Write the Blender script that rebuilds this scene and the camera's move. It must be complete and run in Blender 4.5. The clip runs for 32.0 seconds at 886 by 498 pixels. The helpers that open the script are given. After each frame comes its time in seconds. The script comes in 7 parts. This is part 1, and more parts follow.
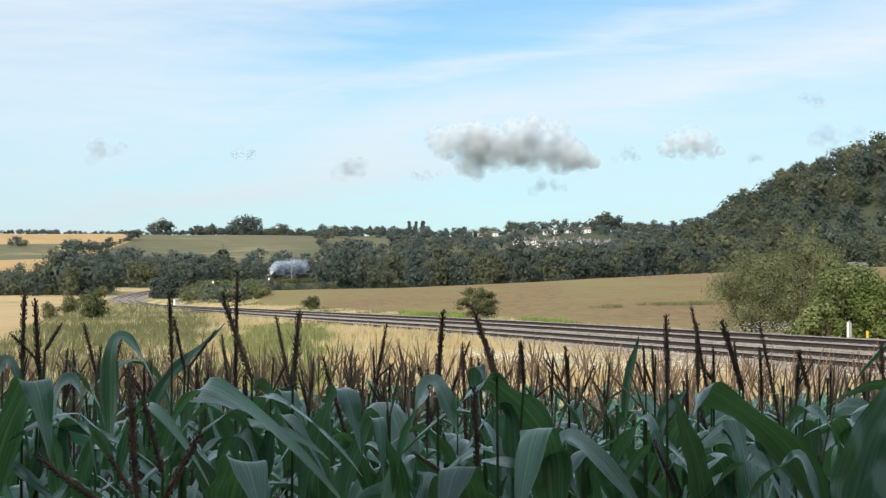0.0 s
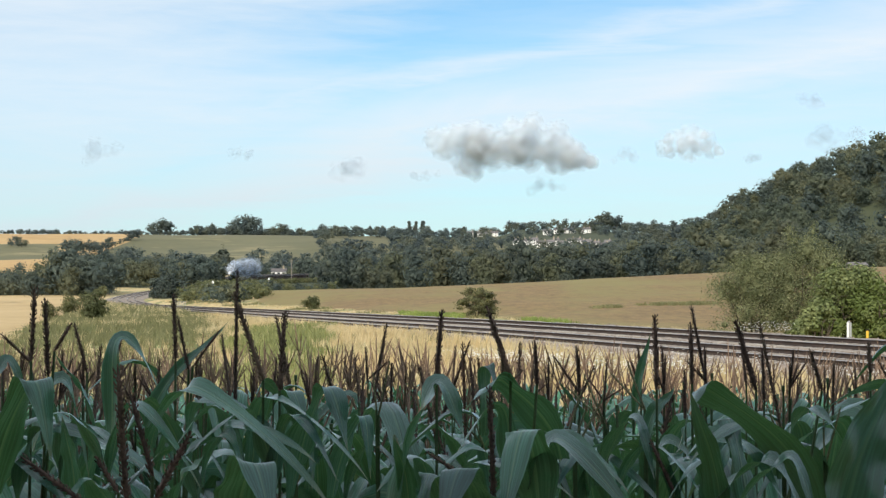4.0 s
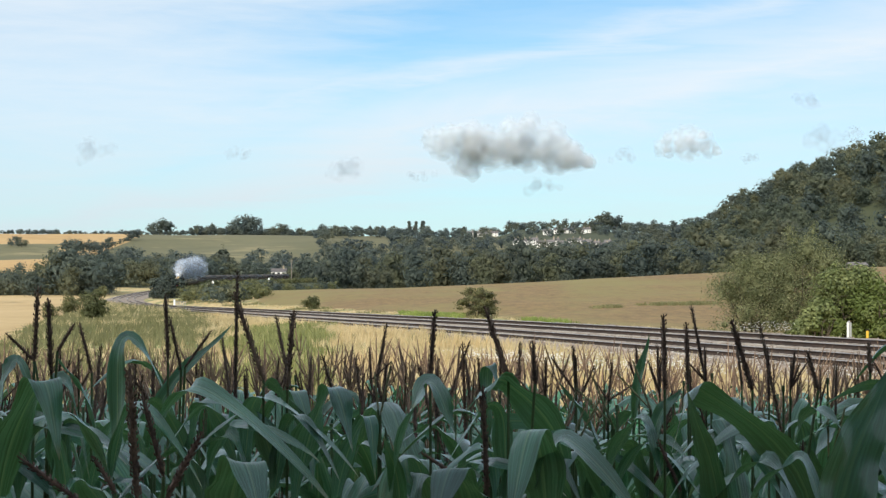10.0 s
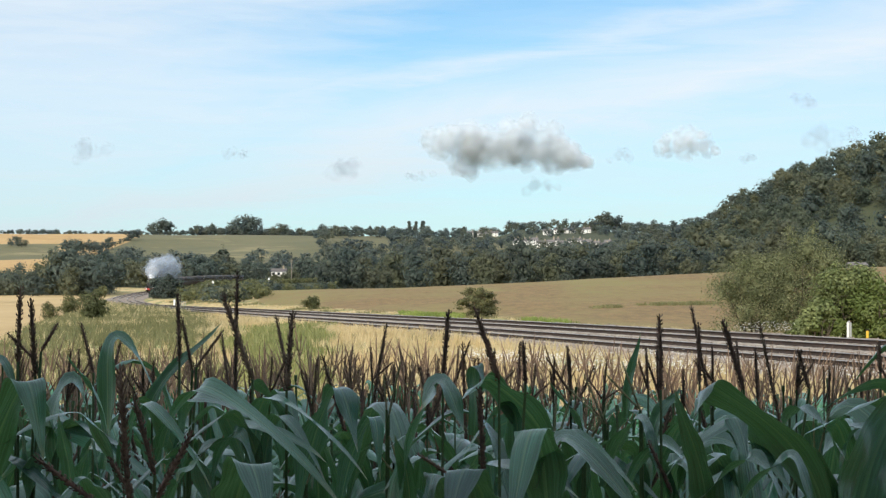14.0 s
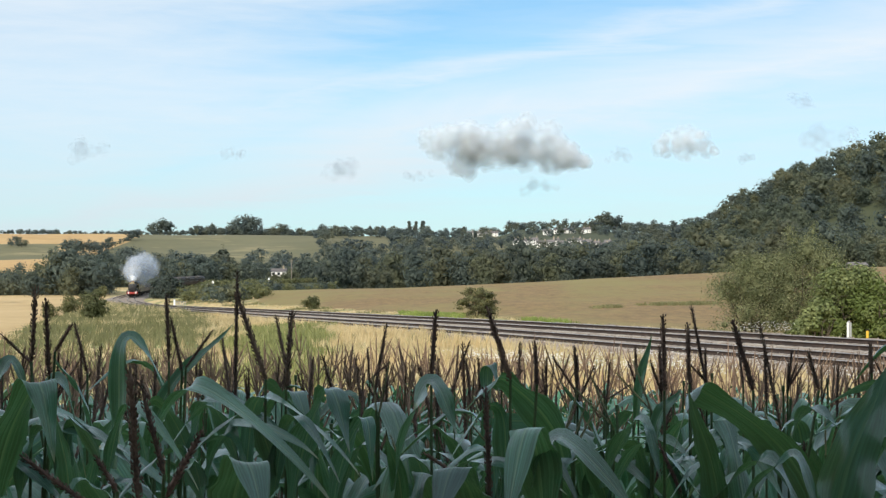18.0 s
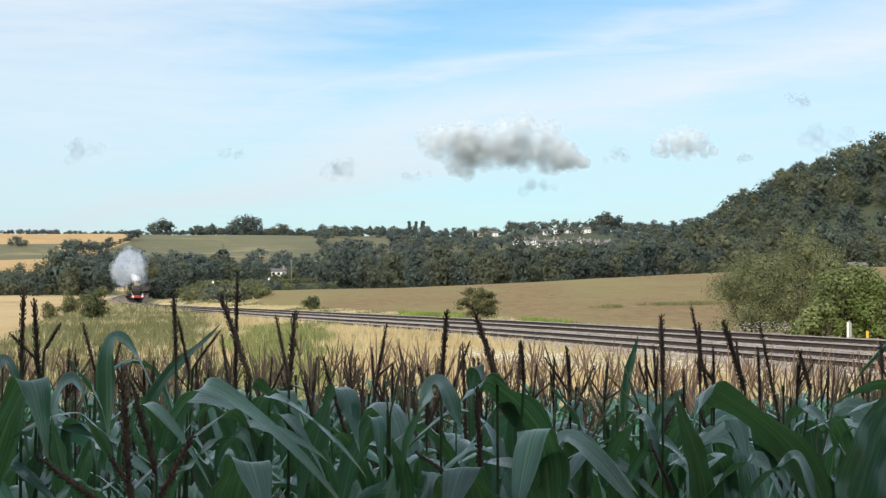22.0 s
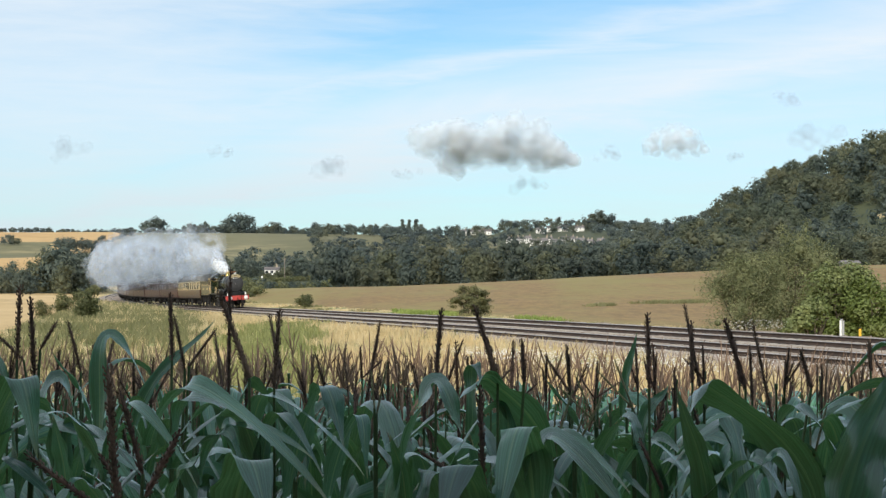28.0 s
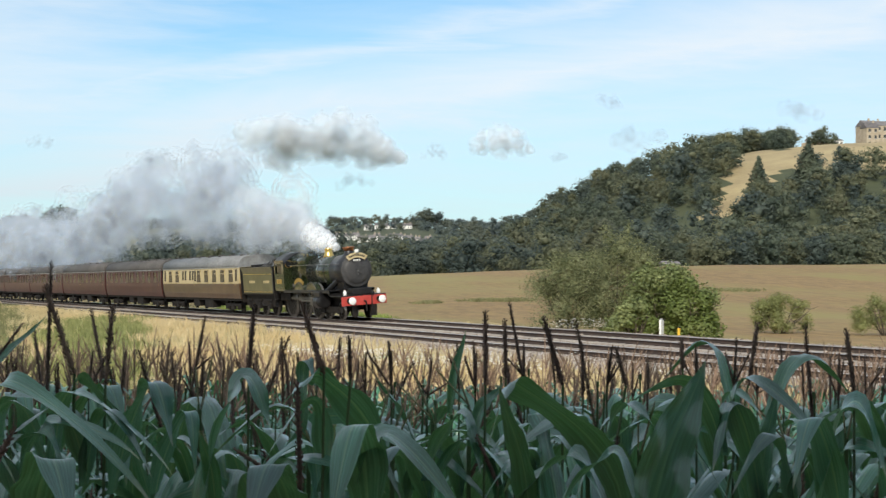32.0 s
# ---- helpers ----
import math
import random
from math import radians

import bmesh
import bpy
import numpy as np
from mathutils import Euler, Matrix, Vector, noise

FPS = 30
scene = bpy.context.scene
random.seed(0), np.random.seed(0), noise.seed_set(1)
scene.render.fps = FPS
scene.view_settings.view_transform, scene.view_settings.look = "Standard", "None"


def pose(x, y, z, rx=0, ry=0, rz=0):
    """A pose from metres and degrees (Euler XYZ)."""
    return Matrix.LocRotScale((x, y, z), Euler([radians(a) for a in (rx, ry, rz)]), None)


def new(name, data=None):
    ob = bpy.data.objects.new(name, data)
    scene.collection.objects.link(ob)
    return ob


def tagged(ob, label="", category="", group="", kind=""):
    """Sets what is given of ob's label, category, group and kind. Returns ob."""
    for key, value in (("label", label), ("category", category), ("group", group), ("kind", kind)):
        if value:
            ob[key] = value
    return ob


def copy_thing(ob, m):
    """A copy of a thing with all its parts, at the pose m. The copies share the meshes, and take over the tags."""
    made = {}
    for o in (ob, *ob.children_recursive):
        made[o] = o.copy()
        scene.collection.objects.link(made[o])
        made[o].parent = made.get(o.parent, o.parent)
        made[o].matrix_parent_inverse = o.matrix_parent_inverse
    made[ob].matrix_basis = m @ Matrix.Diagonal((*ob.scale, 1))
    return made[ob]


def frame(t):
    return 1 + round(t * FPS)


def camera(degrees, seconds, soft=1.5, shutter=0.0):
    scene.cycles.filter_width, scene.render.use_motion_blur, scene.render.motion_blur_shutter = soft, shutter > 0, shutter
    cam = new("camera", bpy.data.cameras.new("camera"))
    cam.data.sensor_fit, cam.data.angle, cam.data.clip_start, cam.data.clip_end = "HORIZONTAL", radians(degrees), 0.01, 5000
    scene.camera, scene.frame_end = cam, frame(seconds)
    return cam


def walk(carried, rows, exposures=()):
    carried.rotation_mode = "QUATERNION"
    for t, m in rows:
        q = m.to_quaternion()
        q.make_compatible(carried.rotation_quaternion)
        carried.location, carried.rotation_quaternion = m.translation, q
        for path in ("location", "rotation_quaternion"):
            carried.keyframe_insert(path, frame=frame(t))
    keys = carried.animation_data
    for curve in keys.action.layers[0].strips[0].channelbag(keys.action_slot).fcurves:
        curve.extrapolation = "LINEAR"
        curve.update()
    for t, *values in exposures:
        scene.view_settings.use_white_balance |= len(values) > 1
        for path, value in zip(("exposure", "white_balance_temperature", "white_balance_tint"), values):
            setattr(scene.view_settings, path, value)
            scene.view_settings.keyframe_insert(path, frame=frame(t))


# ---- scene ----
cam = camera(32.38, 32.0, soft=1.35, shutter=0.4)
walk(cam, [
    (0.0, pose(0, 0, 2.3, 91.506, 0.000, 0.000)),
    (25.6, pose(0, 0, 2.3, 91.506, 0.000, 0.000)),
    (26.6, pose(0, 0, 2.3, 91.504, 0.000, -0.006)),
    (27.5, pose(0, 0, 2.3, 91.472, 0.010, -0.086)),
    (28.0, pose(0, 0, 2.3, 91.440, 0.006, -0.254)),
    (28.5, pose(0, 0, 2.3, 91.432, -0.035, -0.579)),
    (29.0, pose(0, 0, 2.3, 91.421, -0.065, -0.995)),
    (29.5, pose(0, 0, 2.3, 91.393, -0.100, -1.588)),
    (30.0, pose(0, 0, 2.3, 91.385, -0.157, -2.507)),
    (30.5, pose(0, 0, 2.3, 91.373, -0.227, -3.232)),
    (31.0, pose(0, 0, 2.3, 91.354, -0.374, -4.067)),
    (31.5, pose(0, 0, 2.3, 91.360, -0.453, -5.173)),
    (32.0, pose(0, 0, 2.3, 91.354, -0.585, -6.735)),
], exposures=[(0.0, 0.0), (32.0, 0.0)])
scene.cycles.transparent_max_bounces = 40

# ---- sun and sky ----
SUN_TO = Vector((-0.28, -0.80, 0.53)).normalized()
sun_data = bpy.data.lights.new("sun", "SUN")
sun_data.energy, sun_data.angle, sun_data.color = 4.0, radians(0.6), (1.0, 0.93, 0.80)
sun = new("sun", sun_data)
sun.matrix_world = Matrix.Translation((0, 0, 60)) @ SUN_TO.to_track_quat("Z", "Y").to_matrix().to_4x4()


def node(nt, kind, **inputs):
    """A node with its inputs set by name (spaces as _) or linked when given a socket."""
    n = nt.nodes.new(kind)
    for key, value in inputs.items():
        socket = n.inputs[int(key[1:])] if key[0] == "i" and key[1:].isdigit() else n.inputs[key.replace("_", " ")]
        if isinstance(value, bpy.types.NodeSocket):
            nt.links.new(value, socket)
        else:
            socket.default_value = value
    return n


def maths(nt, op, a, b=0.0, clamp=False):
    n = node(nt, "ShaderNodeMath", i0=a, i1=b)
    n.operation, n.use_clamp = op, clamp
    return n.outputs[0]


def mixed(nt, fac, a, b):
    n = nt.nodes.new("ShaderNodeMix")
    n.data_type = "RGBA"
    for socket, value in ((n.inputs[0], fac), (n.inputs[6], a), (n.inputs[7], b)):
        if isinstance(value, bpy.types.NodeSocket):
            nt.links.new(value, socket)
        else:
            socket.default_value = (*value, 1) if isinstance(value, tuple) and len(value) == 3 else value
    return n.outputs[2]


def ramp(nt, fac, lo, hi):
    n = node(nt, "ShaderNodeMapRange", Value=fac, From_Min=lo, From_Max=hi)
    n.interpolation_type = "SMOOTHSTEP"
    return n.outputs[0]


def sky_world():
    world = bpy.data.worlds.new("sky")
    world.use_nodes = True
    nt = world.node_tree
    nt.nodes.clear()
    sky = nt.nodes.new("ShaderNodeTexSky")
    sky.sky_type, sky.sun_disc = "NISHITA", False
    sky.sun_elevation = math.asin(SUN_TO.z)
    sky.sun_rotation = math.atan2(SUN_TO.x, SUN_TO.y)
    sky.air_density, sky.dust_density, sky.ozone_density = 1.0, 0.3, 2.5
    direction = nt.nodes.new("ShaderNodeTexCoord").outputs["Generated"]
    # thin high cloud in long streaks that climb to the right, with open blue between the bands
    turn = node(nt, "ShaderNodeMapping", Vector=direction, Rotation=(0, radians(12.5), 0), Scale=(2.2, 2.2, 17))
    streak = node(nt, "ShaderNodeTexNoise", Vector=turn.outputs[0], Scale=1.3, Detail=7.0, Roughness=0.58, Distortion=0.5)
    wisp = node(nt, "ShaderNodeMapping", Vector=direction, Rotation=(0, radians(13), 0), Scale=(7, 7, 52))
    fine = node(nt, "ShaderNodeTexNoise", Vector=wisp.outputs[0], Scale=1.5, Detail=7.0, Roughness=0.62, Distortion=0.4)
    axes = node(nt, "ShaderNodeSeparateXYZ", Vector=direction)
    lean, up = axes.outputs[0], axes.outputs[2]
    across = maths(nt, "SUBTRACT", up, maths(nt, "MULTIPLY", lean, 0.22))
    across = maths(nt, "ADD", across, maths(nt, "MULTIPLY", maths(nt, "SUBTRACT", streak.outputs[0], 0.5), 0.075))
    across = maths(nt, "ADD", across, maths(nt, "MULTIPLY", maths(nt, "SUBTRACT", fine.outputs[0], 0.5), 0.022))
    bands = node(nt, "ShaderNodeValToRGB", Fac=maths(nt, "MULTIPLY", across, 3.3333))
    steps = ((0.0, 0.62), (0.20, 0.58), (0.26, 0.60), (0.33, 0.90), (0.38, 0.66), (0.43, 0.45), (0.465, 0.66), (0.505, 0.26), (0.60, 0.14), (0.72, 0.72), (0.90, 0.80))
    stops = bands.color_ramp.elements
    while len(stops) < len(steps):
        stops.new(0.5)
    for stop, (at, v) in zip(stops, steps):
        stop.position, stop.color = at, (v, v, v, 1)
    left = ramp(nt, maths(nt, "ADD", lean, maths(nt, "MULTIPLY", maths(nt, "SUBTRACT", streak.outputs[0], 0.5), 0.5)), 0.10, -0.24)
    cover = maths(nt, "MAXIMUM", bands.outputs[0], maths(nt, "MULTIPLY", left, 0.72))
    cover = maths(nt, "ADD", cover, maths(nt, "MULTIPLY", maths(nt, "SUBTRACT", fine.outputs[0], 0.52), 0.45), True)
    # unseen pale veil overhead, added to brighten the shaded maize
    high = maths(nt, "MULTIPLY", ramp(nt, up, 0.22, 0.65), 0.55)
    cover = maths(nt, "MAXIMUM", cover, high, True)
    blue = mixed(nt, 1.0, sky.outputs[0], (0.71, 1.09, 1.21))
    blue.node.blend_type = "MULTIPLY"
    pale = mixed(nt, ramp(nt, up, 0.14, 0.0), (7.7, 8.35, 8.9), (5.9, 6.95, 7.45))
    colour = mixed(nt, cover, blue, pale)
    back = node(nt, "ShaderNodeBackground", Color=colour, Strength=0.11)
    out = node(nt, "ShaderNodeOutputWorld", Surface=back.outputs[0])
    scene.world = world


sky_world()


# ---- materials ----
def surface(name, dark, light, scale=4.0, rough=0.7, bump=0.15, metal=0.0, fine=8.0, vary=0.0, coat=0.0, third=None, third_at=(0.55, 0.7),
            object_space=True, island=0.0, spec=0.5, stretch=(1, 1, 1), third_scale=0.23):
    """A surface whose colour wanders between two tones at two scales, with fine relief."""
    m = bpy.data.materials.new(name)
    m.use_nodes = True
    nt = m.node_tree
    nt.nodes.clear()
    coords = nt.nodes.new("ShaderNodeTexCoord").outputs["Object"] if object_space else nt.nodes.new("ShaderNodeNewGeometry").outputs["Position"]
    where = node(nt, "ShaderNodeMapping", Vector=coords, Scale=stretch).outputs[0]
    broad = node(nt, "ShaderNodeTexNoise", Vector=where, Scale=scale, Detail=4.0, Roughness=0.6).outputs[0]
    grain = node(nt, "ShaderNodeTexNoise", Vector=where, Scale=scale * fine, Detail=3.0, Roughness=0.7).outputs[0]
    blend = maths(nt, "ADD", maths(nt, "MULTIPLY", broad, 0.62), maths(nt, "MULTIPLY", grain, 0.38))
    colour = mixed(nt, ramp(nt, blend, 0.34, 0.66), dark, light)
    if third:
        patch = node(nt, "ShaderNodeTexNoise", Vector=where, Scale=scale * third_scale, Detail=5.0, Roughness=0.65).outputs[0]
        colour = mixed(nt, ramp(nt, patch, *third_at), colour, third)
    if vary or island:
        hsv = node(nt, "ShaderNodeHueSaturation", Color=colour)
        value = None
        if vary:
            rnd = nt.nodes.new("ShaderNodeObjectInfo").outputs["Random"]
            value = maths(nt, "ADD", maths(nt, "MULTIPLY", rnd, vary), 1 - vary / 2)
            nt.links.new(maths(nt, "ADD", maths(nt, "MULTIPLY", rnd, vary * 0.06), 0.5 - vary * 0.03), hsv.inputs["Hue"])
        if island:
            isl = nt.nodes.new("ShaderNodeNewGeometry").outputs["Random Per Island"]
            each = maths(nt, "ADD", maths(nt, "MULTIPLY", isl, island), 1 - island / 2)
            value = maths(nt, "MULTIPLY", value, each) if value else each
        nt.links.new(value, hsv.inputs["Value"])
        colour = hsv.outputs[0]
    shader = node(nt, "ShaderNodeBsdfPrincipled", Base_Color=colour, Metallic=metal)
    nt.links.new(maths(nt, "ADD", maths(nt, "MULTIPLY", grain, 0.25), rough - 0.12, True), shader.inputs["Roughness"])
    shader.inputs["Coat Weight"].default_value = coat
    shader.inputs["Specular IOR Level"].default_value = spec
    if bump:
        relief = node(nt, "ShaderNodeBump", Strength=bump, Distance=0.02, Height=grain)
        nt.links.new(relief.outputs[0], shader.inputs["Normal"])
    node(nt, "ShaderNodeOutputMaterial", Surface=shader.outputs[0])
    return m


def foliage(name, dark, light, through_light=0.3, scale=0.35, island=0.7, vary=0.25, rough=0.6, tip=None, spec=0.3):
    """Leaves: tone wanders from tree to tree and from leaf to leaf, and some light comes through."""
    m = bpy.data.materials.new(name)
    m.use_nodes = True
    nt = m.node_tree
    nt.nodes.clear()
    geo = nt.nodes.new("ShaderNodeNewGeometry")
    broad = node(nt, "ShaderNodeTexNoise", Vector=geo.outputs["Position"], Scale=scale, Detail=3.0, Roughness=0.6).outputs[0]
    isl = geo.outputs["Random Per Island"]
    blend = maths(nt, "ADD", maths(nt, "MULTIPLY", ramp(nt, broad, 0.40, 0.60), 0.65), maths(nt, "MULTIPLY", isl, 0.35))
    colour = mixed(nt, blend, dark, light)
    if tip:
        other = node(nt, "ShaderNodeTexNoise", Vector=geo.outputs["Position"], Scale=scale * 0.31, Detail=2.0).outputs[0]
        colour = mixed(nt, maths(nt, "MULTIPLY", ramp(nt, other, 0.50, 0.62), 0.75), colour, tip)
    rnd = nt.nodes.new("ShaderNodeObjectInfo").outputs["Random"]
    value = maths(nt, "MULTIPLY", maths(nt, "ADD", maths(nt, "MULTIPLY", rnd, vary), 1 - vary / 2),
                  maths(nt, "ADD", maths(nt, "MULTIPLY", isl, island), 1 - island / 2))
    colour = node(nt, "ShaderNodeHueSaturation", Color=colour, Value=value).outputs[0]
    shader = node(nt, "ShaderNodeBsdfPrincipled", Base_Color=colour, Roughness=rough)
    shader.inputs["Specular IOR Level"].default_value = spec
    glow = node(nt, "ShaderNodeBsdfTranslucent", Color=colour)
    mix = node(nt, "ShaderNodeMixShader", Fac=through_light, i1=shader.outputs[0], i2=glow.outputs[0])
    node(nt, "ShaderNodeOutputMaterial", Surface=mix.outputs[0])
    return m


def vapour(name, colour, density, scale, lo=0.30, hi=0.70):
    """Thin veils of vapour: a pale scattering skin, torn by noise."""
    m = bpy.data.materials.new(name)
    m.use_nodes = True
    nt = m.node_tree
    nt.nodes.clear()
    where = nt.nodes.new("ShaderNodeTexCoord").outputs["Object"]
    torn = node(nt, "ShaderNodeTexNoise", Vector=where, Scale=scale, Detail=5.0, Roughness=0.6).outputs[0]
    alpha = maths(nt, "MULTIPLY", ramp(nt, torn, lo, hi), density)
    lit = node(nt, "ShaderNodeBsdfDiffuse", Color=(*colour, 1))
    glow = node(nt, "ShaderNodeBsdfTranslucent", Color=(*colour, 1))
    both = node(nt, "ShaderNodeMixShader", Fac=0.5, i1=lit.outputs[0], i2=glow.outputs[0])
    clear = nt.nodes.new("ShaderNodeBsdfTransparent")
    mix = node(nt, "ShaderNodeMixShader", Fac=alpha, i1=clear.outputs[0], i2=both.outputs[0])
    node(nt, "ShaderNodeOutputMaterial", Surface=mix.outputs[0])
    return m


def maize_leaf_material():
    """Maize leaf: pale midrib and fine veins along the blade, blue waxy patches with sky sheen painted in, a satin
    skin.
    """
    m = bpy.data.materials.new("maize_leaf")
    m.use_nodes = True
    nt = m.node_tree
    nt.nodes.clear()
    uv = node(nt, "ShaderNodeSeparateXYZ", Vector=nt.nodes.new("ShaderNodeUVMap").outputs[0])
    across, along = uv.outputs[0], uv.outputs[1]
    side = maths(nt, "ABSOLUTE", maths(nt, "SUBTRACT", across, 0.5))
    rib = ramp(nt, side, 0.055, 0.02)
    lengthwise = node(nt, "ShaderNodeCombineXYZ", X=maths(nt, "MULTIPLY", across, 9.0), Y=maths(nt, "MULTIPLY", along, 1.0), Z=nt.nodes.new("ShaderNodeObjectInfo").outputs["Random"])
    veins = node(nt, "ShaderNodeTexNoise", Vector=lengthwise.outputs[0], Scale=1.0, Detail=4.0, Roughness=0.75).outputs[0]
    stripes = maths(nt, "MULTIPLY", maths(nt, "SUBTRACT", veins, 0.5), 4.0)
    pos = nt.nodes.new("ShaderNodeNewGeometry").outputs["Position"]
    broad = node(nt, "ShaderNodeTexNoise", Vector=pos, Scale=5.0, Detail=4.0).outputs[0]
    colour = mixed(nt, ramp(nt, broad, 0.3, 0.7), (0.011, 0.044, 0.016), (0.034, 0.104, 0.036))
    colour = mixed(nt, maths(nt, "MULTIPLY", maths(nt, "ADD", stripes, 0.35), 0.60, True), colour, (0.078, 0.185, 0.105))
    # blue patches put the sheen of the sky into the blade's colour
    bloom_sheen = node(nt, "ShaderNodeTexNoise", Vector=pos, Scale=2.2, Detail=3.0).outputs[0]
    colour = mixed(nt, maths(nt, "MULTIPLY", ramp(nt, bloom_sheen, 0.50, 0.64), 0.45), colour, (0.058, 0.120, 0.112))
    colour = mixed(nt, maths(nt, "MULTIPLY", rib, 0.40), colour, (0.20, 0.30, 0.13))
    colour = mixed(nt, maths(nt, "MULTIPLY", ramp(nt, along, 0.90, 1.0), 0.6), colour, (0.26, 0.19, 0.08))
    rnd = nt.nodes.new("ShaderNodeObjectInfo").outputs["Random"]
    lines = maths(nt, "SINE", maths(nt, "ADD", maths(nt, "MULTIPLY", across, 70.0), maths(nt, "MULTIPLY", stripes, 3.0)))
    grain = maths(nt, "ADD", maths(nt, "ADD", maths(nt, "MULTIPLY", lines, 0.16), maths(nt, "MULTIPLY", stripes, 0.30)), 0.95)
    value = maths(nt, "MULTIPLY", maths(nt, "ADD", maths(nt, "MULTIPLY", rnd, 1.25), 0.68), grain)
    colour = node(nt, "ShaderNodeHueSaturation", Color=colour, Value=value).outputs[0]
    shader = node(nt, "ShaderNodeBsdfPrincipled", Base_Color=colour, Roughness=0.42)
    shader.inputs["Specular IOR Level"].default_value = 0.8
    # sheen and highlights tinted towards the blue of the sky
    shader.inputs["Sheen Weight"].default_value, shader.inputs["Sheen Roughness"].default_value = 0.14, 0.35
    shader.inputs["Sheen Tint"].default_value = (0.62, 0.84, 1.0, 1)
    shader.inputs["Specular Tint"].default_value = (0.62, 0.86, 1.0, 1)
    shader.inputs["Coat Weight"].default_value, shader.inputs["Coat Roughness"].default_value = 1.0, 0.17
    shader.inputs["Coat IOR"].default_value, shader.inputs["Coat Tint"].default_value = 1.5, (0.80, 0.94, 1.0, 1)
    relief = node(nt, "ShaderNodeBump", Strength=0.5, Distance=0.004, Height=maths(nt, "ADD", stripes, maths(nt, "MULTIPLY", broad, 3.0)))
    nt.links.new(relief.outputs[0], shader.inputs["Normal"])
    glow = node(nt, "ShaderNodeBsdfTranslucent", Color=mixed(nt, 0.55, colour, (0.22, 0.46, 0.12)))
    mix = node(nt, "ShaderNodeMixShader", Fac=0.22, i1=shader.outputs[0], i2=glow.outputs[0])
    node(nt, "ShaderNodeOutputMaterial", Surface=mix.outputs[0])
    return m


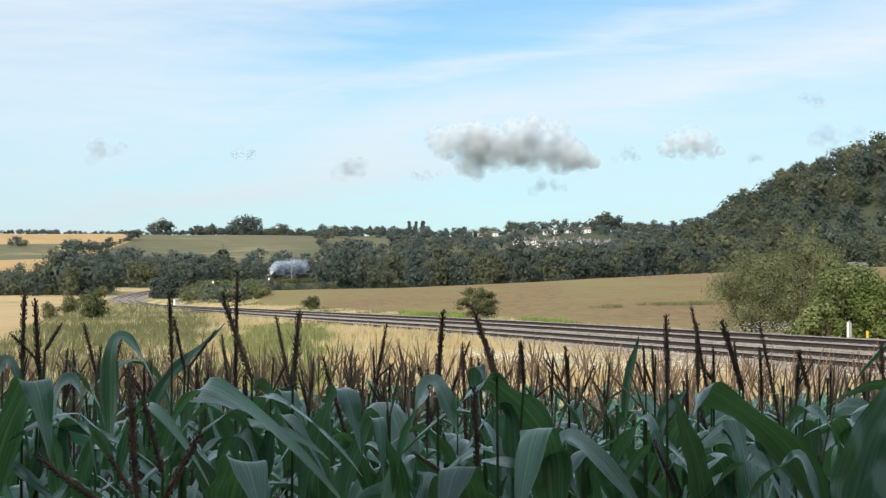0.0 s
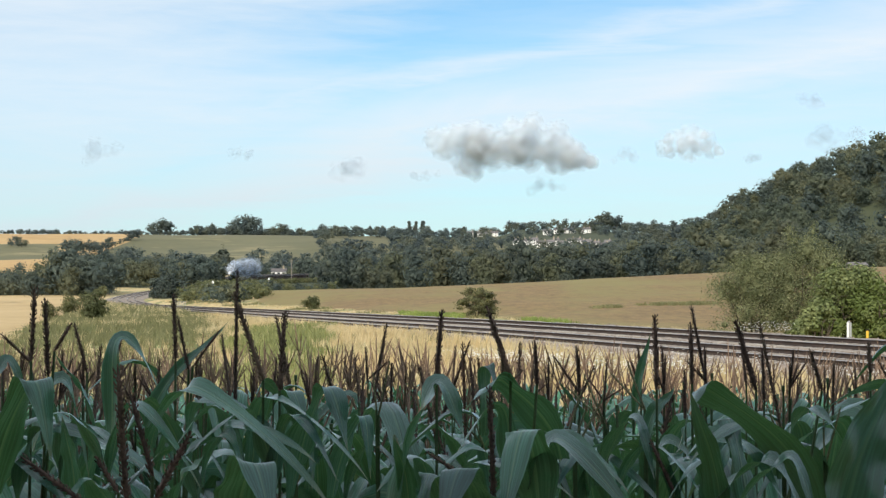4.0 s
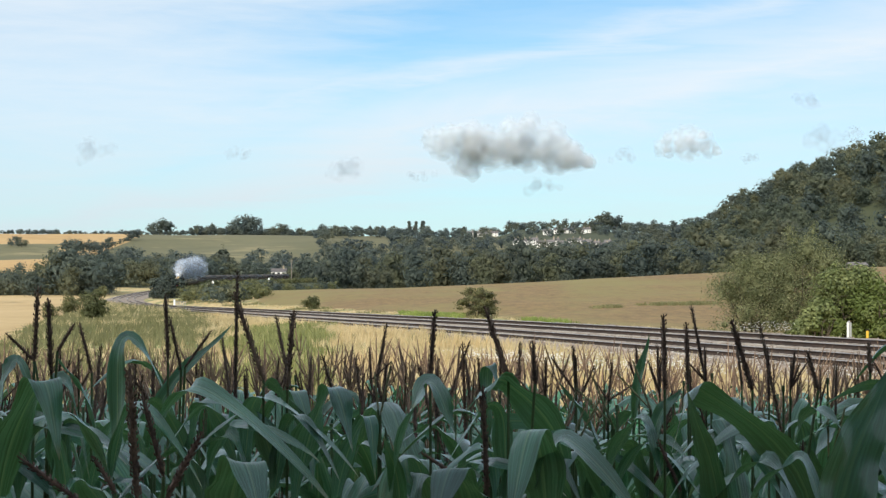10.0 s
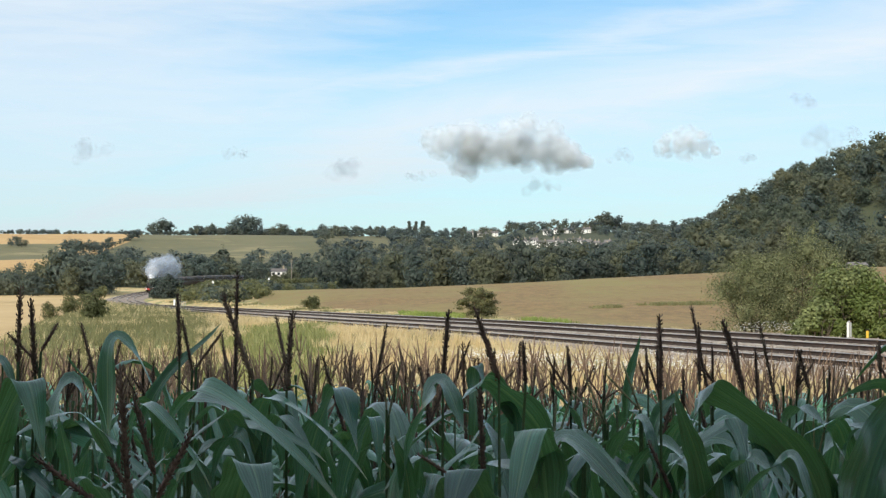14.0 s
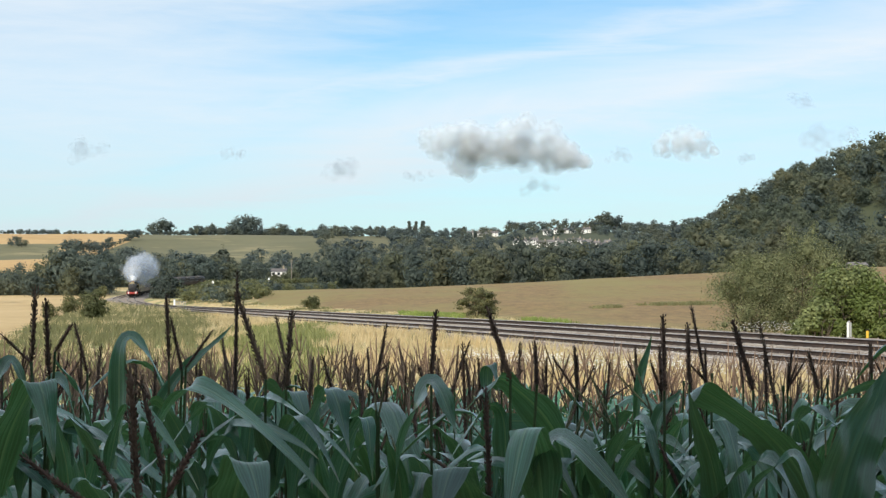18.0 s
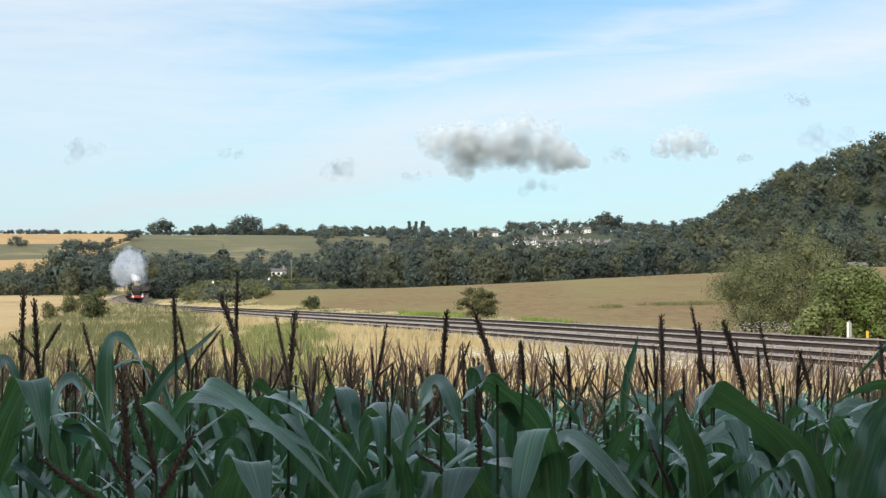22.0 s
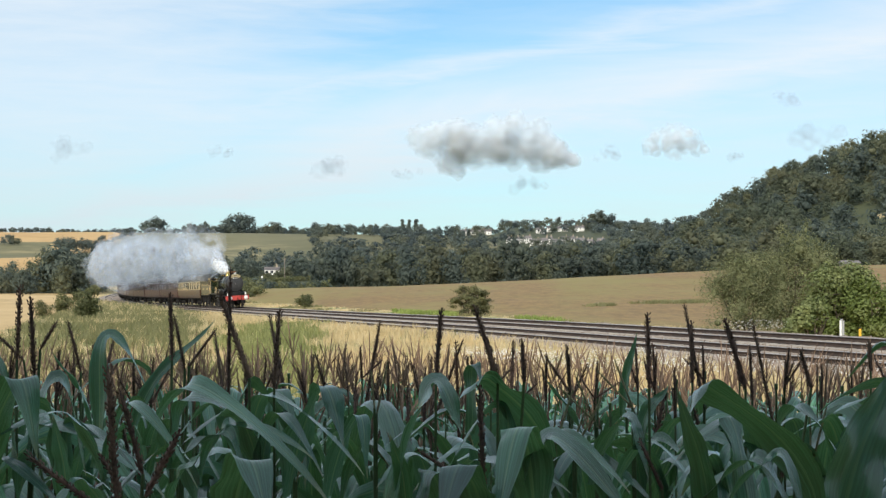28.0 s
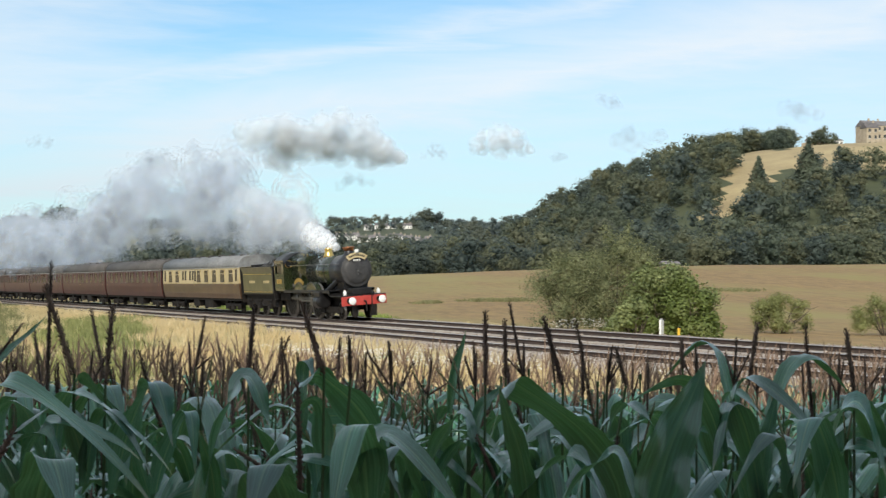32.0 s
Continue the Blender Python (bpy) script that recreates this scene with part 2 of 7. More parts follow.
M = {
    "dry_grass": surface("dry_grass", (0.44, 0.32, 0.15), (0.60, 0.47, 0.24), 0.5, 0.85, 0.6, fine=14, third=(0.17, 0.20, 0.06), third_at=(0.46, 0.62), object_space=False),
    "crop": surface("ripe_crop", (0.158, 0.098, 0.035), (0.265, 0.168, 0.062), 0.9, 0.9, 0.8, fine=4, third=(0.22, 0.18, 0.055), third_at=(0.40, 0.66), object_space=False, third_scale=0.06, stretch=(1, 0.22, 1)),
    "stubble": surface("stubble", (0.43, 0.295, 0.13), (0.56, 0.405, 0.20), 0.05, 0.9, 0.4, fine=14, object_space=False, stretch=(1, 0.3, 1)),
    "far_stubble": surface("far_stubble", (0.42, 0.265, 0.105), (0.54, 0.36, 0.16), 0.02, 0.9, 0.3, fine=14, object_space=False, third=(0.34, 0.25, 0.11)),
    "pasture": surface("pasture", (0.105, 0.104, 0.048), (0.160, 0.148, 0.072), 0.012, 0.9, 0.3, fine=12, object_space=False, third=(0.26, 0.22, 0.11), third_scale=0.8),
    "hill_grass": surface("hill_grass", (0.26, 0.20, 0.105), (0.37, 0.295, 0.155), 0.05, 0.9, 0.3, fine=10, object_space=False, third=(0.18, 0.18, 0.06)),
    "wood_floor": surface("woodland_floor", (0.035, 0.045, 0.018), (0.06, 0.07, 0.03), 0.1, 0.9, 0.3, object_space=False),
    "verge_green": surface("green_verge", (0.12, 0.155, 0.038), (0.22, 0.245, 0.075), 0.4, 0.9, 0.5, fine=12, object_space=False, third=(0.36, 0.30, 0.13), third_at=(0.54, 0.72)),
    "soil": surface("soil", (0.08, 0.055, 0.035), (0.15, 0.11, 0.07), 2.0, 0.95, 0.6, object_space=False),
    "ballast": surface("ballast", (0.125, 0.102, 0.085), (0.45, 0.378, 0.312), 5.0, 0.9, 1.0, fine=4, object_space=False, third=(0.21, 0.15, 0.11), third_at=(0.45, 0.7)),
    "stone": surface("ballast_stone", (0.15, 0.122, 0.102), (0.45, 0.378, 0.315), 3.0, 0.95, 0.3, island=0.6, spec=0.15),
    "rail": surface("rusted_rail", (0.026, 0.017, 0.014), (0.058, 0.036, 0.027), 2.0, 0.8, 0.3, object_space=False),
    "rail_head": surface("worn_rail_head", (0.42, 0.40, 0.40), (0.60, 0.58, 0.57), 3.0, 0.35, 0.05, metal=0.9, object_space=False),
    "sleeper": surface("concrete_sleeper", (0.27, 0.24, 0.21), (0.43, 0.39, 0.35), 3.0, 0.9, 0.3, vary=0.3),
    "bark": surface("bark", (0.05, 0.038, 0.026), (0.12, 0.095, 0.07), 3.0, 0.9, 0.8),
    # leaf tones of the woods shifted to blue-grey: distance haze put into the colour
    "leaf_hazed": foliage("hazed_far_leaves", (0.074, 0.100, 0.104), (0.142, 0.168, 0.138), 0.38, 0.045, 0.25, 0.3, tip=(0.150, 0.158, 0.100)),
    "leaf_hill": foliage("hill_leaves", (0.056, 0.080, 0.064), (0.138, 0.162, 0.106), 0.38, 0.075, 0.25, 0.3, tip=(0.175, 0.172, 0.092)),
    "leaf_wood": foliage("wood_leaves", (0.058, 0.080, 0.074), (0.138, 0.160, 0.118), 0.38, 0.10, 0.25, 0.3, tip=(0.150, 0.150, 0.080)),
    "leaf_olive": foliage("olive_leaves", (0.094, 0.108, 0.066), (0.172, 0.180, 0.108), 0.38, 0.15, 0.3, 0.2),
    "leaf_dark": foliage("dark_leaves", (0.048, 0.070, 0.066), (0.104, 0.130, 0.106), 0.35, 0.15, 0.3, 0.2),
    "leaf_hazed_olive": foliage("hazed_olive_leaves", (0.100, 0.116, 0.092), (0.165, 0.178, 0.130), 0.38, 0.1, 0.25, 0.2),
    "leaf_hazed_dark": foliage("hazed_dark_leaves", (0.060, 0.086, 0.096), (0.114, 0.142, 0.134), 0.35, 0.1, 0.25, 0.2),
    "leaf_scrub": foliage("scrub_leaves", (0.080, 0.094, 0.040), (0.170, 0.172, 0.078), 0.3, 0.15, 0.5, 0.3),
    "leaf_willow": foliage("willow_leaves", (0.105, 0.125, 0.054), (0.300, 0.310, 0.160), 0.35, 1.1, 0.45, 0.1),
    "leaf_sycamore": foliage("sycamore_leaves", (0.120, 0.160, 0.055), (0.285, 0.315, 0.125), 0.4, 0.9, 0.5, 0.1, tip=(0.14, 0.19, 0.04), spec=0.5),
    "leaf_thorn": foliage("hawthorn_leaves", (0.076, 0.084, 0.036), (0.165, 0.160, 0.070), 0.25, 1.2, 0.8, 0.1),
    "blade_dry": foliage("dry_blades", (0.49, 0.39, 0.215), (0.68, 0.56, 0.34), 0.3, 0.25, 0.22, 0.1, tip=(0.62, 0.47, 0.25)),
    "blade_green": foliage("green_blades", (0.145, 0.150, 0.066), (0.265, 0.250, 0.125), 0.3, 0.3, 0.3, 0.1),
    "leaf_weed": foliage("weed_leaves", (0.16, 0.22, 0.05), (0.30, 0.36, 0.10), 0.3, 0.3, 0.35, 0.1),
    "leaf_mound": foliage("mound_leaves", (0.180, 0.200, 0.072), (0.320, 0.325, 0.135), 0.3, 0.3, 0.35, 0.1),
    "petal": surface("white_petals", (0.70, 0.70, 0.66), (0.85, 0.85, 0.82), 3.0, 0.8, 0.0, island=0.3),
    "vapour": vapour("steam", (0.95, 0.97, 1.0), 0.46, 1.5, 0.36, 0.62),
    "thin_steam": vapour("thin_steam", (0.84, 0.88, 0.94), 0.20, 1.6, 0.38, 0.64),
    "smoke": vapour("smoke", (0.66, 0.73, 0.83), 0.17, 1.7, 0.40, 0.64),
    "cloud": vapour("cloud_vapour", (0.92, 0.96, 1.0), 0.118, 1.0, 0.20, 0.66),
    "cloud_thin": vapour("thin_cloud_vapour", (0.58, 0.66, 0.76), 0.045, 0.9, 0.25, 0.85),
    "maize_leaf": maize_leaf_material(),
    "stalk": surface("maize_stalk", (0.022, 0.055, 0.016), (0.050, 0.095, 0.030), 6.0, 0.55, 0.1),
    "tassel": surface("maize_tassel", (0.048, 0.031, 0.025), (0.155, 0.102, 0.078), 30.0, 0.8, 0.2, vary=0.4, island=0.7),
    "tassel_young": surface("young_maize_tassel", (0.11, 0.125, 0.060), (0.23, 0.235, 0.130), 20.0, 0.8, 0.2, island=0.5),
    "tassel_far": surface("dry_maize_tassel", (0.140, 0.086, 0.058), (0.29, 0.195, 0.135), 10.0, 0.8, 0.2, island=0.8, object_space=False),
    "paint_green": surface("brunswick_green_paint", (0.009, 0.015, 0.007), (0.022, 0.029, 0.011), 1.5, 0.26, 0.03, coat=1.0),
    # green lightened to olive: sidelight and reflected fields are put into the colour
    "tender_lit_green": surface("lit_green_paint", (0.070, 0.066, 0.026), (0.120, 0.108, 0.046), 1.5, 0.42, 0.05, coat=0.3),
    "door_grey": surface("smokebox_door_grey", (0.030, 0.030, 0.032), (0.058, 0.057, 0.058), 2.0, 0.55, 0.05, spec=0.3),
    "paint_black": surface("black_paint", (0.006, 0.006, 0.007), (0.015, 0.014, 0.014), 2.0, 0.40, 0.05, spec=0.35),
    "smokebox": surface("smokebox_black", (0.007, 0.007, 0.009), (0.016, 0.016, 0.018), 2.0, 0.36, 0.05),
    "frame_grime": surface("grimy_frames", (0.007, 0.006, 0.006), (0.022, 0.018, 0.015), 3.0, 0.75, 0.2, spec=0.2),
    "steel": surface("oily_steel", (0.10, 0.095, 0.09), (0.22, 0.21, 0.20), 5.0, 0.40, 0.05, metal=0.8),
    "red_beam": surface("vermilion_paint", (0.34, 0.038, 0.030), (0.46, 0.056, 0.044), 3.0, 0.45, 0.03),
    "white_paint": surface("white_paint", (0.70, 0.70, 0.68), (0.84, 0.84, 0.82), 3.0, 0.5, 0.03),
    "brass": surface("polished_brass", (0.62, 0.42, 0.13), (0.80, 0.58, 0.20), 4.0, 0.28, 0.02, metal=1.0),
    "copper": surface("copper", (0.26, 0.11, 0.06), (0.42, 0.19, 0.10), 4.0, 0.35, 0.02, metal=1.0),
    "cream": surface("cream_paint", (0.40, 0.32, 0.17), (0.50, 0.41, 0.235), 1.2, 0.40, 0.03, coat=0.3),
    "chocolate": surface("chocolate_paint", (0.060, 0.030, 0.016), (0.10, 0.055, 0.028), 1.2, 0.40, 0.03, coat=0.3),
    "maroon": surface("maroon_paint", (0.046, 0.016, 0.016), (0.080, 0.028, 0.026), 1.2, 0.42, 0.03, coat=0.12, spec=0.3),
    "roof_grey": surface("coach_roof", (0.12, 0.125, 0.13), (0.21, 0.215, 0.22), 1.0, 0.7, 0.05, stretch=(0.3, 1, 1)),
    "roof_dark": surface("sooty_coach_roof", (0.052, 0.048, 0.047), (0.100, 0.092, 0.088), 1.0, 0.85, 0.05, stretch=(0.3, 1, 1)),
    "glass": surface("carriage_glass", (0.010, 0.011, 0.012), (0.024, 0.025, 0.026), 2.0, 0.16, 0.0, spec=0.4),
    "coal": surface("coal", (0.008, 0.008, 0.008), (0.028, 0.028, 0.028), 6.0, 0.5, 0.5),
    "render_wall": surface("rendered_wall", (0.70, 0.68, 0.64), (0.84, 0.82, 0.78), 0.6, 0.9, 0.1, vary=0.25),
    "sandstone": surface("sandstone", (0.30, 0.25, 0.18), (0.44, 0.37, 0.28), 0.5, 0.9, 0.3),
    "slate": surface("roof_slate", (0.10, 0.095, 0.10), (0.19, 0.17, 0.165), 1.0, 0.8, 0.2, vary=0.4),
    "house_glass": surface("window_glass", (0.02, 0.024, 0.03), (0.04, 0.045, 0.05), 1.0, 0.15, 0.0),
    "yellow": surface("yellow_paint", (0.60, 0.36, 0.03), (0.72, 0.46, 0.05), 3.0, 0.5, 0.03),
    "galvanised": surface("galvanised_steel", (0.30, 0.31, 0.32), (0.46, 0.47, 0.48), 3.0, 0.5, 0.05, metal=0.4),
    "grey_paint": surface("grey_paint", (0.26, 0.27, 0.27), (0.38, 0.39, 0.39), 2.0, 0.6, 0.05),
    "pole_wood": surface("weathered_pole", (0.20, 0.17, 0.14), (0.34, 0.30, 0.25), 3.0, 0.85, 0.3),
}


# ---- mesh helpers ----
def quick_mesh(name, verts, faces, smooth=False):
    """A mesh from arrays: verts (n, 3) and faces (m, k)."""
    verts, faces = np.asarray(verts, np.float32), np.asarray(faces, np.int32)
    me = bpy.data.meshes.new(name)
    me.vertices.add(len(verts))
    me.vertices.foreach_set("co", verts.ravel())
    me.loops.add(faces.size)
    me.loops.foreach_set("vertex_index", faces.ravel())
    me.polygons.add(len(faces))
    me.polygons.foreach_set("loop_start", np.arange(len(faces), dtype=np.int32) * faces.shape[1])
    if smooth:
        me.polygons.foreach_set("use_smooth", np.ones(len(faces), dtype=bool))
    me.update(calc_edges=True)
    return me


def add(name, me, material, parent=None, label=""):
    ob = new(name, me)
    if material and not me.materials:
        me.materials.append(material)
    ob.parent = parent
    if label:
        ob["label"] = label
    return ob


def part(name, bm, material, parent, label=""):
    """Links a bmesh as ONE mesh object under a thing or a part."""
    me = bpy.data.meshes.new(name)
    bm.to_mesh(me)
    bm.free()
    return add(name, me, material, parent, label)


def empty(name, m=None):
    ob = new(name)
    ob.empty_display_size = 0.3
    if m is not None:
        ob.matrix_basis = m
    return ob


def box(bm, x0, x1, y0, y1, z0, z1, bevel=0.0):
    made = bmesh.ops.create_cube(bm, size=1.0, matrix=Matrix.LocRotScale(((x0 + x1) / 2, (y0 + y1) / 2, (z0 + z1) / 2), None, (x1 - x0, y1 - y0, z1 - z0)))
    if bevel:
        edges = list({e for v in made["verts"] for e in v.link_edges})
        bmesh.ops.bevel(bm, geom=edges, offset=bevel, segments=2, affect="EDGES", profile=0.6)
    return bm


def rod(bm, a, b, r, r2=None, n=10):
    a, b = Vector(a), Vector(b)
    turn = (b - a).to_track_quat("Z", "Y").to_matrix().to_4x4()
    bmesh.ops.create_cone(bm, cap_ends=True, segments=n, radius1=r, radius2=r if r2 is None else r2, depth=(b - a).length,
                          matrix=Matrix.Translation((a + b) / 2) @ turn)
    return bm


def lathe(bm, profile, m=None, n=20):
    """Turns (radius, height) points round the z axis of m."""
    m = m or Matrix()
    rings = []
    for r, h in profile:
        rings.append([bm.verts.new(m @ Vector((r * math.cos(2 * math.pi * k / n), r * math.sin(2 * math.pi * k / n), h))) for k in range(n)])
    for a, b in zip(rings, rings[1:]):
        for k in range(n):
            f = bm.faces.new((a[k], a[(k + 1) % n], b[(k + 1) % n], b[k]))
            f.smooth = True
    if profile[0][0] > 0.001:
        bm.faces.new(rings[0][::-1])
    if profile[-1][0] > 0.001:
        bm.faces.new(rings[-1])
    return bm


def loft(bm, sections, smooth=False):
    """Joins closed sections (lists of points, all of one length) and caps the ends."""
    rings = [[bm.verts.new(p) for p in s] for s in sections]
    n = len(rings[0])
    for a, b in zip(rings, rings[1:]):
        for k in range(n):
            f = bm.faces.new((a[k], a[(k + 1) % n], b[(k + 1) % n], b[k]))
            f.smooth = smooth
    bm.faces.new(rings[0][::-1])
    bm.faces.new(rings[-1])
    bmesh.ops.recalc_face_normals(bm, faces=bm.faces)
    return bm


def bm_new():
    return bmesh.new()


# ---- the line of the railway ----
# how far the line moves sideways per metre of depth, knot by knot
KNOT_Y = (-40, 30, 240, 262, 294, 334, 376, 430, 500, 560, 640, 730, 820, 1000)
KNOT_G = (0.36, 0.325, 0.318, 0.288, 0.250, 0.208, 0.152, 0.115, 0.045, -0.012, -0.10, -0.27, -0.45, -0.62)
line_y = np.linspace(-40, 1000, 4161)
gx = np.interp(line_y, KNOT_Y, KNOT_G)
line_x = -np.concatenate(([0], np.cumsum((gx[1:] + gx[:-1]) / 2 * np.diff(line_y))))
line_x += 5.63 - np.interp(82.6, line_y, line_x)
bow = np.interp(line_y, (170, 210, 251, 293, 333, 392, 430), (0, 0.4, 0.95, 1.38, 1.1, 0.15, 0))
line_x += np.convolve(np.pad(bow, 60, mode="edge"), np.ones(121) / 121, mode="valid")
gx = -np.gradient(line_x, line_y)
line_z = np.interp(line_y, (-40, 60, 85, 125, 170, 200, 231, 260, 293, 333, 365, 395, 435, 528, 582, 682, 800, 1000), (0.44, 0.42, 0.40, 0.24, 0.10, -0.06, -0.18, -0.26, -0.20, -0.03, 0.24, 0.55, 1.05, 2.7, 3.65, 5.0, 7.0, 8.6))
line_z = np.convolve(np.pad(line_z, 40, mode="edge"), np.ones(81) / 81, mode="valid")
line_c = np.interp(line_y, (-40, 150, 235, 1000), (5.0, 5.0, 0.6, 0.6))
line_s = np.concatenate(([0], np.cumsum(np.sqrt(np.diff(line_x) ** 2 + np.diff(line_y) ** 2 + np.diff(line_z) ** 2))))
TRACK_GAP = 3.4


def on_line(s, side=0.0, up=0.0):
    """Point, heading, left and up of the line at s metres; trains run towards smaller s."""
    p = Vector([np.interp(s, line_s, a) for a in (line_x, line_y, line_z)])
    q = Vector([np.interp(s - 1.0, line_s, a) for a in (line_x, line_y, line_z)])
    q2 = Vector([np.interp(s + 1.0, line_s, a) for a in (line_x, line_y, line_z)])
    h = (q - q2).normalized()
    flat = Vector((-h.y, h.x, 0)).normalized()
    c = radians(np.interp(s, line_s, line_c))
    left = flat * math.cos(c) + Vector((0, 0, 1)) * math.sin(c)
    over = h.cross(left).normalized()
    return p + left * side + over * up, h, left, over


def line_frame_arrays(ss):
    P, L, U = [], [], []
    for s in ss:
        p, h, left, over = on_line(s)
        P.append(p), L.append(left), U.append(over)
    return np.array(P), np.array(L), np.array(U)


def s_at(y):
    return float(np.interp(y, line_y, line_s))


# ---- the lie of the land ----
def smooth(a, b, v):
    t = np.clip((v - a) / (b - a), 0, 1)
    return t * t * (3 - 2 * t)


def crest(x):
    return np.interp(x, (-120, -60, -37, -10, 14, 51, 97, 138, 220), (0.3, 1.1, 2.0, 2.5, 3.5, 5.5, 7.2, 7.9, 8.4))


def hill_top(x):
    return np.interp(x, (80, 110, 124, 140, 160, 177, 200, 218, 245, 279, 320, 420, 700), (0, 1, 5, 17, 32, 43, 54, 60, 66, 70, 72.5, 68, 40))


def wave(x, y, l, seed):
    return (np.sin(x / l + seed) * np.cos(y / l * 1.3 + seed * 2.1) + 0.5 * np.sin(x / l * 2.3 - y / l * 1.7 + seed * 3.3)) / 1.5


def base_height(x, y):
    x, y = np.asarray(x, float), np.asarray(y, float)
    z = 0.10 * wave(x, y, 9.0, 1.0) * smooth(15, 40, y) - 0.28 * smooth(4, 14, y) * smooth(70, 40, y)
    # the crop field beyond the line rises to its crest
    lx = np.interp(y, line_y, line_x)
    far_side = smooth(2, 30, x - lx)
    z = z + far_side * crest(x) * smooth(80, 330, y) * 1.0
    z = z - far_side * 2.0 * smooth(340, 420, y) * smooth(90, 60, x)
    # the low ground on the near side of the line
    near_side = smooth(-4, -13, x - lx)
    z = z - near_side * 1.55 * smooth(85, 225, y) * (1 - 0.8 * smooth(310, 470, y))
    # valley side and the long ridge far behind
    z = z + 6 * smooth(420, 800, y)
    ridge = np.interp(x, (-1500, -700, -430, -250, 0, 300, 800, 1500), (60, 66, 66, 66, 63, 60, 58, 50))
    z = z + (ridge - 4) * smooth(820, 1900, y) + 2.5 * wave(x, y, 90, 4.0) * smooth(700, 1100, y)
    # the wooded hill
    hill = hill_top(x) * smooth(385, 760, y) * smooth(1500, 900, y)
    z = np.maximum(z, z * 0.4 + hill)
    return z


def bare_hill(x, y, over=0.0):
    """Open grass on the hill: a tongue below the brow and the lawn under the mansion."""
    p = 784 + 2700 * x / np.maximum(y, 1)
    row = 512 - (base_height(x, y) + over - 2.3) * 2700 / np.maximum(y, 1)
    tongue = (row > 258) & (row < 386) & (np.abs(p - (1712 - (row - 262) * 0.92)) < np.maximum(20, 26 + (352 - row) * 0.42))
    lawn = (p > 1735) & (row < 292)
    return (y > 440) & (tongue | lawn)


def stubble_edge(x, y):
    """The cut field beyond the bank, left of a slanting boundary."""
    p = 784 + 2700 * x / np.maximum(y, 1)
    return (y > 62) & (p < 185 - (6210 / np.maximum(y, 1) - 16) * 2.4)


def line_distance(x, y):
    """Signed distance to the line, along its left (far side positive), and the line's height and cant there."""
    lx, lz = np.interp(y, line_y, line_x), np.interp(y, line_y, line_z)
    g = np.interp(y, line_y, gx)
    d = (x - lx) / np.sqrt(1 + g * g)
    return d, lz, np.interp(y, line_y, line_c)


def height(x, y):
    x, y = np.asarray(x, float), np.asarray(y, float)
    z = base_height(x, y)
    d, lz, c = line_distance(x, y)
    bed = lz - 0.62 + np.clip(d, -6.5, 3) * np.tan(np.radians(c))
    off = np.maximum(0, np.abs(d + TRACK_GAP / 2) - 4.6)
    reach = np.where(d < 0, 0.35, 0.5)
    z = np.clip(z, bed - off * 0.45, bed + off * reach)
    return np.where(y > 990, base_height(x, y), z)


def ground():
    def steps(*spans):
        out = []
        for a, b, n in spans:
            out += list(np.linspace(a, b, n, endpoint=False))
        return np.array(out)
    xs = np.concatenate((steps((-4400, -1500, 10), (-1500, -420, 40), (-420, -125, 34), (-125, 60, 120), (60, 160, 40), (160, 480, 44), (480, 1500, 34), (1500, 4400, 10)), [4400]))
    ys = np.concatenate((steps((-400, -20, 10), (-20, 30, 24), (30, 180, 100), (180, 460, 110), (460, 1000, 70), (1000, 2000, 60), (2000, 4800, 12)), [4800]))
    X, Y = np.meshgrid(xs, ys)
    Z = height(X, Y)
    V = np.stack([X, Y, Z], -1).reshape(-1, 3)
    nx = len(xs)
    i, j = np.meshgrid(np.arange(nx - 1), np.arange(len(ys) - 1))
    a = (j * nx + i).ravel()
    F = np.stack([a, a + 1, a + nx + 1, a + nx], 1)
    me = quick_mesh("ground", V, F, True)
    names = ("dry_grass", "crop", "stubble", "pasture", "hill_grass", "wood_floor", "soil", "verge_green", "far_stubble")
    for n in names:
        me.materials.append(M[n])
    c = V[F].mean(1)
    x, y = c[:, 0], c[:, 1]
    d, _, _ = line_distance(x, y)
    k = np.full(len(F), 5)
    k[y < 330] = 0
    p = 784 + 2700 * x / np.maximum(y, 1)
    k[(y < 335) & (d > 9 + 1.5 * wave(x, y, 14, 2)) & (p > 452)] = 1
    k[(d > -18) & (d < 20) & (y >= 330) & (y < 520)] = 0
    k[(d < -7) & (y > 350) & (y < 620) & (p > 160) & (p < 330)] = 0
    k[(d < -6) & (y > 60) & (y < 345) & (p < 395 + 12 * wave(x, y, 6, 3))] = 7
    k[(d < -7) & (y > 45) & (y < 92) & (p > 432 + (92 - y)) & (p < 575)] = 7
    k[stubble_edge(x, y) & (y < 500)] = 2
    k[(y > 800) & (x < 60)] = 3
    row = 512 - (V[F].mean(1)[:, 2] - 2.3) * 2700 / np.maximum(y, 1)
    k[(y > 1320) & (y < 1830) & (p < 200 + (438 - row) * 2.2) & (p < 262)] = 8
    k[(y > 940) & (y < 1230) & (p < 100)] = 8
    k[(y > 1320) & (y < 1450) & (p < 105)] = 3
    k[(hill_top(x) > 5) & (y > 440) & bare_hill(x, y)] = 4
    k[(y < 17) & (np.abs(x) < 40)] = 6
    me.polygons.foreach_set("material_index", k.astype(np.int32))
    ob = add("ground", me, None)
    tagged(ob, "rolling farmland with dry verge, ripe crop and stubble", "ground", kind="structure")


ground()


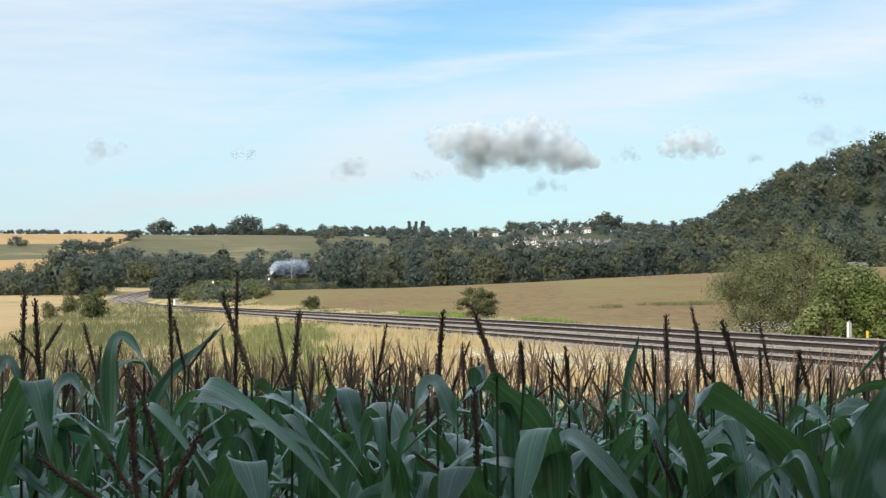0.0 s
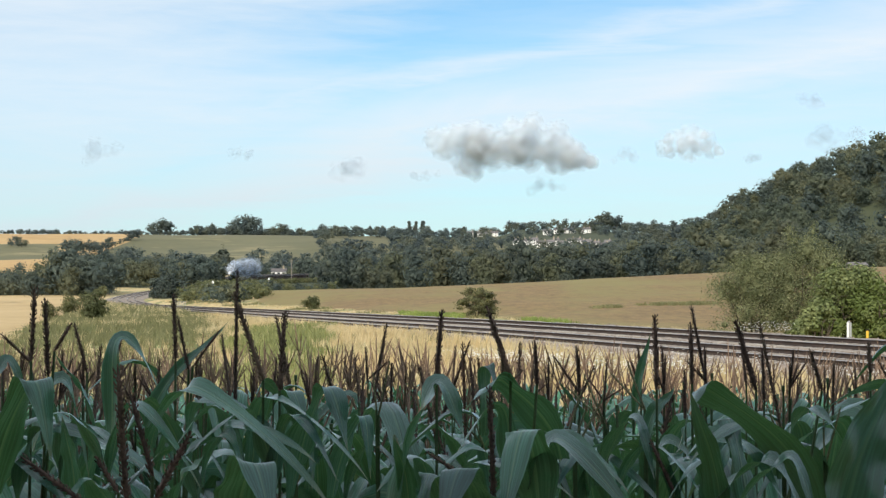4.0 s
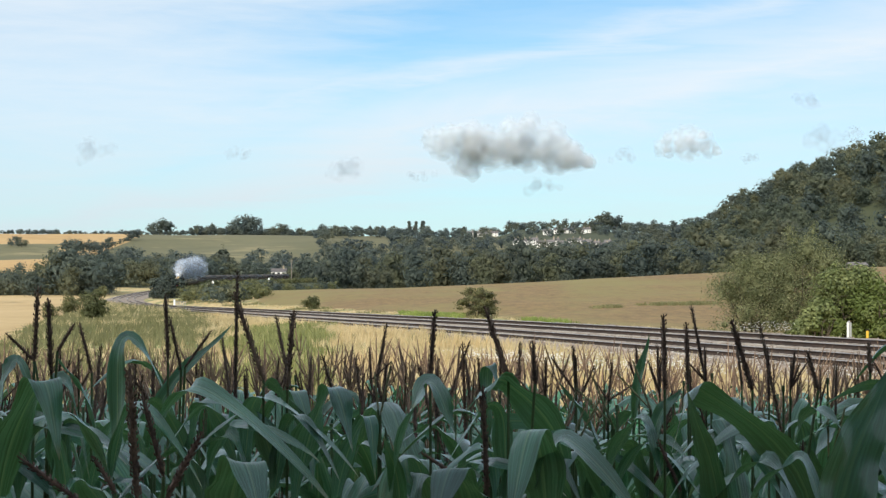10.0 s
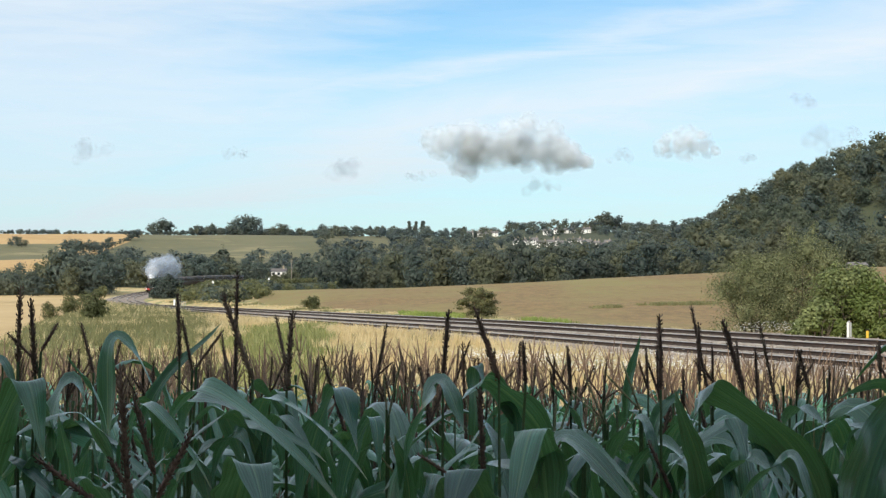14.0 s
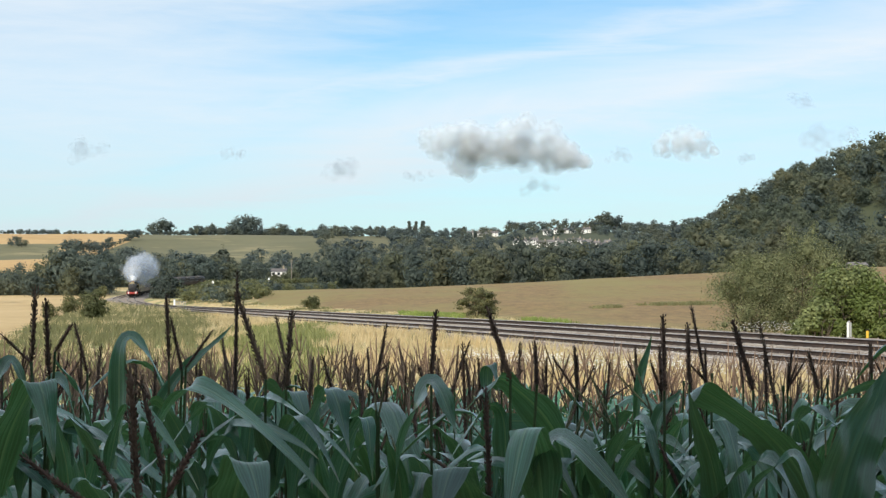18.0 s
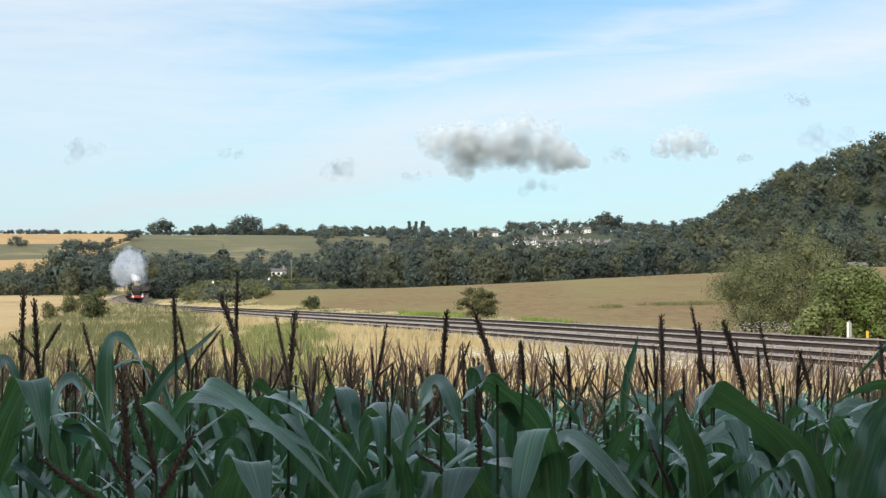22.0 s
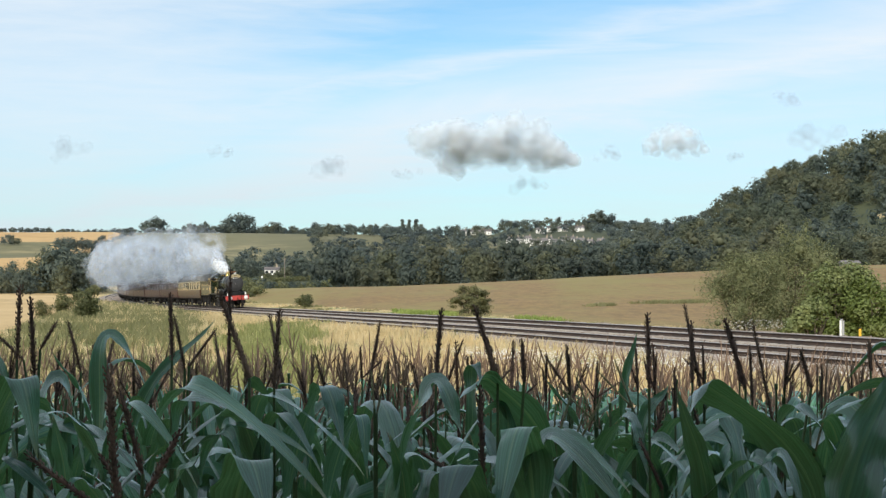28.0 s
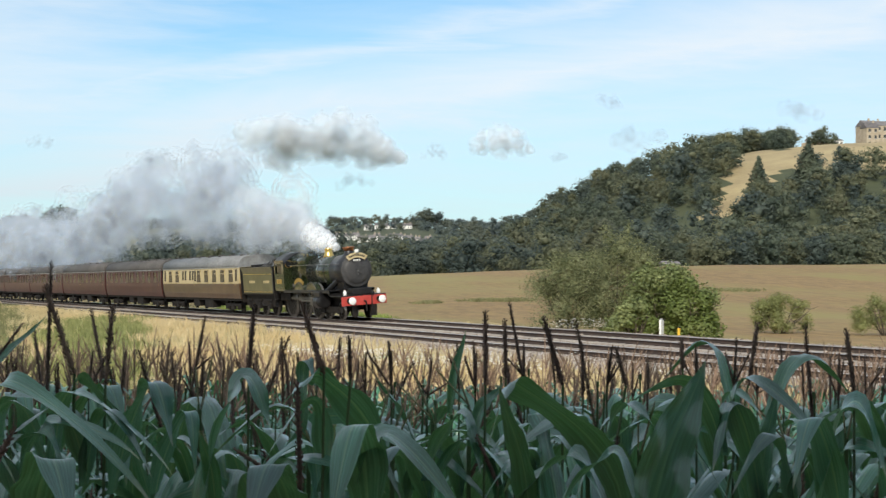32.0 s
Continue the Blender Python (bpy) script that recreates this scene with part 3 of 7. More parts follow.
# ---- ballast, rails and sleepers ----
def sweep(name, profile, s0, s1, step, material, parent=None, label="", closed=True, smooth_faces=False, jitter=0.0):
    """Carries a profile of (side, up) points along the line."""
    ss = np.arange(s0, s1, step)
    P, L, U = line_frame_arrays(ss)
    prof = np.array(profile)
    V = P[:, None, :] + L[:, None, :] * prof[None, :, 0, None] + U[:, None, :] * prof[None, :, 1, None]
    if jitter:
        V = V + np.random.default_rng(5).normal(0, jitter, V.shape)
    n, k = len(ss), len(prof)
    idx = np.arange(n * k).reshape(n, k)
    cols = range(k) if closed else range(k - 1)
    F = np.concatenate([np.stack([idx[:-1, c], idx[:-1, (c + 1) % k], idx[1:, (c + 1) % k], idx[1:, c]], 1) for c in cols])
    me = quick_mesh(name, V.reshape(-1, 3), F, smooth_faces)
    return add(name, me, material, parent, label)


S_NEAR, S_FAR = 8.0, s_at(980)
ballast = sweep("ballast", [(4.6, -0.95), (2.3, -0.19), (0.8, -0.17), (0, -0.19), (-0.8, -0.17), (-1.7, -0.20), (-2.6, -0.17), (-3.4, -0.19), (-4.2, -0.17), (-5.6, -0.20), (-8.4, -1.15)],
                S_NEAR, S_FAR, 1.0, M["ballast"], closed=False, jitter=0.015)
tagged(ballast, "grey-brown crushed stone ballast under two railway tracks", "ballast", kind="structure")


def stones():
    rng = np.random.default_rng(11)
    n = 11000
    ss = rng.uniform(s_at(30), s_at(150), n)
    side = np.where(rng.random(n) < 0.5, rng.uniform(-7.2, -4.3, n), rng.uniform(-4.3, 3.0, n))
    P, L, U = line_frame_arrays(np.linspace(s_at(28), s_at(152), 300))
    grid = np.linspace(s_at(28), s_at(152), 300)
    up = np.interp(side, (-8.4, -5.6, -4.2, -1.7, 0.8, 2.3, 4.6), (-1.15, -0.20, -0.17, -0.20, -0.17, -0.19, -0.95))
    base = np.stack([np.interp(ss, grid, P[:, k]) + side * np.interp(ss, grid, L[:, k]) + up * np.interp(ss, grid, U[:, k]) for k in range(3)], 1)
    oct_v = np.array([(1, 0, 0), (-1, 0, 0), (0, 1, 0), (0, -1, 0), (0, 0, 1), (0, 0, -1)], float)
    oct_f = np.array([(0, 2, 4), (2, 1, 4), (1, 3, 4), (3, 0, 4), (2, 0, 5), (1, 2, 5), (3, 1, 5), (0, 3, 5)])
    shape = oct_v[None] * rng.uniform(0.025, 0.065, (n, 1, 1)) * rng.uniform(0.6, 1.4, (n, 6, 1)) + rng.normal(0, 0.006, (n, 6, 3))
    V = (base[:, None] + shape).reshape(-1, 3)
    F = (oct_f[None] + (np.arange(n) * 6)[:, None, None]).reshape(-1, 3)
    tagged(add("ballast_stones", quick_mesh("ballast_stones", V, F), M["stone"]), "loose grey and brown ballast stones beside the rails", "stones", kind="stuff")


stones()


def track(centre, label):
    thing = empty("railway_track", Matrix.Translation(on_line(s_at(70), centre)[0]))
    inv = thing.matrix_basis.inverted()
    for edge in (-0.7525, 0.7525):
        c = centre + edge
        web = sweep("rail", [(c - 0.07, -0.159), (c + 0.07, -0.159), (c + 0.07, -0.145), (c + 0.010, -0.12), (c + 0.010, -0.045), (c + 0.035, -0.035),
                             (c + 0.036, -0.012), (c - 0.036, -0.012), (c - 0.035, -0.035), (c - 0.010, -0.045), (c - 0.010, -0.12), (c - 0.07, -0.145)],
                    S_NEAR, S_FAR, 1.5, M["rail"], thing, "rusty brown rail side")
        head = sweep("rail_head", [(c - 0.036, -0.012), (c - 0.030, 0.0), (c + 0.030, 0.0), (c + 0.036, -0.012)], S_NEAR, S_FAR, 1.5, M["rail_head"], web, "worn bright running surface")
        web.data.transform(inv)
        head.data.transform(inv)
    bm = bm_new()
    box(bm, -0.13, 0.13, -1.25, 1.25, -0.36, -0.160, 0.02)
    me = bpy.data.meshes.new("sleeper")
    bm.to_mesh(me)
    bm.free()
    s, count = s_at(32), 0
    while count < 190:
        p, h, left, over = on_line(s, centre)
        m = Matrix((h, left, over)).transposed().to_4x4()
        m.translation = p
        ob = add("sleeper", me, M["sleeper"], thing)
        ob.matrix_basis = inv @ m
        s += 0.65
        count += 1
    tagged(thing, label, "railway track", "pair of running lines", kind="")


track(0.0, "rusty steel rails on concrete sleepers, farther running line")
track(-TRACK_GAP, "rusty steel rails on concrete sleepers, nearer running line")


# ---- trees, woods and grass ----
def ball(n=9, m=6):
    v = [(0, 0, 1)] + [(math.sin(math.pi * j / m) * math.cos(2 * math.pi * k / n), math.sin(math.pi * j / m) * math.sin(2 * math.pi * k / n), math.cos(math.pi * j / m))
                       for j in range(1, m) for k in range(n)] + [(0, 0, -1)]
    f = [(0, 1 + k, 1 + (k + 1) % n, 1 + (k + 1) % n) for k in range(n)]
    for j in range(m - 2):
        f += [(1 + j * n + k, 1 + (j + 1) * n + k, 1 + (j + 1) * n + (k + 1) % n, 1 + j * n + (k + 1) % n) for k in range(n)]
    last = len(v) - 1
    f += [(last, 1 + (m - 2) * n + (k + 1) % n, 1 + (m - 2) * n + k, 1 + (m - 2) * n + k) for k in range(n)]
    quads = f[n:-n]
    tris = [q[:3] for q in f[:n]] + [q[:3] for q in f[-n:]] + [(a, b, c) for a, b, c, d in quads] + [(a, c, d) for a, b, c, d in quads]
    return np.array(v), np.array(tris)


def crown(rng, blobs, n, size, core=0.80, droop=0.0, aspect=1.0, spread=0.16, single=False):
    """Leaf clumps over lumpy blobs (x, y, z, rx, ry, rz), with a dark low core inside each blob."""
    blobs = np.array(blobs, float)
    weight = blobs[:, 3] * blobs[:, 5]
    pick = rng.choice(len(blobs), n, p=weight / weight.sum())
    b = blobs[pick]
    w = rng.normal(size=(n, 3))
    w[:, 2] = w[:, 2] * 0.9 + 0.25
    w /= np.linalg.norm(w, axis=1)[:, None]
    r = 1 + rng.normal(0, spread, n) - 0.08
    c = b[:, :3] + w * b[:, 3:] * r[:, None]
    nrm = w + rng.normal(0, 0.42, (n, 3))
    nrm[:, 2] += 0.25
    nrm /= np.linalg.norm(nrm, axis=1)[:, None]
    t = np.cross(nrm, rng.normal(size=(n, 3)))
    if droop:
        t = t * (1 - droop) + np.array([0, 0, -1.0]) * droop
        t -= nrm * (t * nrm).sum(1)[:, None]
    t /= np.linalg.norm(t, axis=1)[:, None] + 1e-9
    u = np.cross(nrm, t)
    sz = size * rng.uniform(0.6, 1.5, n)[:, None]
    corners = [c - t * sz * aspect, c + u * sz * rng.uniform(0.4, 0.8, n)[:, None] + nrm * sz * 0.15, c + t * sz * aspect * rng.uniform(0.7, 1.2, n)[:, None], c - u * sz * rng.uniform(0.4, 0.8, n)[:, None] + nrm * sz * 0.15]
    V = np.stack(corners, 1).reshape(-1, 3)
    q = np.arange(n)[:, None] * 4
    F = q + np.array([0, 1, 2]) if single else np.concatenate((q + np.array([0, 1, 2]), q + np.array([0, 2, 3])))
    if core:
        bv, bf = ball(5, 3)
        for x, y, z, rx, ry, rz in blobs:
            off = len(V)
            V = np.concatenate((V, np.array([x, y, z]) + bv * np.array([rx, ry, rz]) * core * rng.uniform(0.85, 1.1, (len(bv), 1))))
            F = np.concatenate((F, bf + off))
    return V, F


def lobes(rng, count, width, top, bottom, lobe=0.42):
    """Blobs that make an uneven rounded crown, in units of the tree's height."""
    out = []
    for k in range(count):
        a, h = rng.uniform(0, 2 * math.pi), rng.uniform(bottom, top)
        reach = width * math.sin(math.pi * min(0.92, max(0.18, (h - bottom + 0.08) / (top - bottom + 0.16)))) * rng.uniform(0.35, 1.0)
        r = lobe * width * rng.uniform(0.45, 1.3)
        out.append((math.cos(a) * reach, math.sin(a) * reach, h, r, r, r * rng.uniform(0.7, 0.95)))
    out.append((0, 0, (top + bottom) / 2, width * 0.7, width * 0.7, (top - bottom) * 0.5))
    return out


tree_rng = np.random.default_rng(21)
TEMPLATE = {
    "round": [crown(tree_rng, lobes(tree_rng, 14, 0.42, 0.86, 0.12, 0.42), 600, 0.046, 0.46, spread=0.17, single=True) for _ in range(8)],
    "fine": [crown(tree_rng, lobes(tree_rng, 18, 0.44, 0.86, 0.06, 0.42), 880, 0.041, 0.46, spread=0.20, single=True) for _ in range(7)],
    "small": [crown(tree_rng, lobes(tree_rng, 6, 0.42, 0.80, 0.20), 140, 0.080, 0.50, spread=0.17, single=True) for _ in range(8)],
    "tall": [crown(tree_rng, lobes(tree_rng, 8, 0.17, 0.88, 0.12, 0.7), 160, 0.05, single=True) for _ in range(3)],
    "conifer": [crown(tree_rng, [(0, 0, 0.12 + 0.1 * k, 0.22 * (1 - k / 9.5), 0.22 * (1 - k / 9.5), 0.09) for k in range(9)], 260, 0.05) for _ in range(2)],
    "bush": [crown(tree_rng, lobes(tree_rng, 8, 0.62, 0.72, 0.04), 240, 0.068, 0.46, spread=0.22, single=True) for _ in range(6)],
}


def placed(rng, kind, places, heights, sink=0.03):
    """Joins many copies of a template at the places given."""
    Vs, Fs, off = [], [], 0
    for (x, y), h in zip(places, heights):
        V, F = TEMPLATE[kind][rng.integers(len(TEMPLATE[kind]))]
        a = rng.uniform(0, 2 * math.pi)
        ca, sa = math.cos(a), math.sin(a)
        wide = h * rng.uniform(0.85, 1.25)
        Vs.append(np.stack([(V[:, 0] * ca - V[:, 1] * sa) * wide + x, (V[:, 0] * sa + V[:, 1] * ca) * wide + y, V[:, 2] * h - sink * h + float(height(x, y))], 1))
        Fs.append(F + off)
        off += len(V)
    return np.concatenate(Vs), np.concatenate(Fs)


def scatter(rng, x0, x1, y0, y1, gap, keep):
    """Uneven places on a jittered grid, where keep(x, y) holds."""
    xs, ys = np.meshgrid(np.arange(x0, x1, gap), np.arange(y0, y1, gap))
    xs = (xs + rng.uniform(-0.45, 0.45, xs.shape) * gap).ravel()
    ys = (ys + rng.uniform(-0.45, 0.45, ys.shape) * gap).ravel()
    ok = keep(xs, ys)
    return np.stack([xs[ok], ys[ok]], 1)


def wood(name, seed, kind, area, gap, tall, keep, material, label):
    """A wood of mixed trees: most in its own tone, some olive, some dark."""
    rng = np.random.default_rng(seed)
    places = scatter(rng, *area, gap, keep)
    heights = rng.uniform(*tall, len(places)) * rng.choice((0.8, 1.0, 1.0, 1.15), len(places))
    tone = rng.choice(3, len(places), p=(0.5, 0.22, 0.28))
    far = material is M["leaf_hazed"]
    for k, mat in enumerate((material, M["leaf_hazed_olive" if far else "leaf_olive"], M["leaf_hazed_dark" if far else "leaf_dark"])):
        pick = tone == k
        if pick.any():
            V, F = placed(rng, kind, places[pick], heights[pick])
            tagged(add(name, quick_mesh(name, V, F), mat), label, "woodland", kind="stuff")


def clear_of_line(x, y, gap):
    d, _, _ = line_distance(x, y)
    return (d > gap) | (d < -gap - TRACK_GAP)


def woods():
    def bearing(x, y):
        return 784 + 2700 * x / np.maximum(y, 1)
    far_y = np.linspace(500, 860, 200)
    far_p = bearing(np.interp(far_y, line_y, line_x), far_y)

    def hides_line(x, y):
        """Trees that would stand between the view and the far curve of the line."""
        p = bearing(x, y)
        return (p > 330) & (p < 592) & (y < np.interp(p, far_p, far_y) + 9)

    wood("woodland", 44, "fine", (-175, -98, 482, 550), 8.5, (7, 10), lambda x, y: (bearing(x, y) < 84) & clear_of_line(x, y, 9), M["leaf_wood"], "low dark green wood beside a stubble field")
    wood("woodland", 31, "fine", (-175, -98, 482, 550), 8.5, (11, 15.5), lambda x, y: (bearing(x, y) > 88) & (bearing(x, y) < 192 + 6 * wave(x, y, 8, 1)) & clear_of_line(x, y, 9), M["leaf_wood"], "dense dark green broadleaf wood beside a stubble field")
    wood("woodland", 32, "round", (-190, -60, 610, 800), 10, (9, 13), lambda x, y: (bearing(x, y) > 150) & (np.abs(bearing(x, y) - 495) > 28) & clear_of_line(x, y, 7) & ~hides_line(x, y), M["leaf_wood"], "dark broadleaf trees beyond the bend of the railway")
    wood("woodland", 33, "fine", (-62, 130, 385, 560), 11.5, (8.5, 13.5), lambda x, y: (bearing(x, y) > 560 + (y - 385) * 0.15) & clear_of_line(x, y, 12) & ((y > 405) | (x < 30) | (x > 70)), M["leaf_wood"], "belt of broadleaf trees behind the crop field")
    wood("woodland", 34, "round", (-90, 120, 620, 820), 14, (9, 14), lambda x, y: clear_of_line(x, y, 12) & (x > -50) & ~hides_line(x, y), M["leaf_hazed"], "broadleaf trees filling the valley floor")
    wood("scrub", 35, "bush", (-76, -20, 228, 470), 4.2, (1.4, 3.4), lambda x, y: clear_of_line(x, y, 5.5) & (bearing(x, y) > 332) & (bearing(x, y) < 600) & ((y > 345) | (bearing(x, y) < 466)) & (x - np.interp(y, line_y, line_x) > 5), M["leaf_scrub"], "olive green hawthorn and bramble scrub on the cutting side")

    # low thicket that hides the foot of the far embankment
    rng = np.random.default_rng(43)
    spots, tall = [], []
    for p in np.arange(338, 596, 3.2):
        for back in (10, 16, 23):
            q, y = p + rng.uniform(-2, 2), float(np.interp(p, far_p, far_y)) - back + rng.uniform(-2, 2)
            x = (q - 784) / 2700 * y
            rail = float(np.interp(y + back, line_y, line_z))
            h = (rail + (rng.uniform(0.7, 2.4) if q > 348 else rng.uniform(-0.3, 1.1)) - float(height(x, y))) / 0.86
            if h > 1.0:
                spots.append((x, y)), tall.append(min(h, 6.6))
    V, F = placed(rng, "bush", spots, tall)
    tagged(add("thicket", quick_mesh("thicket", V, F), M["leaf_scrub"]), "low olive thicket before the far embankment", "woodland", kind="stuff")

    def ridge_cover(x, y):
        p = bearing(x, y)
        open_field = (p < 250) & (y > 1290) & (y < 1840) | (p > 190) & (p < 560) & (y > 1180) & (y < 1860) | (p > 590) & (p < 690) & (y > 1400) & (y < 1640) | (p < 190) & (y > 1100) & (y < 1240)
        hedge = (np.abs(p - 240) < 12) | (p < 200) & (np.abs(y - 1440 - 0.3 * (p - 60)) < 20) & (p > 90)
        street = (p > 890) & (p < 1085) & (y > 1270) & (y < 1500) | (p > 815) & (p < 1050) & (y > 1600) & (y < 1700) | (p > 1180) & (p < 1235) & (y > 1600) & (y < 1780)
        return (~open_field | hedge) & ~street & (np.abs(p - 800) < 1100)
    wood("woodland", 36, "small", (-620, 820, 830, 1500), 20, (9, 15), lambda x, y: ridge_cover(x, y) & ~((bearing(x, y) < 104) & (y < 1235)) & ((y < 1150) | (x > -130)) & ((hill_top(x) < 8) | (y > 1000)), M["leaf_hazed"], "distant broadleaf woods climbing the valley side")
    wood("woodland", 37, "small", (-560, 620, 1500, 1960), 20, (9, 15), lambda x, y: ridge_cover(x, y) & ((bearing(x, y) > 470) | (y < 1560)) & (np.random.default_rng(1).random(x.shape) < np.where(bearing(x, y) > 770, 0.62, 0.95)), M["leaf_hazed"], "distant wooded ridge under the skyline")
    wood("woodland", 41, "small", (-330, -120, 1868, 1925), 9, (8, 14), lambda x, y: (bearing(x, y) > 338) & (bearing(x, y) < 600) & (np.random.default_rng(3).random(x.shape) < 0.7), M["leaf_hazed"], "belt of dark trees along the skyline")
    wood("hedgerow", 38, "small", (-640, -110, 1872, 1905), 7, (4.5, 9.5), lambda x, y: np.random.default_rng(2).random(x.shape) < 0.85, M["leaf_hazed"], "distant hedge along the top of a field")

    def field_bound(x, y):
        row = 512 - (height(x, y) - 2.3) * 2700 / np.maximum(y, 1)
        return (np.abs(bearing(x, y) - (200 + (438 - row) * 2.2)) < 3.5) & (bearing(x, y) < 262)
    wood("hedgerow", 45, "small", (-420, -280, 1325, 1830), 5.0, (3.0, 5.5), field_bound, M["leaf_hazed"], "hedge between a stubble field and green pasture")

    def hill_cover(x, y):
        p = bearing(x, y)
        return (hill_top(x) > 5) & ~bare_hill(x, y) & ~(bare_hill(x, y, 6.0) & (p < 1760)) & (p < 2300)
    wood("woodland", 39, "round", (88, 470, 410, 905), 12.8, (8.5, 15), hill_cover, M["leaf_hill"], "dense mixed wood covering a steep hill")
    wood("woodland", 42, "fine", (225, 300, 748, 790), 6.0, (9, 13), lambda x, y: (bearing(x, y) > 1610) & (bearing(x, y) < 1742), M["leaf_hill"], "belt of dark trees along the brow of the hill")
    wood("woodland", 40, "fine", (96, 330, 385, 412), 9, (8, 12), lambda x, y: bearing(x, y) > 1440, M["leaf_hill"], "dark broadleaf trees along the foot of the hill")


woods()


def tree(name, x, y, h, kind, material, label, category="tree", group="", seed=0, trunk=True, width=1.0, n=None, size=None, z=None):
    """A single tree: tapered trunk with limbs, and a crown of leaf clumps."""
    rng = np.random.default_rng(1000 + seed + int(abs(x) * 7 + y))
    base = float(height(x, y)) if z is None else z
    thing = empty(name, Matrix.Translation((x, y, base)))
    if kind == "tall":
        blobs = lobes(rng, 8, 0.15 * width, 0.90, 0.10, 0.7)
    elif kind == "conifer":
        blobs = [(0, 0, 0.12 + 0.09 * k, 0.24 * width * (1 - k / 10), 0.24 * width * (1 - k / 10), 0.08) for k in range(10)]
    else:
        blobs = lobes(rng, 14, 0.42 * width, 0.84, 0.18, 0.36)
    V, F = crown(rng, blobs, n or 520, size or 0.048, core=0.46, spread=0.18)
    add("crown", quick_mesh("crown", V * h, F), material, thing)
    bm = bm_new()
    rod(bm, (0, 0, -0.3), (0, 0, h * 0.55), h * 0.032, h * 0.014, 8)
    for k in range(5):
        a = k * 2.4 + rng.uniform(0, 1)
        z0 = h * rng.uniform(0.2, 0.42)
        rod(bm, (0, 0, z0), (math.cos(a) * h * 0.24, math.sin(a) * h * 0.24, z0 + h * 0.24), h * 0.014, h * 0.005, 6)
    part("trunk", bm, M["bark"], thing)
    return tagged(thing, label, category, group)


def at_bearing(p, y):
    """x for a bearing given as a column of the opening view, at depth y."""
    return (p - 784) / 2700 * y


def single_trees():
    far = M["leaf_hazed"]
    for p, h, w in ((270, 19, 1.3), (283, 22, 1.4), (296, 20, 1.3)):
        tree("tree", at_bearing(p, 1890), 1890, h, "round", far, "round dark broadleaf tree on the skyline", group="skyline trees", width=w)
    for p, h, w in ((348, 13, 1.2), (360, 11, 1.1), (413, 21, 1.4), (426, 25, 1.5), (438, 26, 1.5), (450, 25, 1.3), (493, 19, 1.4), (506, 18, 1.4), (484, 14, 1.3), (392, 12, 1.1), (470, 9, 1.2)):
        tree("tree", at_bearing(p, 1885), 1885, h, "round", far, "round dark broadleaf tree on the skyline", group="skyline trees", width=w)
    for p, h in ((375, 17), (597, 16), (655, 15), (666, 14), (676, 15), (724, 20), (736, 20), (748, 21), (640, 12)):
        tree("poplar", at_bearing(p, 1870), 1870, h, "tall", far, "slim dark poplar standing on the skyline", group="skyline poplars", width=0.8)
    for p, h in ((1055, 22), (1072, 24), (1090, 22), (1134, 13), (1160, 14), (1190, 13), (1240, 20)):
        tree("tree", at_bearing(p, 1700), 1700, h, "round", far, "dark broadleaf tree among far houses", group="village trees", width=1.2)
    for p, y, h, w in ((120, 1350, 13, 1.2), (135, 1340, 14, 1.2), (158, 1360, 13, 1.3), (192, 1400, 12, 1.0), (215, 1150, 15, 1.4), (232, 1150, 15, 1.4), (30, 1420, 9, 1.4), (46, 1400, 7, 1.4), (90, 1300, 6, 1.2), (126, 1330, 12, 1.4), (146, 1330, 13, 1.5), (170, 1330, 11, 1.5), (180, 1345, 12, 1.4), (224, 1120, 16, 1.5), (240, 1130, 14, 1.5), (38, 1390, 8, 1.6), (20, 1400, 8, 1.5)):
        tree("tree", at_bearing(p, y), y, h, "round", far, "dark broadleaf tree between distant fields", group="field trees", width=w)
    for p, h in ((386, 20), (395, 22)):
        tree("poplar", at_bearing(p, 900), 900, h, "tall", M["leaf_hazed"], "slim poplar above the valley trees", width=1.3)
    tree("tree", at_bearing(1222, 395), 395, 6.0, "round", M["leaf_wood"], "round dark green tree at the field edge", width=1.35, n=900, size=0.035)
    tree("tree", at_bearing(1291, 665), 665, 12, "conifer", M["leaf_hill"], "dark conifer standing up from the hill wood", width=1.0, n=500)
    tree("tree", at_bearing(1682, 600), 600, 19, "conifer", M["leaf_hill"], "broad dark conifer standing on open hillside grass", n=2600, size=0.03, width=1.25)
    tree("tree", at_bearing(1776, 600), 600, 22, "conifer", M["leaf_hill"], "tall dark cedar below the mansion", n=2800, size=0.03, width=1.4)
    tree("tree", at_bearing(1836, 540), 540, 17, "conifer", M["leaf_olive"], "light green conifer in the hill wood", n=2200, size=0.03, width=1.1)
    for p, h in ((1790, 11), (1803, 12), (1822, 8)):
        tree("tree", at_bearing(p, 775), 775, h, "round", M["leaf_hill"], "dark tree beside the mansion", width=1.1)
    # bushes beside the line
    for p, y, h, w in ((281, 352, 6.6, 0.95), (296, 348, 7.2, 0.9), (309, 352, 6.4, 0.9)):
        tree("bush", at_bearing(p, y), y, h, "round", M["leaf_wood"], "dark rounded bush inside the bend of the railway", "bush", width=w, n=1700, size=0.038, z=float(height(at_bearing(p, y), y)) - 1.3)
    for p, y, h in ((478, 748, 5.2), (485, 752, 4.4), (491, 746, 4.0), (497, 753, 4.5), (503, 747, 4.8), (509, 751, 6.4), (516, 756, 7.6)):
        tree("bush", at_bearing(p, y), y, h, "round", M["leaf_olive"], "olive bush in front of a white house", "bush", group="bushes before the house", width=1.4, n=500, size=0.06)
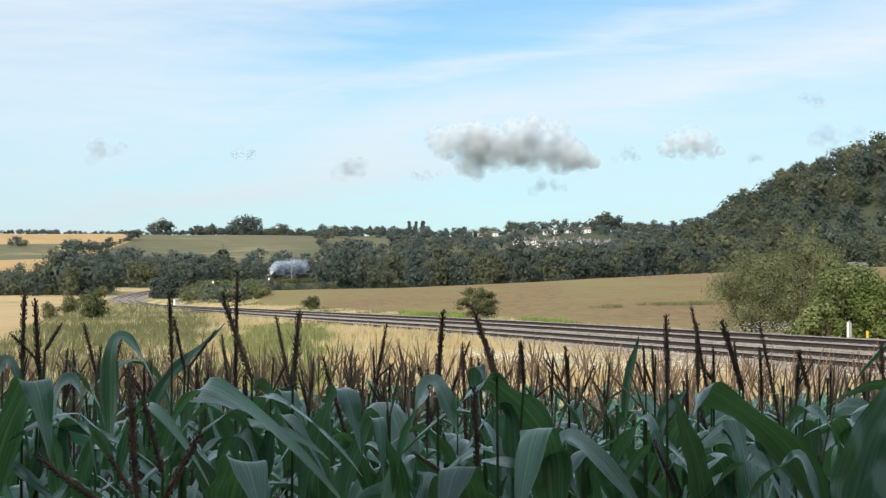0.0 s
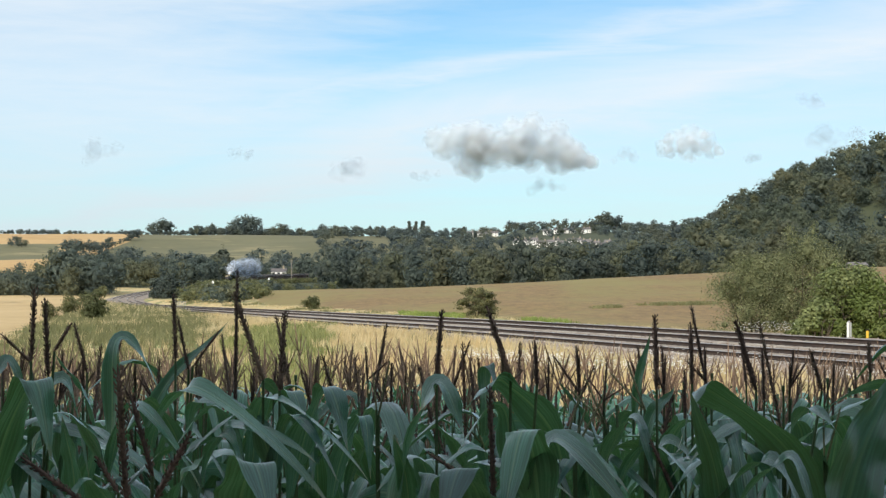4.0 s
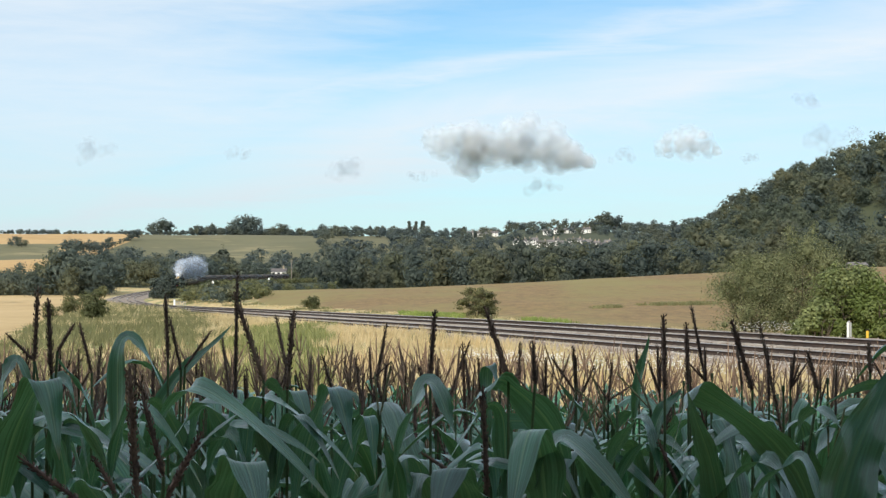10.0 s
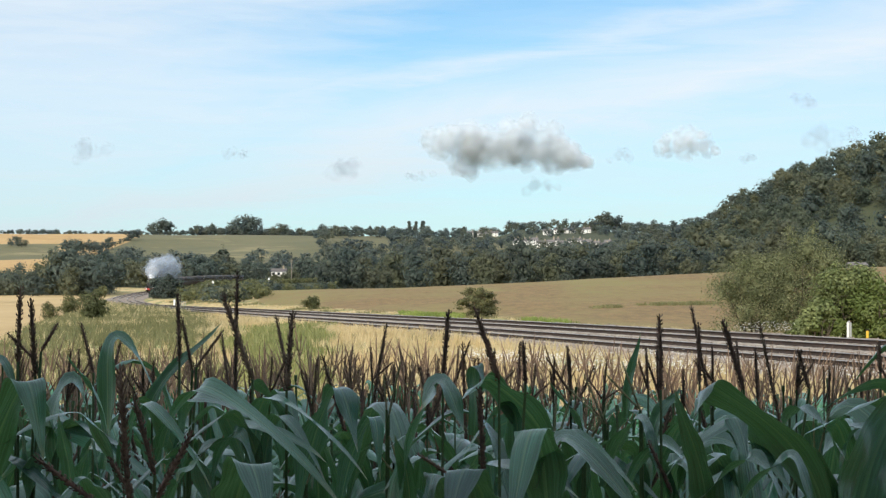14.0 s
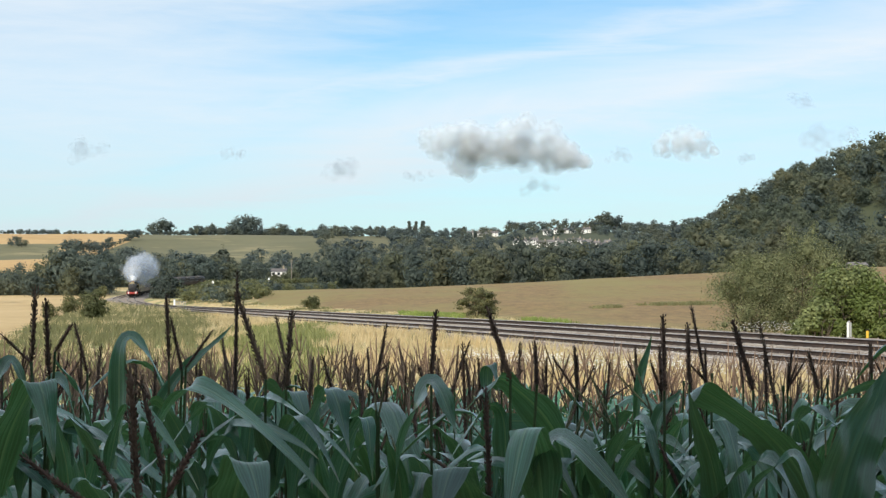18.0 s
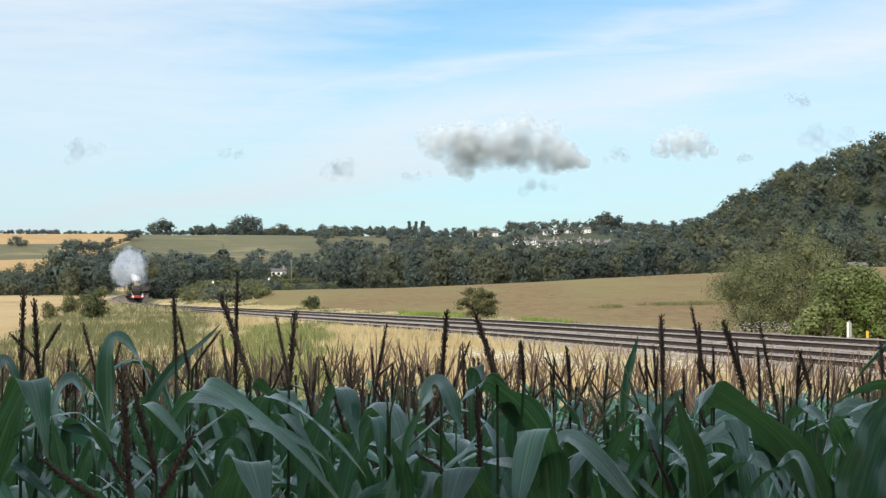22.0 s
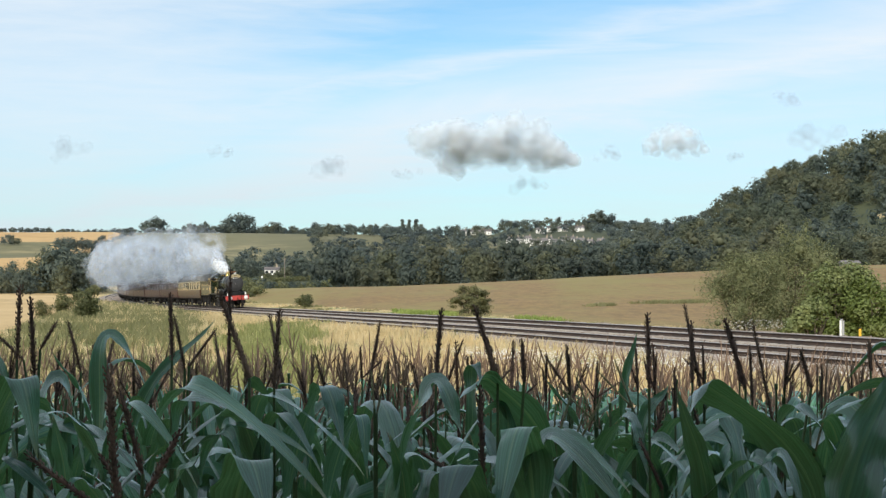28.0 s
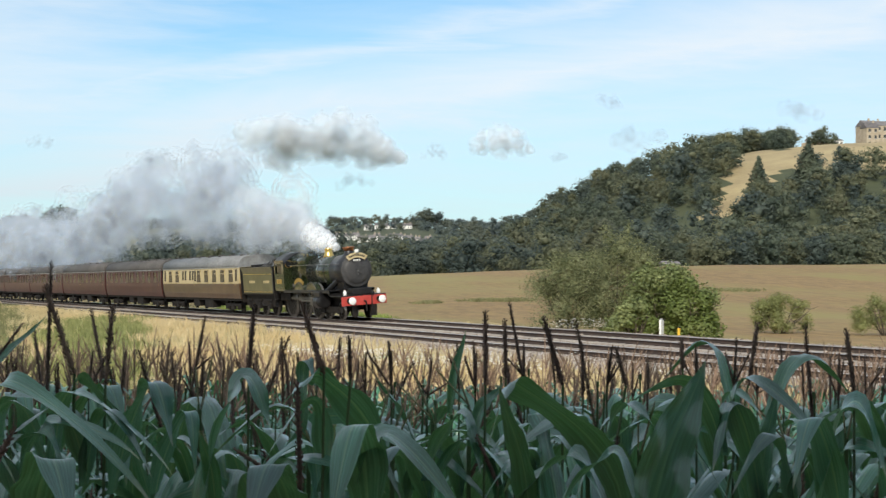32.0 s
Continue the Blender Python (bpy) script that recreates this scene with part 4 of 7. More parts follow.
    tree("bush", at_bearing(180, 400), 400, 3.6, "round", M["leaf_scrub"], "olive bush beside the outer track", "bush", width=1.3, n=700, size=0.05)
    tree("bush", at_bearing(164, 112), 112, 2.75, "round", M["leaf_scrub"], "green bush on the railway bank", "bush", width=0.95, n=4200, size=0.024, z=float(height(at_bearing(164, 112), 112)) - 0.25)
    tree("bush", at_bearing(126, 150), 150, 2.6, "round", M["leaf_scrub"], "low green bush on the railway bank", "bush", width=1.1, n=2400, size=0.028, z=float(height(at_bearing(126, 150), 150)) - 0.4)
    tree("bush", at_bearing(88, 118), 118, 1.7, "round", M["leaf_scrub"], "low green bush on the railway bank", "bush", width=1.3, n=2000, size=0.030, z=float(height(at_bearing(88, 118), 118)) - 0.3)
    tree("bush", at_bearing(551, 158), 158, 1.75, "round", M["leaf_scrub"], "small round bush on the far side of the railway", "bush", width=1.45, n=1500, size=0.04)
    tree("tree", at_bearing(-8, 330), 330, 7.0, "round", M["leaf_wood"], "dark field tree at the stubble edge", width=1.2, n=700)


single_trees()


def limbs(rng, count, h, spread, base=0.0, r=0.06):
    """Several stems rising from one root, forking as they climb."""
    bm = bm_new()
    for k in range(count):
        a = 2 * math.pi * k / count + rng.uniform(-0.4, 0.4)
        p = Vector((0.12 * math.cos(a), 0.12 * math.sin(a), -0.1 + base))
        lean = rng.uniform(0.3, 1.0)
        for j in range(4):
            q = p + Vector((math.cos(a) * spread * lean * 0.25, math.sin(a) * spread * lean * 0.25, h * 0.21)) + Vector(rng.normal(0, 0.06 * h / 3, 3))
            rod(bm, p, q, r * (1 - j * 0.2), r * (0.8 - j * 0.2), 6)
            for _ in range(2):
                w = Vector(rng.normal(0, 0.16 * h, 3))
                w.z = abs(w.z) * 0.7
                rod(bm, q, q + w, r * 0.35, r * 0.12, 5)
            p = q
    return bm


def near_bushes():
    rng = np.random.default_rng(77)
    # hawthorn alone in the field
    x, y = at_bearing(843, 118), 118
    thing = empty("hawthorn_tree", Matrix.Translation((x, y, float(height(x, y)))))
    blobs = []
    for k in range(40):
        a, h = rng.uniform(0, 6.28), rng.uniform(0.08, 2.35)
        reach = 1.5 * math.sin(math.pi * min(0.95, (h + 0.75) / 3.4)) * rng.uniform(0.5, 1.0)
        r = rng.uniform(0.22, 0.42)
        blobs.append((math.cos(a) * reach, math.sin(a) * reach, h, r * 1.3, r * 1.3, r * 0.6))
    V, F = crown(rng, blobs, 8000, 0.055, core=0.6, spread=0.26)
    add("crown", quick_mesh("crown", V, F), M["leaf_thorn"], thing)
    part("trunk", limbs(rng, 6, 2.3, 1.3, r=0.045), M["bark"], thing)
    tagged(thing, "small hawthorn with bronze green leaves at the field edge", "tree")
    # willows and young sycamores beyond the line
    def bush(name, p, y, w, d, h, material, label, n, size, count, droop=0.0, aspect=1.0, tops=(), core=0.30):
        x = at_bearing(p, y)
        thing = empty(name, Matrix.Translation((x, y, float(height(x, y)))))
        blobs = []
        for k in range(count):
            a, u = rng.uniform(0, 6.28), rng.uniform(0.12, 0.92)
            reach = math.sqrt(max(0.05, 1 - (u * 1.02) ** 2.4)) * rng.uniform(0.45, 0.95)
            r = rng.uniform(0.13, 0.24) * h
            blobs.append((math.cos(a) * reach * w / 2, math.sin(a) * reach * d / 2, u * h, r, r, r * 0.95))
        for tx, tz, tr in tops:
            blobs.append((tx, rng.uniform(-0.3, 0.3), tz, tr, tr, tr * 1.6))
        V, F = crown(rng, blobs, n, size, core=core, droop=droop, aspect=aspect, spread=0.24)
        add("crown", quick_mesh("crown", V, F), material, thing)
        part("trunk", limbs(rng, 7, h * 0.85, w * 0.4, r=0.05), M["bark"], thing)
        tagged(thing, label, "bush", "bushes beside the railway")
    bush("willow_bush", 1330, 69.5, 3.4, 3.0, 3.75, M["leaf_willow"], "grey-green willow bush beyond the rails", 34000, 0.031, 40, 0.35, 1.2)
    bush("willow_bush", 1425, 71, 3.6, 3.2, 4.6, M["leaf_willow"], "tall grey-green willow bush with upright shoots", 37000, 0.031, 44, 0.3, 1.2, ((-0.75, 4.65, 0.30), (0.15, 4.5, 0.3), (0.40, 4.95, 0.28), (-0.5, 4.5, 0.34), (0.9, 4.2, 0.3), (-0.7, 5.0, 0.2), (0.45, 5.25, 0.18)))
    bush("sycamore_bush", 1500, 67, 3.6, 2.6, 3.1, M["leaf_sycamore"], "bright green broad-leaved bush beyond the rails", 15000, 0.060, 40, 0.3, 1.0, ((0.6, 2.95, 0.25), (-0.5, 3.0, 0.3)))
    bush("sycamore_bush", 1562, 66, 2.4, 2.2, 2.2, M["leaf_sycamore"], "lower bright green broad-leaved bush beyond the rails", 9000, 0.068, 26, 0.3, 1.0, ((-0.2, 2.3, 0.25),))
    bush("sycamore_bush", 1452, 66, 2.2, 1.4, 1.5, M["leaf_sycamore"], "low dark green bush at the foot of the willows", 4500, 0.075, 18, 0.3, 1.0)
    bush("wild_shrub", 1722, 76, 4.6, 2.6, 1.9, M["leaf_mound"], "dull green weedy shrub in the crop edge", 13000, 0.028, 26, 0.0, 1.8, core=0.5)
    bush("wild_shrub", 1925, 74, 3.6, 2.4, 1.9, M["leaf_mound"], "dull green weedy shrub in the crop edge", 10000, 0.028, 22, 0.0, 1.8, core=0.5)


near_bushes()


def grass():
    """Blades in tufts: dry and green on the verges, ripe crop beyond the line."""
    def blades(name, seed, places, tall, material, label, per=7, width=0.011, lean=0.28, category="grass"):
        rng = np.random.default_rng(seed)
        n = len(places) * per
        at = np.repeat(places, per, axis=0) + rng.normal(0, 0.07, (n, 2))
        z = height(at[:, 0], at[:, 1])
        h = rng.uniform(*tall, n) * np.repeat(rng.uniform(0.7, 1.15, len(places)), per)
        a = rng.uniform(0, 6.28, n)
        bend = rng.normal(0, lean, (n, 2)) * h[:, None]
        root = np.stack([at[:, 0], at[:, 1], z - 0.05], 1)
        side = np.stack([np.cos(a), np.sin(a), np.zeros(n)], 1) * (width * (0.5 + at[:, 1] / 105))[:, None]
        mid = root + np.concatenate((bend * 0.4, (h * 0.6)[:, None]), 1)
        tip = root + np.concatenate((bend, h[:, None]), 1)
        V = np.stack([root - side, root + side, mid + side * 0.8, mid - side * 0.8, tip + side * 0.25, tip - side * 0.25], 1).reshape(-1, 3)
        k = np.arange(n)[:, None] * 6
        F = np.concatenate((np.array([0, 1, 2, 3]) + k, np.array([3, 2, 4, 5]) + k))
        tagged(add(name, quick_mesh(name, V, F), material), label, category, kind="stuff")
    rng = np.random.default_rng(90)

    def strip(n, y0, y1, d0, d1, power=1.0):
        y = y0 + (y1 - y0) * rng.random(n) ** power
        d = rng.uniform(d0, d1, n)
        g = np.interp(y, line_y, gx)
        return np.stack([np.interp(y, line_y, line_x) + d * np.sqrt(1 + g * g), y], 1)
    verge = strip(15000, 30, 150, -32, -8.7)
    verge = verge[~stubble_edge(verge[:, 0], verge[:, 1])]
    bear = 784 + 2700 * verge[:, 0] / verge[:, 1] + 45 * wave(verge[:, 0], verge[:, 1], 4.0, 7.0)
    lush = np.where(bear < 372, 0.8, np.where((bear > 396 + (verge[:, 1] - 55) * 1.3) & (bear < 580) & (verge[:, 1] < 92), 0.95, -0.55))
    lush = lush + rng.normal(0, 0.28, len(lush))
    green = 0.6 * wave(verge[:, 0], verge[:, 1], 6.0, 2.2) + 0.4 * wave(verge[:, 0], verge[:, 1], 2.5, 5.0) + lush
    blades("dry_grass", 91, verge[green < 0.25], (0.2, 0.55), M["blade_dry"], "tall straw-coloured grass on the railway bank")
    mound = (bear > 396 + (verge[:, 1] - 55) * 1.3) & (bear < 575) & (verge[:, 1] < 92) & (green >= 0.25)
    blades("lush_weeds", 99, verge[mound], (0.25, 0.5), M["leaf_mound"], "mound of lush green weeds on the railway bank", per=9, width=0.014)
    blades("green_grass", 92, verge[(green >= 0.25) & ~mound], (0.2, 0.5), M["blade_green"], "green weeds among the dry grass of the bank")
    bank = strip(12000, 150, 345, -26, -6.5)
    bank = bank[~stubble_edge(bank[:, 0], bank[:, 1])]
    blades("dry_grass", 93, bank[::4], (0.4, 0.9), M["blade_dry"], "straw-coloured grass on the distant bank", per=5, width=0.014)
    blades("green_grass", 94, bank[1::2], (0.4, 0.9), M["blade_green"], "green grass on the distant bank", per=5, width=0.014)
    edge = strip(5000, 40, 300, 4.3, 9.5)
    g2 = wave(edge[:, 0], edge[:, 1], 5, 1.0)
    blades("green_grass", 95, edge[g2 > 0.35], (0.15, 0.38), M["blade_green"], "green weeds along the far side of the railway")
    blades("dry_grass", 96, edge[g2 <= 0.35][::3], (0.08, 0.22), M["blade_dry"], "dry grass along the far side of the railway")
    lush_edge = strip(9000, 45, 150, 4.7, 8.0)
    at = 784 + 2700 * lush_edge[:, 0] / lush_edge[:, 1] + 12 * wave(lush_edge[:, 0], lush_edge[:, 1], 3, 2)
    lush_edge = lush_edge[(at > 715) & (at < 815) | (at > 925) & (at < 1010) | (at > 1390) & (at < 1450)]
    blades("nettles", 97, lush_edge, (0.15, 0.5), M["leaf_weed"], "bright green nettles along the far side of the railway", per=4, width=0.018)
    tracks = [(rng.triangular(0.125, 0.165, 0.182), rng.normal(0, 1.2)) for _ in range(520)] + [(rng.triangular(0.095, 0.108, 0.12), rng.normal(-6, 0.8)) for _ in range(110)] + [(rng.triangular(0.29, 0.315, 0.34), rng.normal(30, 1.6)) for _ in range(220)]
    weeds = np.array([(g * (150 + o), 150 + o) for g, o in tracks])
    blades("field_weeds", 98, weeds, (0.12, 0.42), M["blade_green"], "green weed strip along tramlines in the crop", per=6, width=0.02)
    # white flowers along the near bank
    spots = strip(30000, 30, 80, -16, -6.8)
    w = wave(spots[:, 0], spots[:, 1], 3.5, 1.3)
    spots = spots[w + 0.5 * wave(spots[:, 0], spots[:, 1], 1.1, 4.0) > rng.uniform(-0.1, 0.5, len(w))]
    bearing, down = 784 + 2700 * spots[:, 0] / spots[:, 1], 512 + 2700 * (1.95 - height(spots[:, 0], spots[:, 1])) / spots[:, 1]
    spots = spots[(bearing > 690) & (bearing < 1620) & ((bearing < 1230) | (rng.random(len(spots)) < 0.45)) & (down > 624) & (down < 675)]
    spots = np.concatenate((spots, np.stack([rng.uniform(12.7, 15.2, 260), rng.uniform(65.8, 66.8, 260)], 1)))
    n = len(spots)
    z = height(spots[:, 0], spots[:, 1]) + rng.uniform(0.28, 0.50, n) * np.where(spots[:, 0] > 12.6, 1.7, 1.0)
    flat = np.array([(math.cos(k * 1.047), math.sin(k * 1.047), 0.25 * (k % 2)) for k in range(6)])
    V = (np.stack([spots[:, 0], spots[:, 1], z], 1)[:, None] + flat[None] * rng.uniform(0.018, 0.046, (n, 1, 1))).reshape(-1, 3)
    tagged(add("white_flowers", quick_mesh("white_flowers", V, np.arange(6 * n).reshape(n, 6)), M["petal"]), "white umbel flowers in the dry grass", "flowers", kind="stuff")


grass()


# ---- houses, posts and signs ----
def house(x, y, w, d, h, wall_mat, roof_mat, label, turn=0.0, gable=0.35, chimneys=1, columns=3, storeys=2, name="house", category="house", group="", z=None):
    """A house: walls, a pitched roof with chimneys, and windows set in the front."""
    base = float(height(x, y)) if z is None else z
    thing = empty(name, pose(x, y, base, 0, 0, turn))
    part("wall", box(bm_new(), -w / 2, w / 2, -d / 2, d / 2, -2.0, h), M[wall_mat], thing)
    rise = d * gable
    bm = bm_new()
    loft(bm, [[(s * (w / 2 + 0.3), -d / 2 - 0.35, h - 0.05), (s * (w / 2 + 0.3), 0, h + rise), (s * (w / 2 + 0.3), d / 2 + 0.35, h - 0.05), (s * (w / 2 + 0.3), 0, h - 0.02)] for s in (-1, 1)])
    roof = part("roof", bm, M[roof_mat], thing)
    for k in range(chimneys):
        cx = w * (-0.32 + 0.64 * k / max(1, chimneys - 1)) if chimneys > 1 else w * 0.3
        bm = box(bm_new(), cx - 0.45, cx + 0.45, -0.35, 0.35, h + rise * 0.5, h + rise + 1.1)
        rod(bm, (cx - 0.2, 0, h + rise + 1.1), (cx - 0.2, 0, h + rise + 1.45), 0.12, None, 8)
        rod(bm, (cx + 0.2, 0, h + rise + 1.1), (cx + 0.2, 0, h + rise + 1.45), 0.12, None, 8)
        part("chimney", bm, M["sandstone"], roof)
    for f in range(storeys):
        for k in range(columns):
            wx = w * (-0.5 + (k + 0.5) / columns)
            wz = h * (f + 0.35) / storeys
            ww, wh = min(1.3, w / columns * 0.5), h / storeys * 0.48
            win = part("window", box(bm_new(), wx - ww / 2, wx + ww / 2, -d / 2 - 0.02, -d / 2 + 0.1, wz, wz + wh), M["house_glass"], thing)
            bm = box(bm_new(), wx - ww / 2 - 0.1, wx + ww / 2 + 0.1, -d / 2 - 0.12, -d / 2 + 0.02, wz - 0.12, wz)
            part("sill", bm, M["white_paint"], win)
    return tagged(thing, label, category, group)


def depth_on_row(p, row, y0=1150.0, y1=1880.0):
    """The depth at which the land stands at a given height of view, along one bearing."""
    ys = np.linspace(y0, y1, 400)
    seen = 512 - (height(at_bearing(p, ys), ys) - 2.3) * 2700 / ys
    return float(ys[int(np.argmin(np.abs(seen - row)))])


HOUSES = ((945, 431, 8, 0), (981, 432, 9, 1), (1010, 433, 8, 0), (1024, 434, 9, 0), (1050, 435, 8, 0), (1074, 437, 9, 1), (850, 417, 9, 0), (862, 417, 8, 1), (983, 413, 9, 0), (1012, 412, 9, 1), (1040, 412, 8, 0),
          (913, 432, 9, 0), (931, 432, 12, 1), (955, 433, 15, 0), (971, 432, 10, 1), (992, 434, 13, 0), (1038, 435, 14, 1), (1061, 437, 16, 0),
          (873, 418, 17, 1), (832, 416, 11, 1), (967, 415, 14, 0), (998, 413, 17, 0), (1026, 412, 12, 1), (1197, 408, 10, 0), (1218, 407, 11, 0), (1190, 419, 9, 0))


def village():
    rng = random.Random(12)
    for p, row, w, plain in HOUSES:
        y = depth_on_row(p, row)
        house(at_bearing(p, y), y + rng.uniform(-35, 5), w * 0.62, 6.0, 3.7 + rng.uniform(-0.6, 0.6), "render_wall", "slate", "white rendered house with a slate roof on the far hillside" if not plain else "pale rendered house with a low slate roof on the far hillside",
              rng.uniform(-24, 24), 0.40, 1 + rng.randrange(2), 2, 2, group="village houses")
    house(at_bearing(494, 772), 772, 7.4, 4.6, 5.6, "render_wall", "slate", "white two-storey house among trees beside the railway", columns=3)
    house(at_bearing(1516, 375), 375, 4.2, 3.0, 0.9, "pole_wood", "slate", "low dark field barn at the foot of the hill", 4, 0.25, 0, 1, 1, name="barn", category="barn")
    # mansion on the brow
    y = 790.0
    x = at_bearing(1918, y)
    g = float(height(x, y))
    house(x, y, 26, 11, 12.5, "sandstone", "slate", "large stone mansion with rows of windows on the hill top", 6, 0.28, 4, 8, 3, name="mansion", category="mansion", z=g)
    house(at_bearing(1893, y - 9), y - 9, 7, 7, 10.5, "sandstone", "slate", "gabled stone wing of the mansion", 6, 0.45, 1, 2, 3, name="mansion_wing", category="mansion", z=g)
    house(at_bearing(1806, y - 7), y - 7, 19, 6, 4.6, "render_wall", "slate", "long pale conservatory with tall windows beside the mansion", 3, 0.18, 0, 9, 1, name="conservatory", category="conservatory", z=g - 1.0)
    wall = empty("terrace_wall", pose(at_bearing(1812, y - 14), y - 14, float(height(at_bearing(1812, y - 14), y - 14))))
    for k in range(6):
        part("wall_bay", box(bm_new(), -14 + k * 4.7, -9.4 + k * 4.7, -0.3, 0.3, -1.5, 2.5 + 0.25 * (k % 2), 0.05), M["sandstone"], wall)
    tagged(wall, "long stone terrace wall before the mansion", "wall")


village()


def lineside():
    def post(name, p, y, h, w, material, label, cap=None, z_up=0.0, category="marker post", d=None):
        x = at_bearing(p, y)
        thing = empty(name, pose(x, y, float(height(x, y))))
        part("post", box(bm_new(), -w / 2, w / 2, -w / 3, w / 3, -0.2, h, w * 0.12), M[material], thing)
        if cap:
            part("cap", box(bm_new(), -w * 0.65, w * 0.65, -w * 0.45, w * 0.45, h, h + 0.05, 0.01), M[cap], thing)
        return tagged(thing, label, category)
    # double white plate on a short post
    x, y = at_bearing(1502, 62.6), 62.6
    thing = empty("gradient_post", pose(x, y, float(height(x, y))))
    part("post", box(bm_new(), -0.04, 0.04, 0.03, 0.10, -0.2, 1.0), M["galvanised"], thing)
    for s in (-1, 1):
        part("plate", box(bm_new(), s * 0.055 - 0.042, s * 0.055 + 0.042, -0.012, 0.012, 0.32, 0.94, 0.008), M["white_paint" if s < 0 else "grey_paint"], thing, "plain white plate" if s < 0 else "plain grey plate")
    tagged(thing, "short lineside post with white and grey plates beside the rails", "marker post")
    post("marker_post", 1534, 62.2, 0.62, 0.10, "yellow", "small yellow lineside marker post with a dark cap", "paint_black")
    post("marker_post", 309, 236, 1.5, 0.28, "white_paint", "white lineside post beside the bend", "grey_paint")
    for p, y, h in ((377, 505, 4.6), (476, 560, 5.5)):
        x = at_bearing(p, y)
        thing = empty("track_sign", pose(x, y, float(height(x, y))))
        part("post", rod(bm_new(), (0, 0, -0.3), (0, 0, h), 0.06, None, 8), M["galvanised"], thing)
        part("plate", box(bm_new(), -0.3, 0.3, -0.10, -0.06, h - 0.75, h, 0.02), M["white_paint"], thing, "plain white plate")
        tagged(thing, "small white lineside sign on a steel post", "sign")
    x, y = at_bearing(320, 240), 240
    thing = empty("railing", pose(x, y, float(height(x, y))))
    for k in range(6):
        part("upright", box(bm_new(), -0.75 + k * 0.3 - 0.03, -0.75 + k * 0.3 + 0.03, -0.03, 0.03, 0, 1.15), M["galvanised"], thing)
    for zz in (0.35, 1.08):
        part("bar", box(bm_new(), -0.8, 0.8, -0.045, -0.02, zz, zz + 0.06), M["galvanised"], thing)
    tagged(thing, "grey steel railing beside the white post", "railing")
    for p, y, h in ((584, 690, 9), (624, 690, 8), (516, 700, 11), (192, 640, 8), (262, 640, 8)):
        x = at_bearing(p, y)
        thing = empty("telegraph_pole", pose(x, y, float(height(x, y))))
        part("pole", rod(bm_new(), (0, 0, -0.5), (0, 0, h), 0.17, 0.12, 8), M["pole_wood"], thing)
        arm = part("cross_arm", box(bm_new(), -0.8, 0.8, -0.06, 0.06, h - 0.7, h - 0.55), M["pole_wood"], thing)
        for q in (-0.7, -0.35, 0.35, 0.7):
            part("insulator", rod(bm_new(), (q, 0, h - 0.55), (q, 0, h - 0.38), 0.05, 0.03, 6), M["white_paint"], arm)
        tagged(thing, "weathered wooden telegraph pole with a cross arm", "telegraph pole", "lineside poles")


lineside()


# ---- the train: +x is forwards, the rail tops lie at z = 0 ----
def along(x0, r0, x1, r1, bm=None, y=0.0, z=0.0, n=28):
    """A drum with its axis along x."""
    bm = bm or bm_new()
    a = [(x0, y + r0 * math.cos(2 * math.pi * k / n), z + r0 * math.sin(2 * math.pi * k / n)) for k in range(n)]
    b = [(x1, y + r1 * math.cos(2 * math.pi * k / n), z + r1 * math.sin(2 * math.pi * k / n)) for k in range(n)]
    return loft(bm, [a, b], True)


AXIS_Y = pose(0, 0, 0, -90, 0, 0)
AXIS_X = pose(0, 0, 0, 0, 90, 0)


def spoked_wheel(r, spokes, width=0.14):
    """Wheel centre: hub, spokes and a balance weight, axis along y."""
    bm = bm_new()
    lathe(bm, [(r * 0.16, -width * 0.7), (r * 0.16, width * 0.7)], AXIS_Y, 16)
    for k in range(spokes):
        a = 2 * math.pi * k / spokes
        rod(bm, (math.cos(a) * r * 0.12, 0, math.sin(a) * r * 0.12), (math.cos(a) * r * 0.88, 0, math.sin(a) * r * 0.88), r * 0.045, r * 0.03, 6)
    lathe(bm, [(r * 0.84, -width / 2), (r * 0.92, -width / 2), (r * 0.92, width / 2), (r * 0.84, width / 2), (r * 0.84, -width / 2)], AXIS_Y, 36)
    arc = [(-0.5 + k * 0.2) for k in range(6)]
    loft(bm, [[(math.sin(a) * r * q, w, -math.cos(a) * r * q) for a, q in [(a, 0.86) for a in arc] + [(a, 0.58) for a in arc[::-1]]] for w in (-width * 0.3, width * 0.3)])
    me = bpy.data.meshes.new("wheel")
    bm.to_mesh(me)
    bm.free()
    return me


def tyre_mesh(r, width=0.14):
    bm = bm_new()
    lathe(bm, [(r * 0.91, -width / 2), (r, -width / 2), (r + 0.0, width / 2 - 0.03), (r + 0.02, width / 2 - 0.02), (r + 0.02, width / 2), (r * 0.91, width / 2), (r * 0.91, -width / 2)], AXIS_Y, 40)
    me = bpy.data.meshes.new("tyre")
    bm.to_mesh(me)
    bm.free()
    return me


def wheel_part(name, me, tyre, x, y, r, parent, material):
    ob = add(name, me, material, parent)
    ob.matrix_basis = pose(x, y, r)
    add("tyre", tyre, M["steel"], ob, "worn steel tyre")
    return ob


DRIVER, DRIVER_TYRE = spoked_wheel(1.02, 20), tyre_mesh(1.02)
CARRY, CARRY_TYRE = spoked_wheel(0.48, 10), tyre_mesh(0.48)
TENDER_W, TENDER_TYRE = spoked_wheel(0.62, 12), tyre_mesh(0.62)


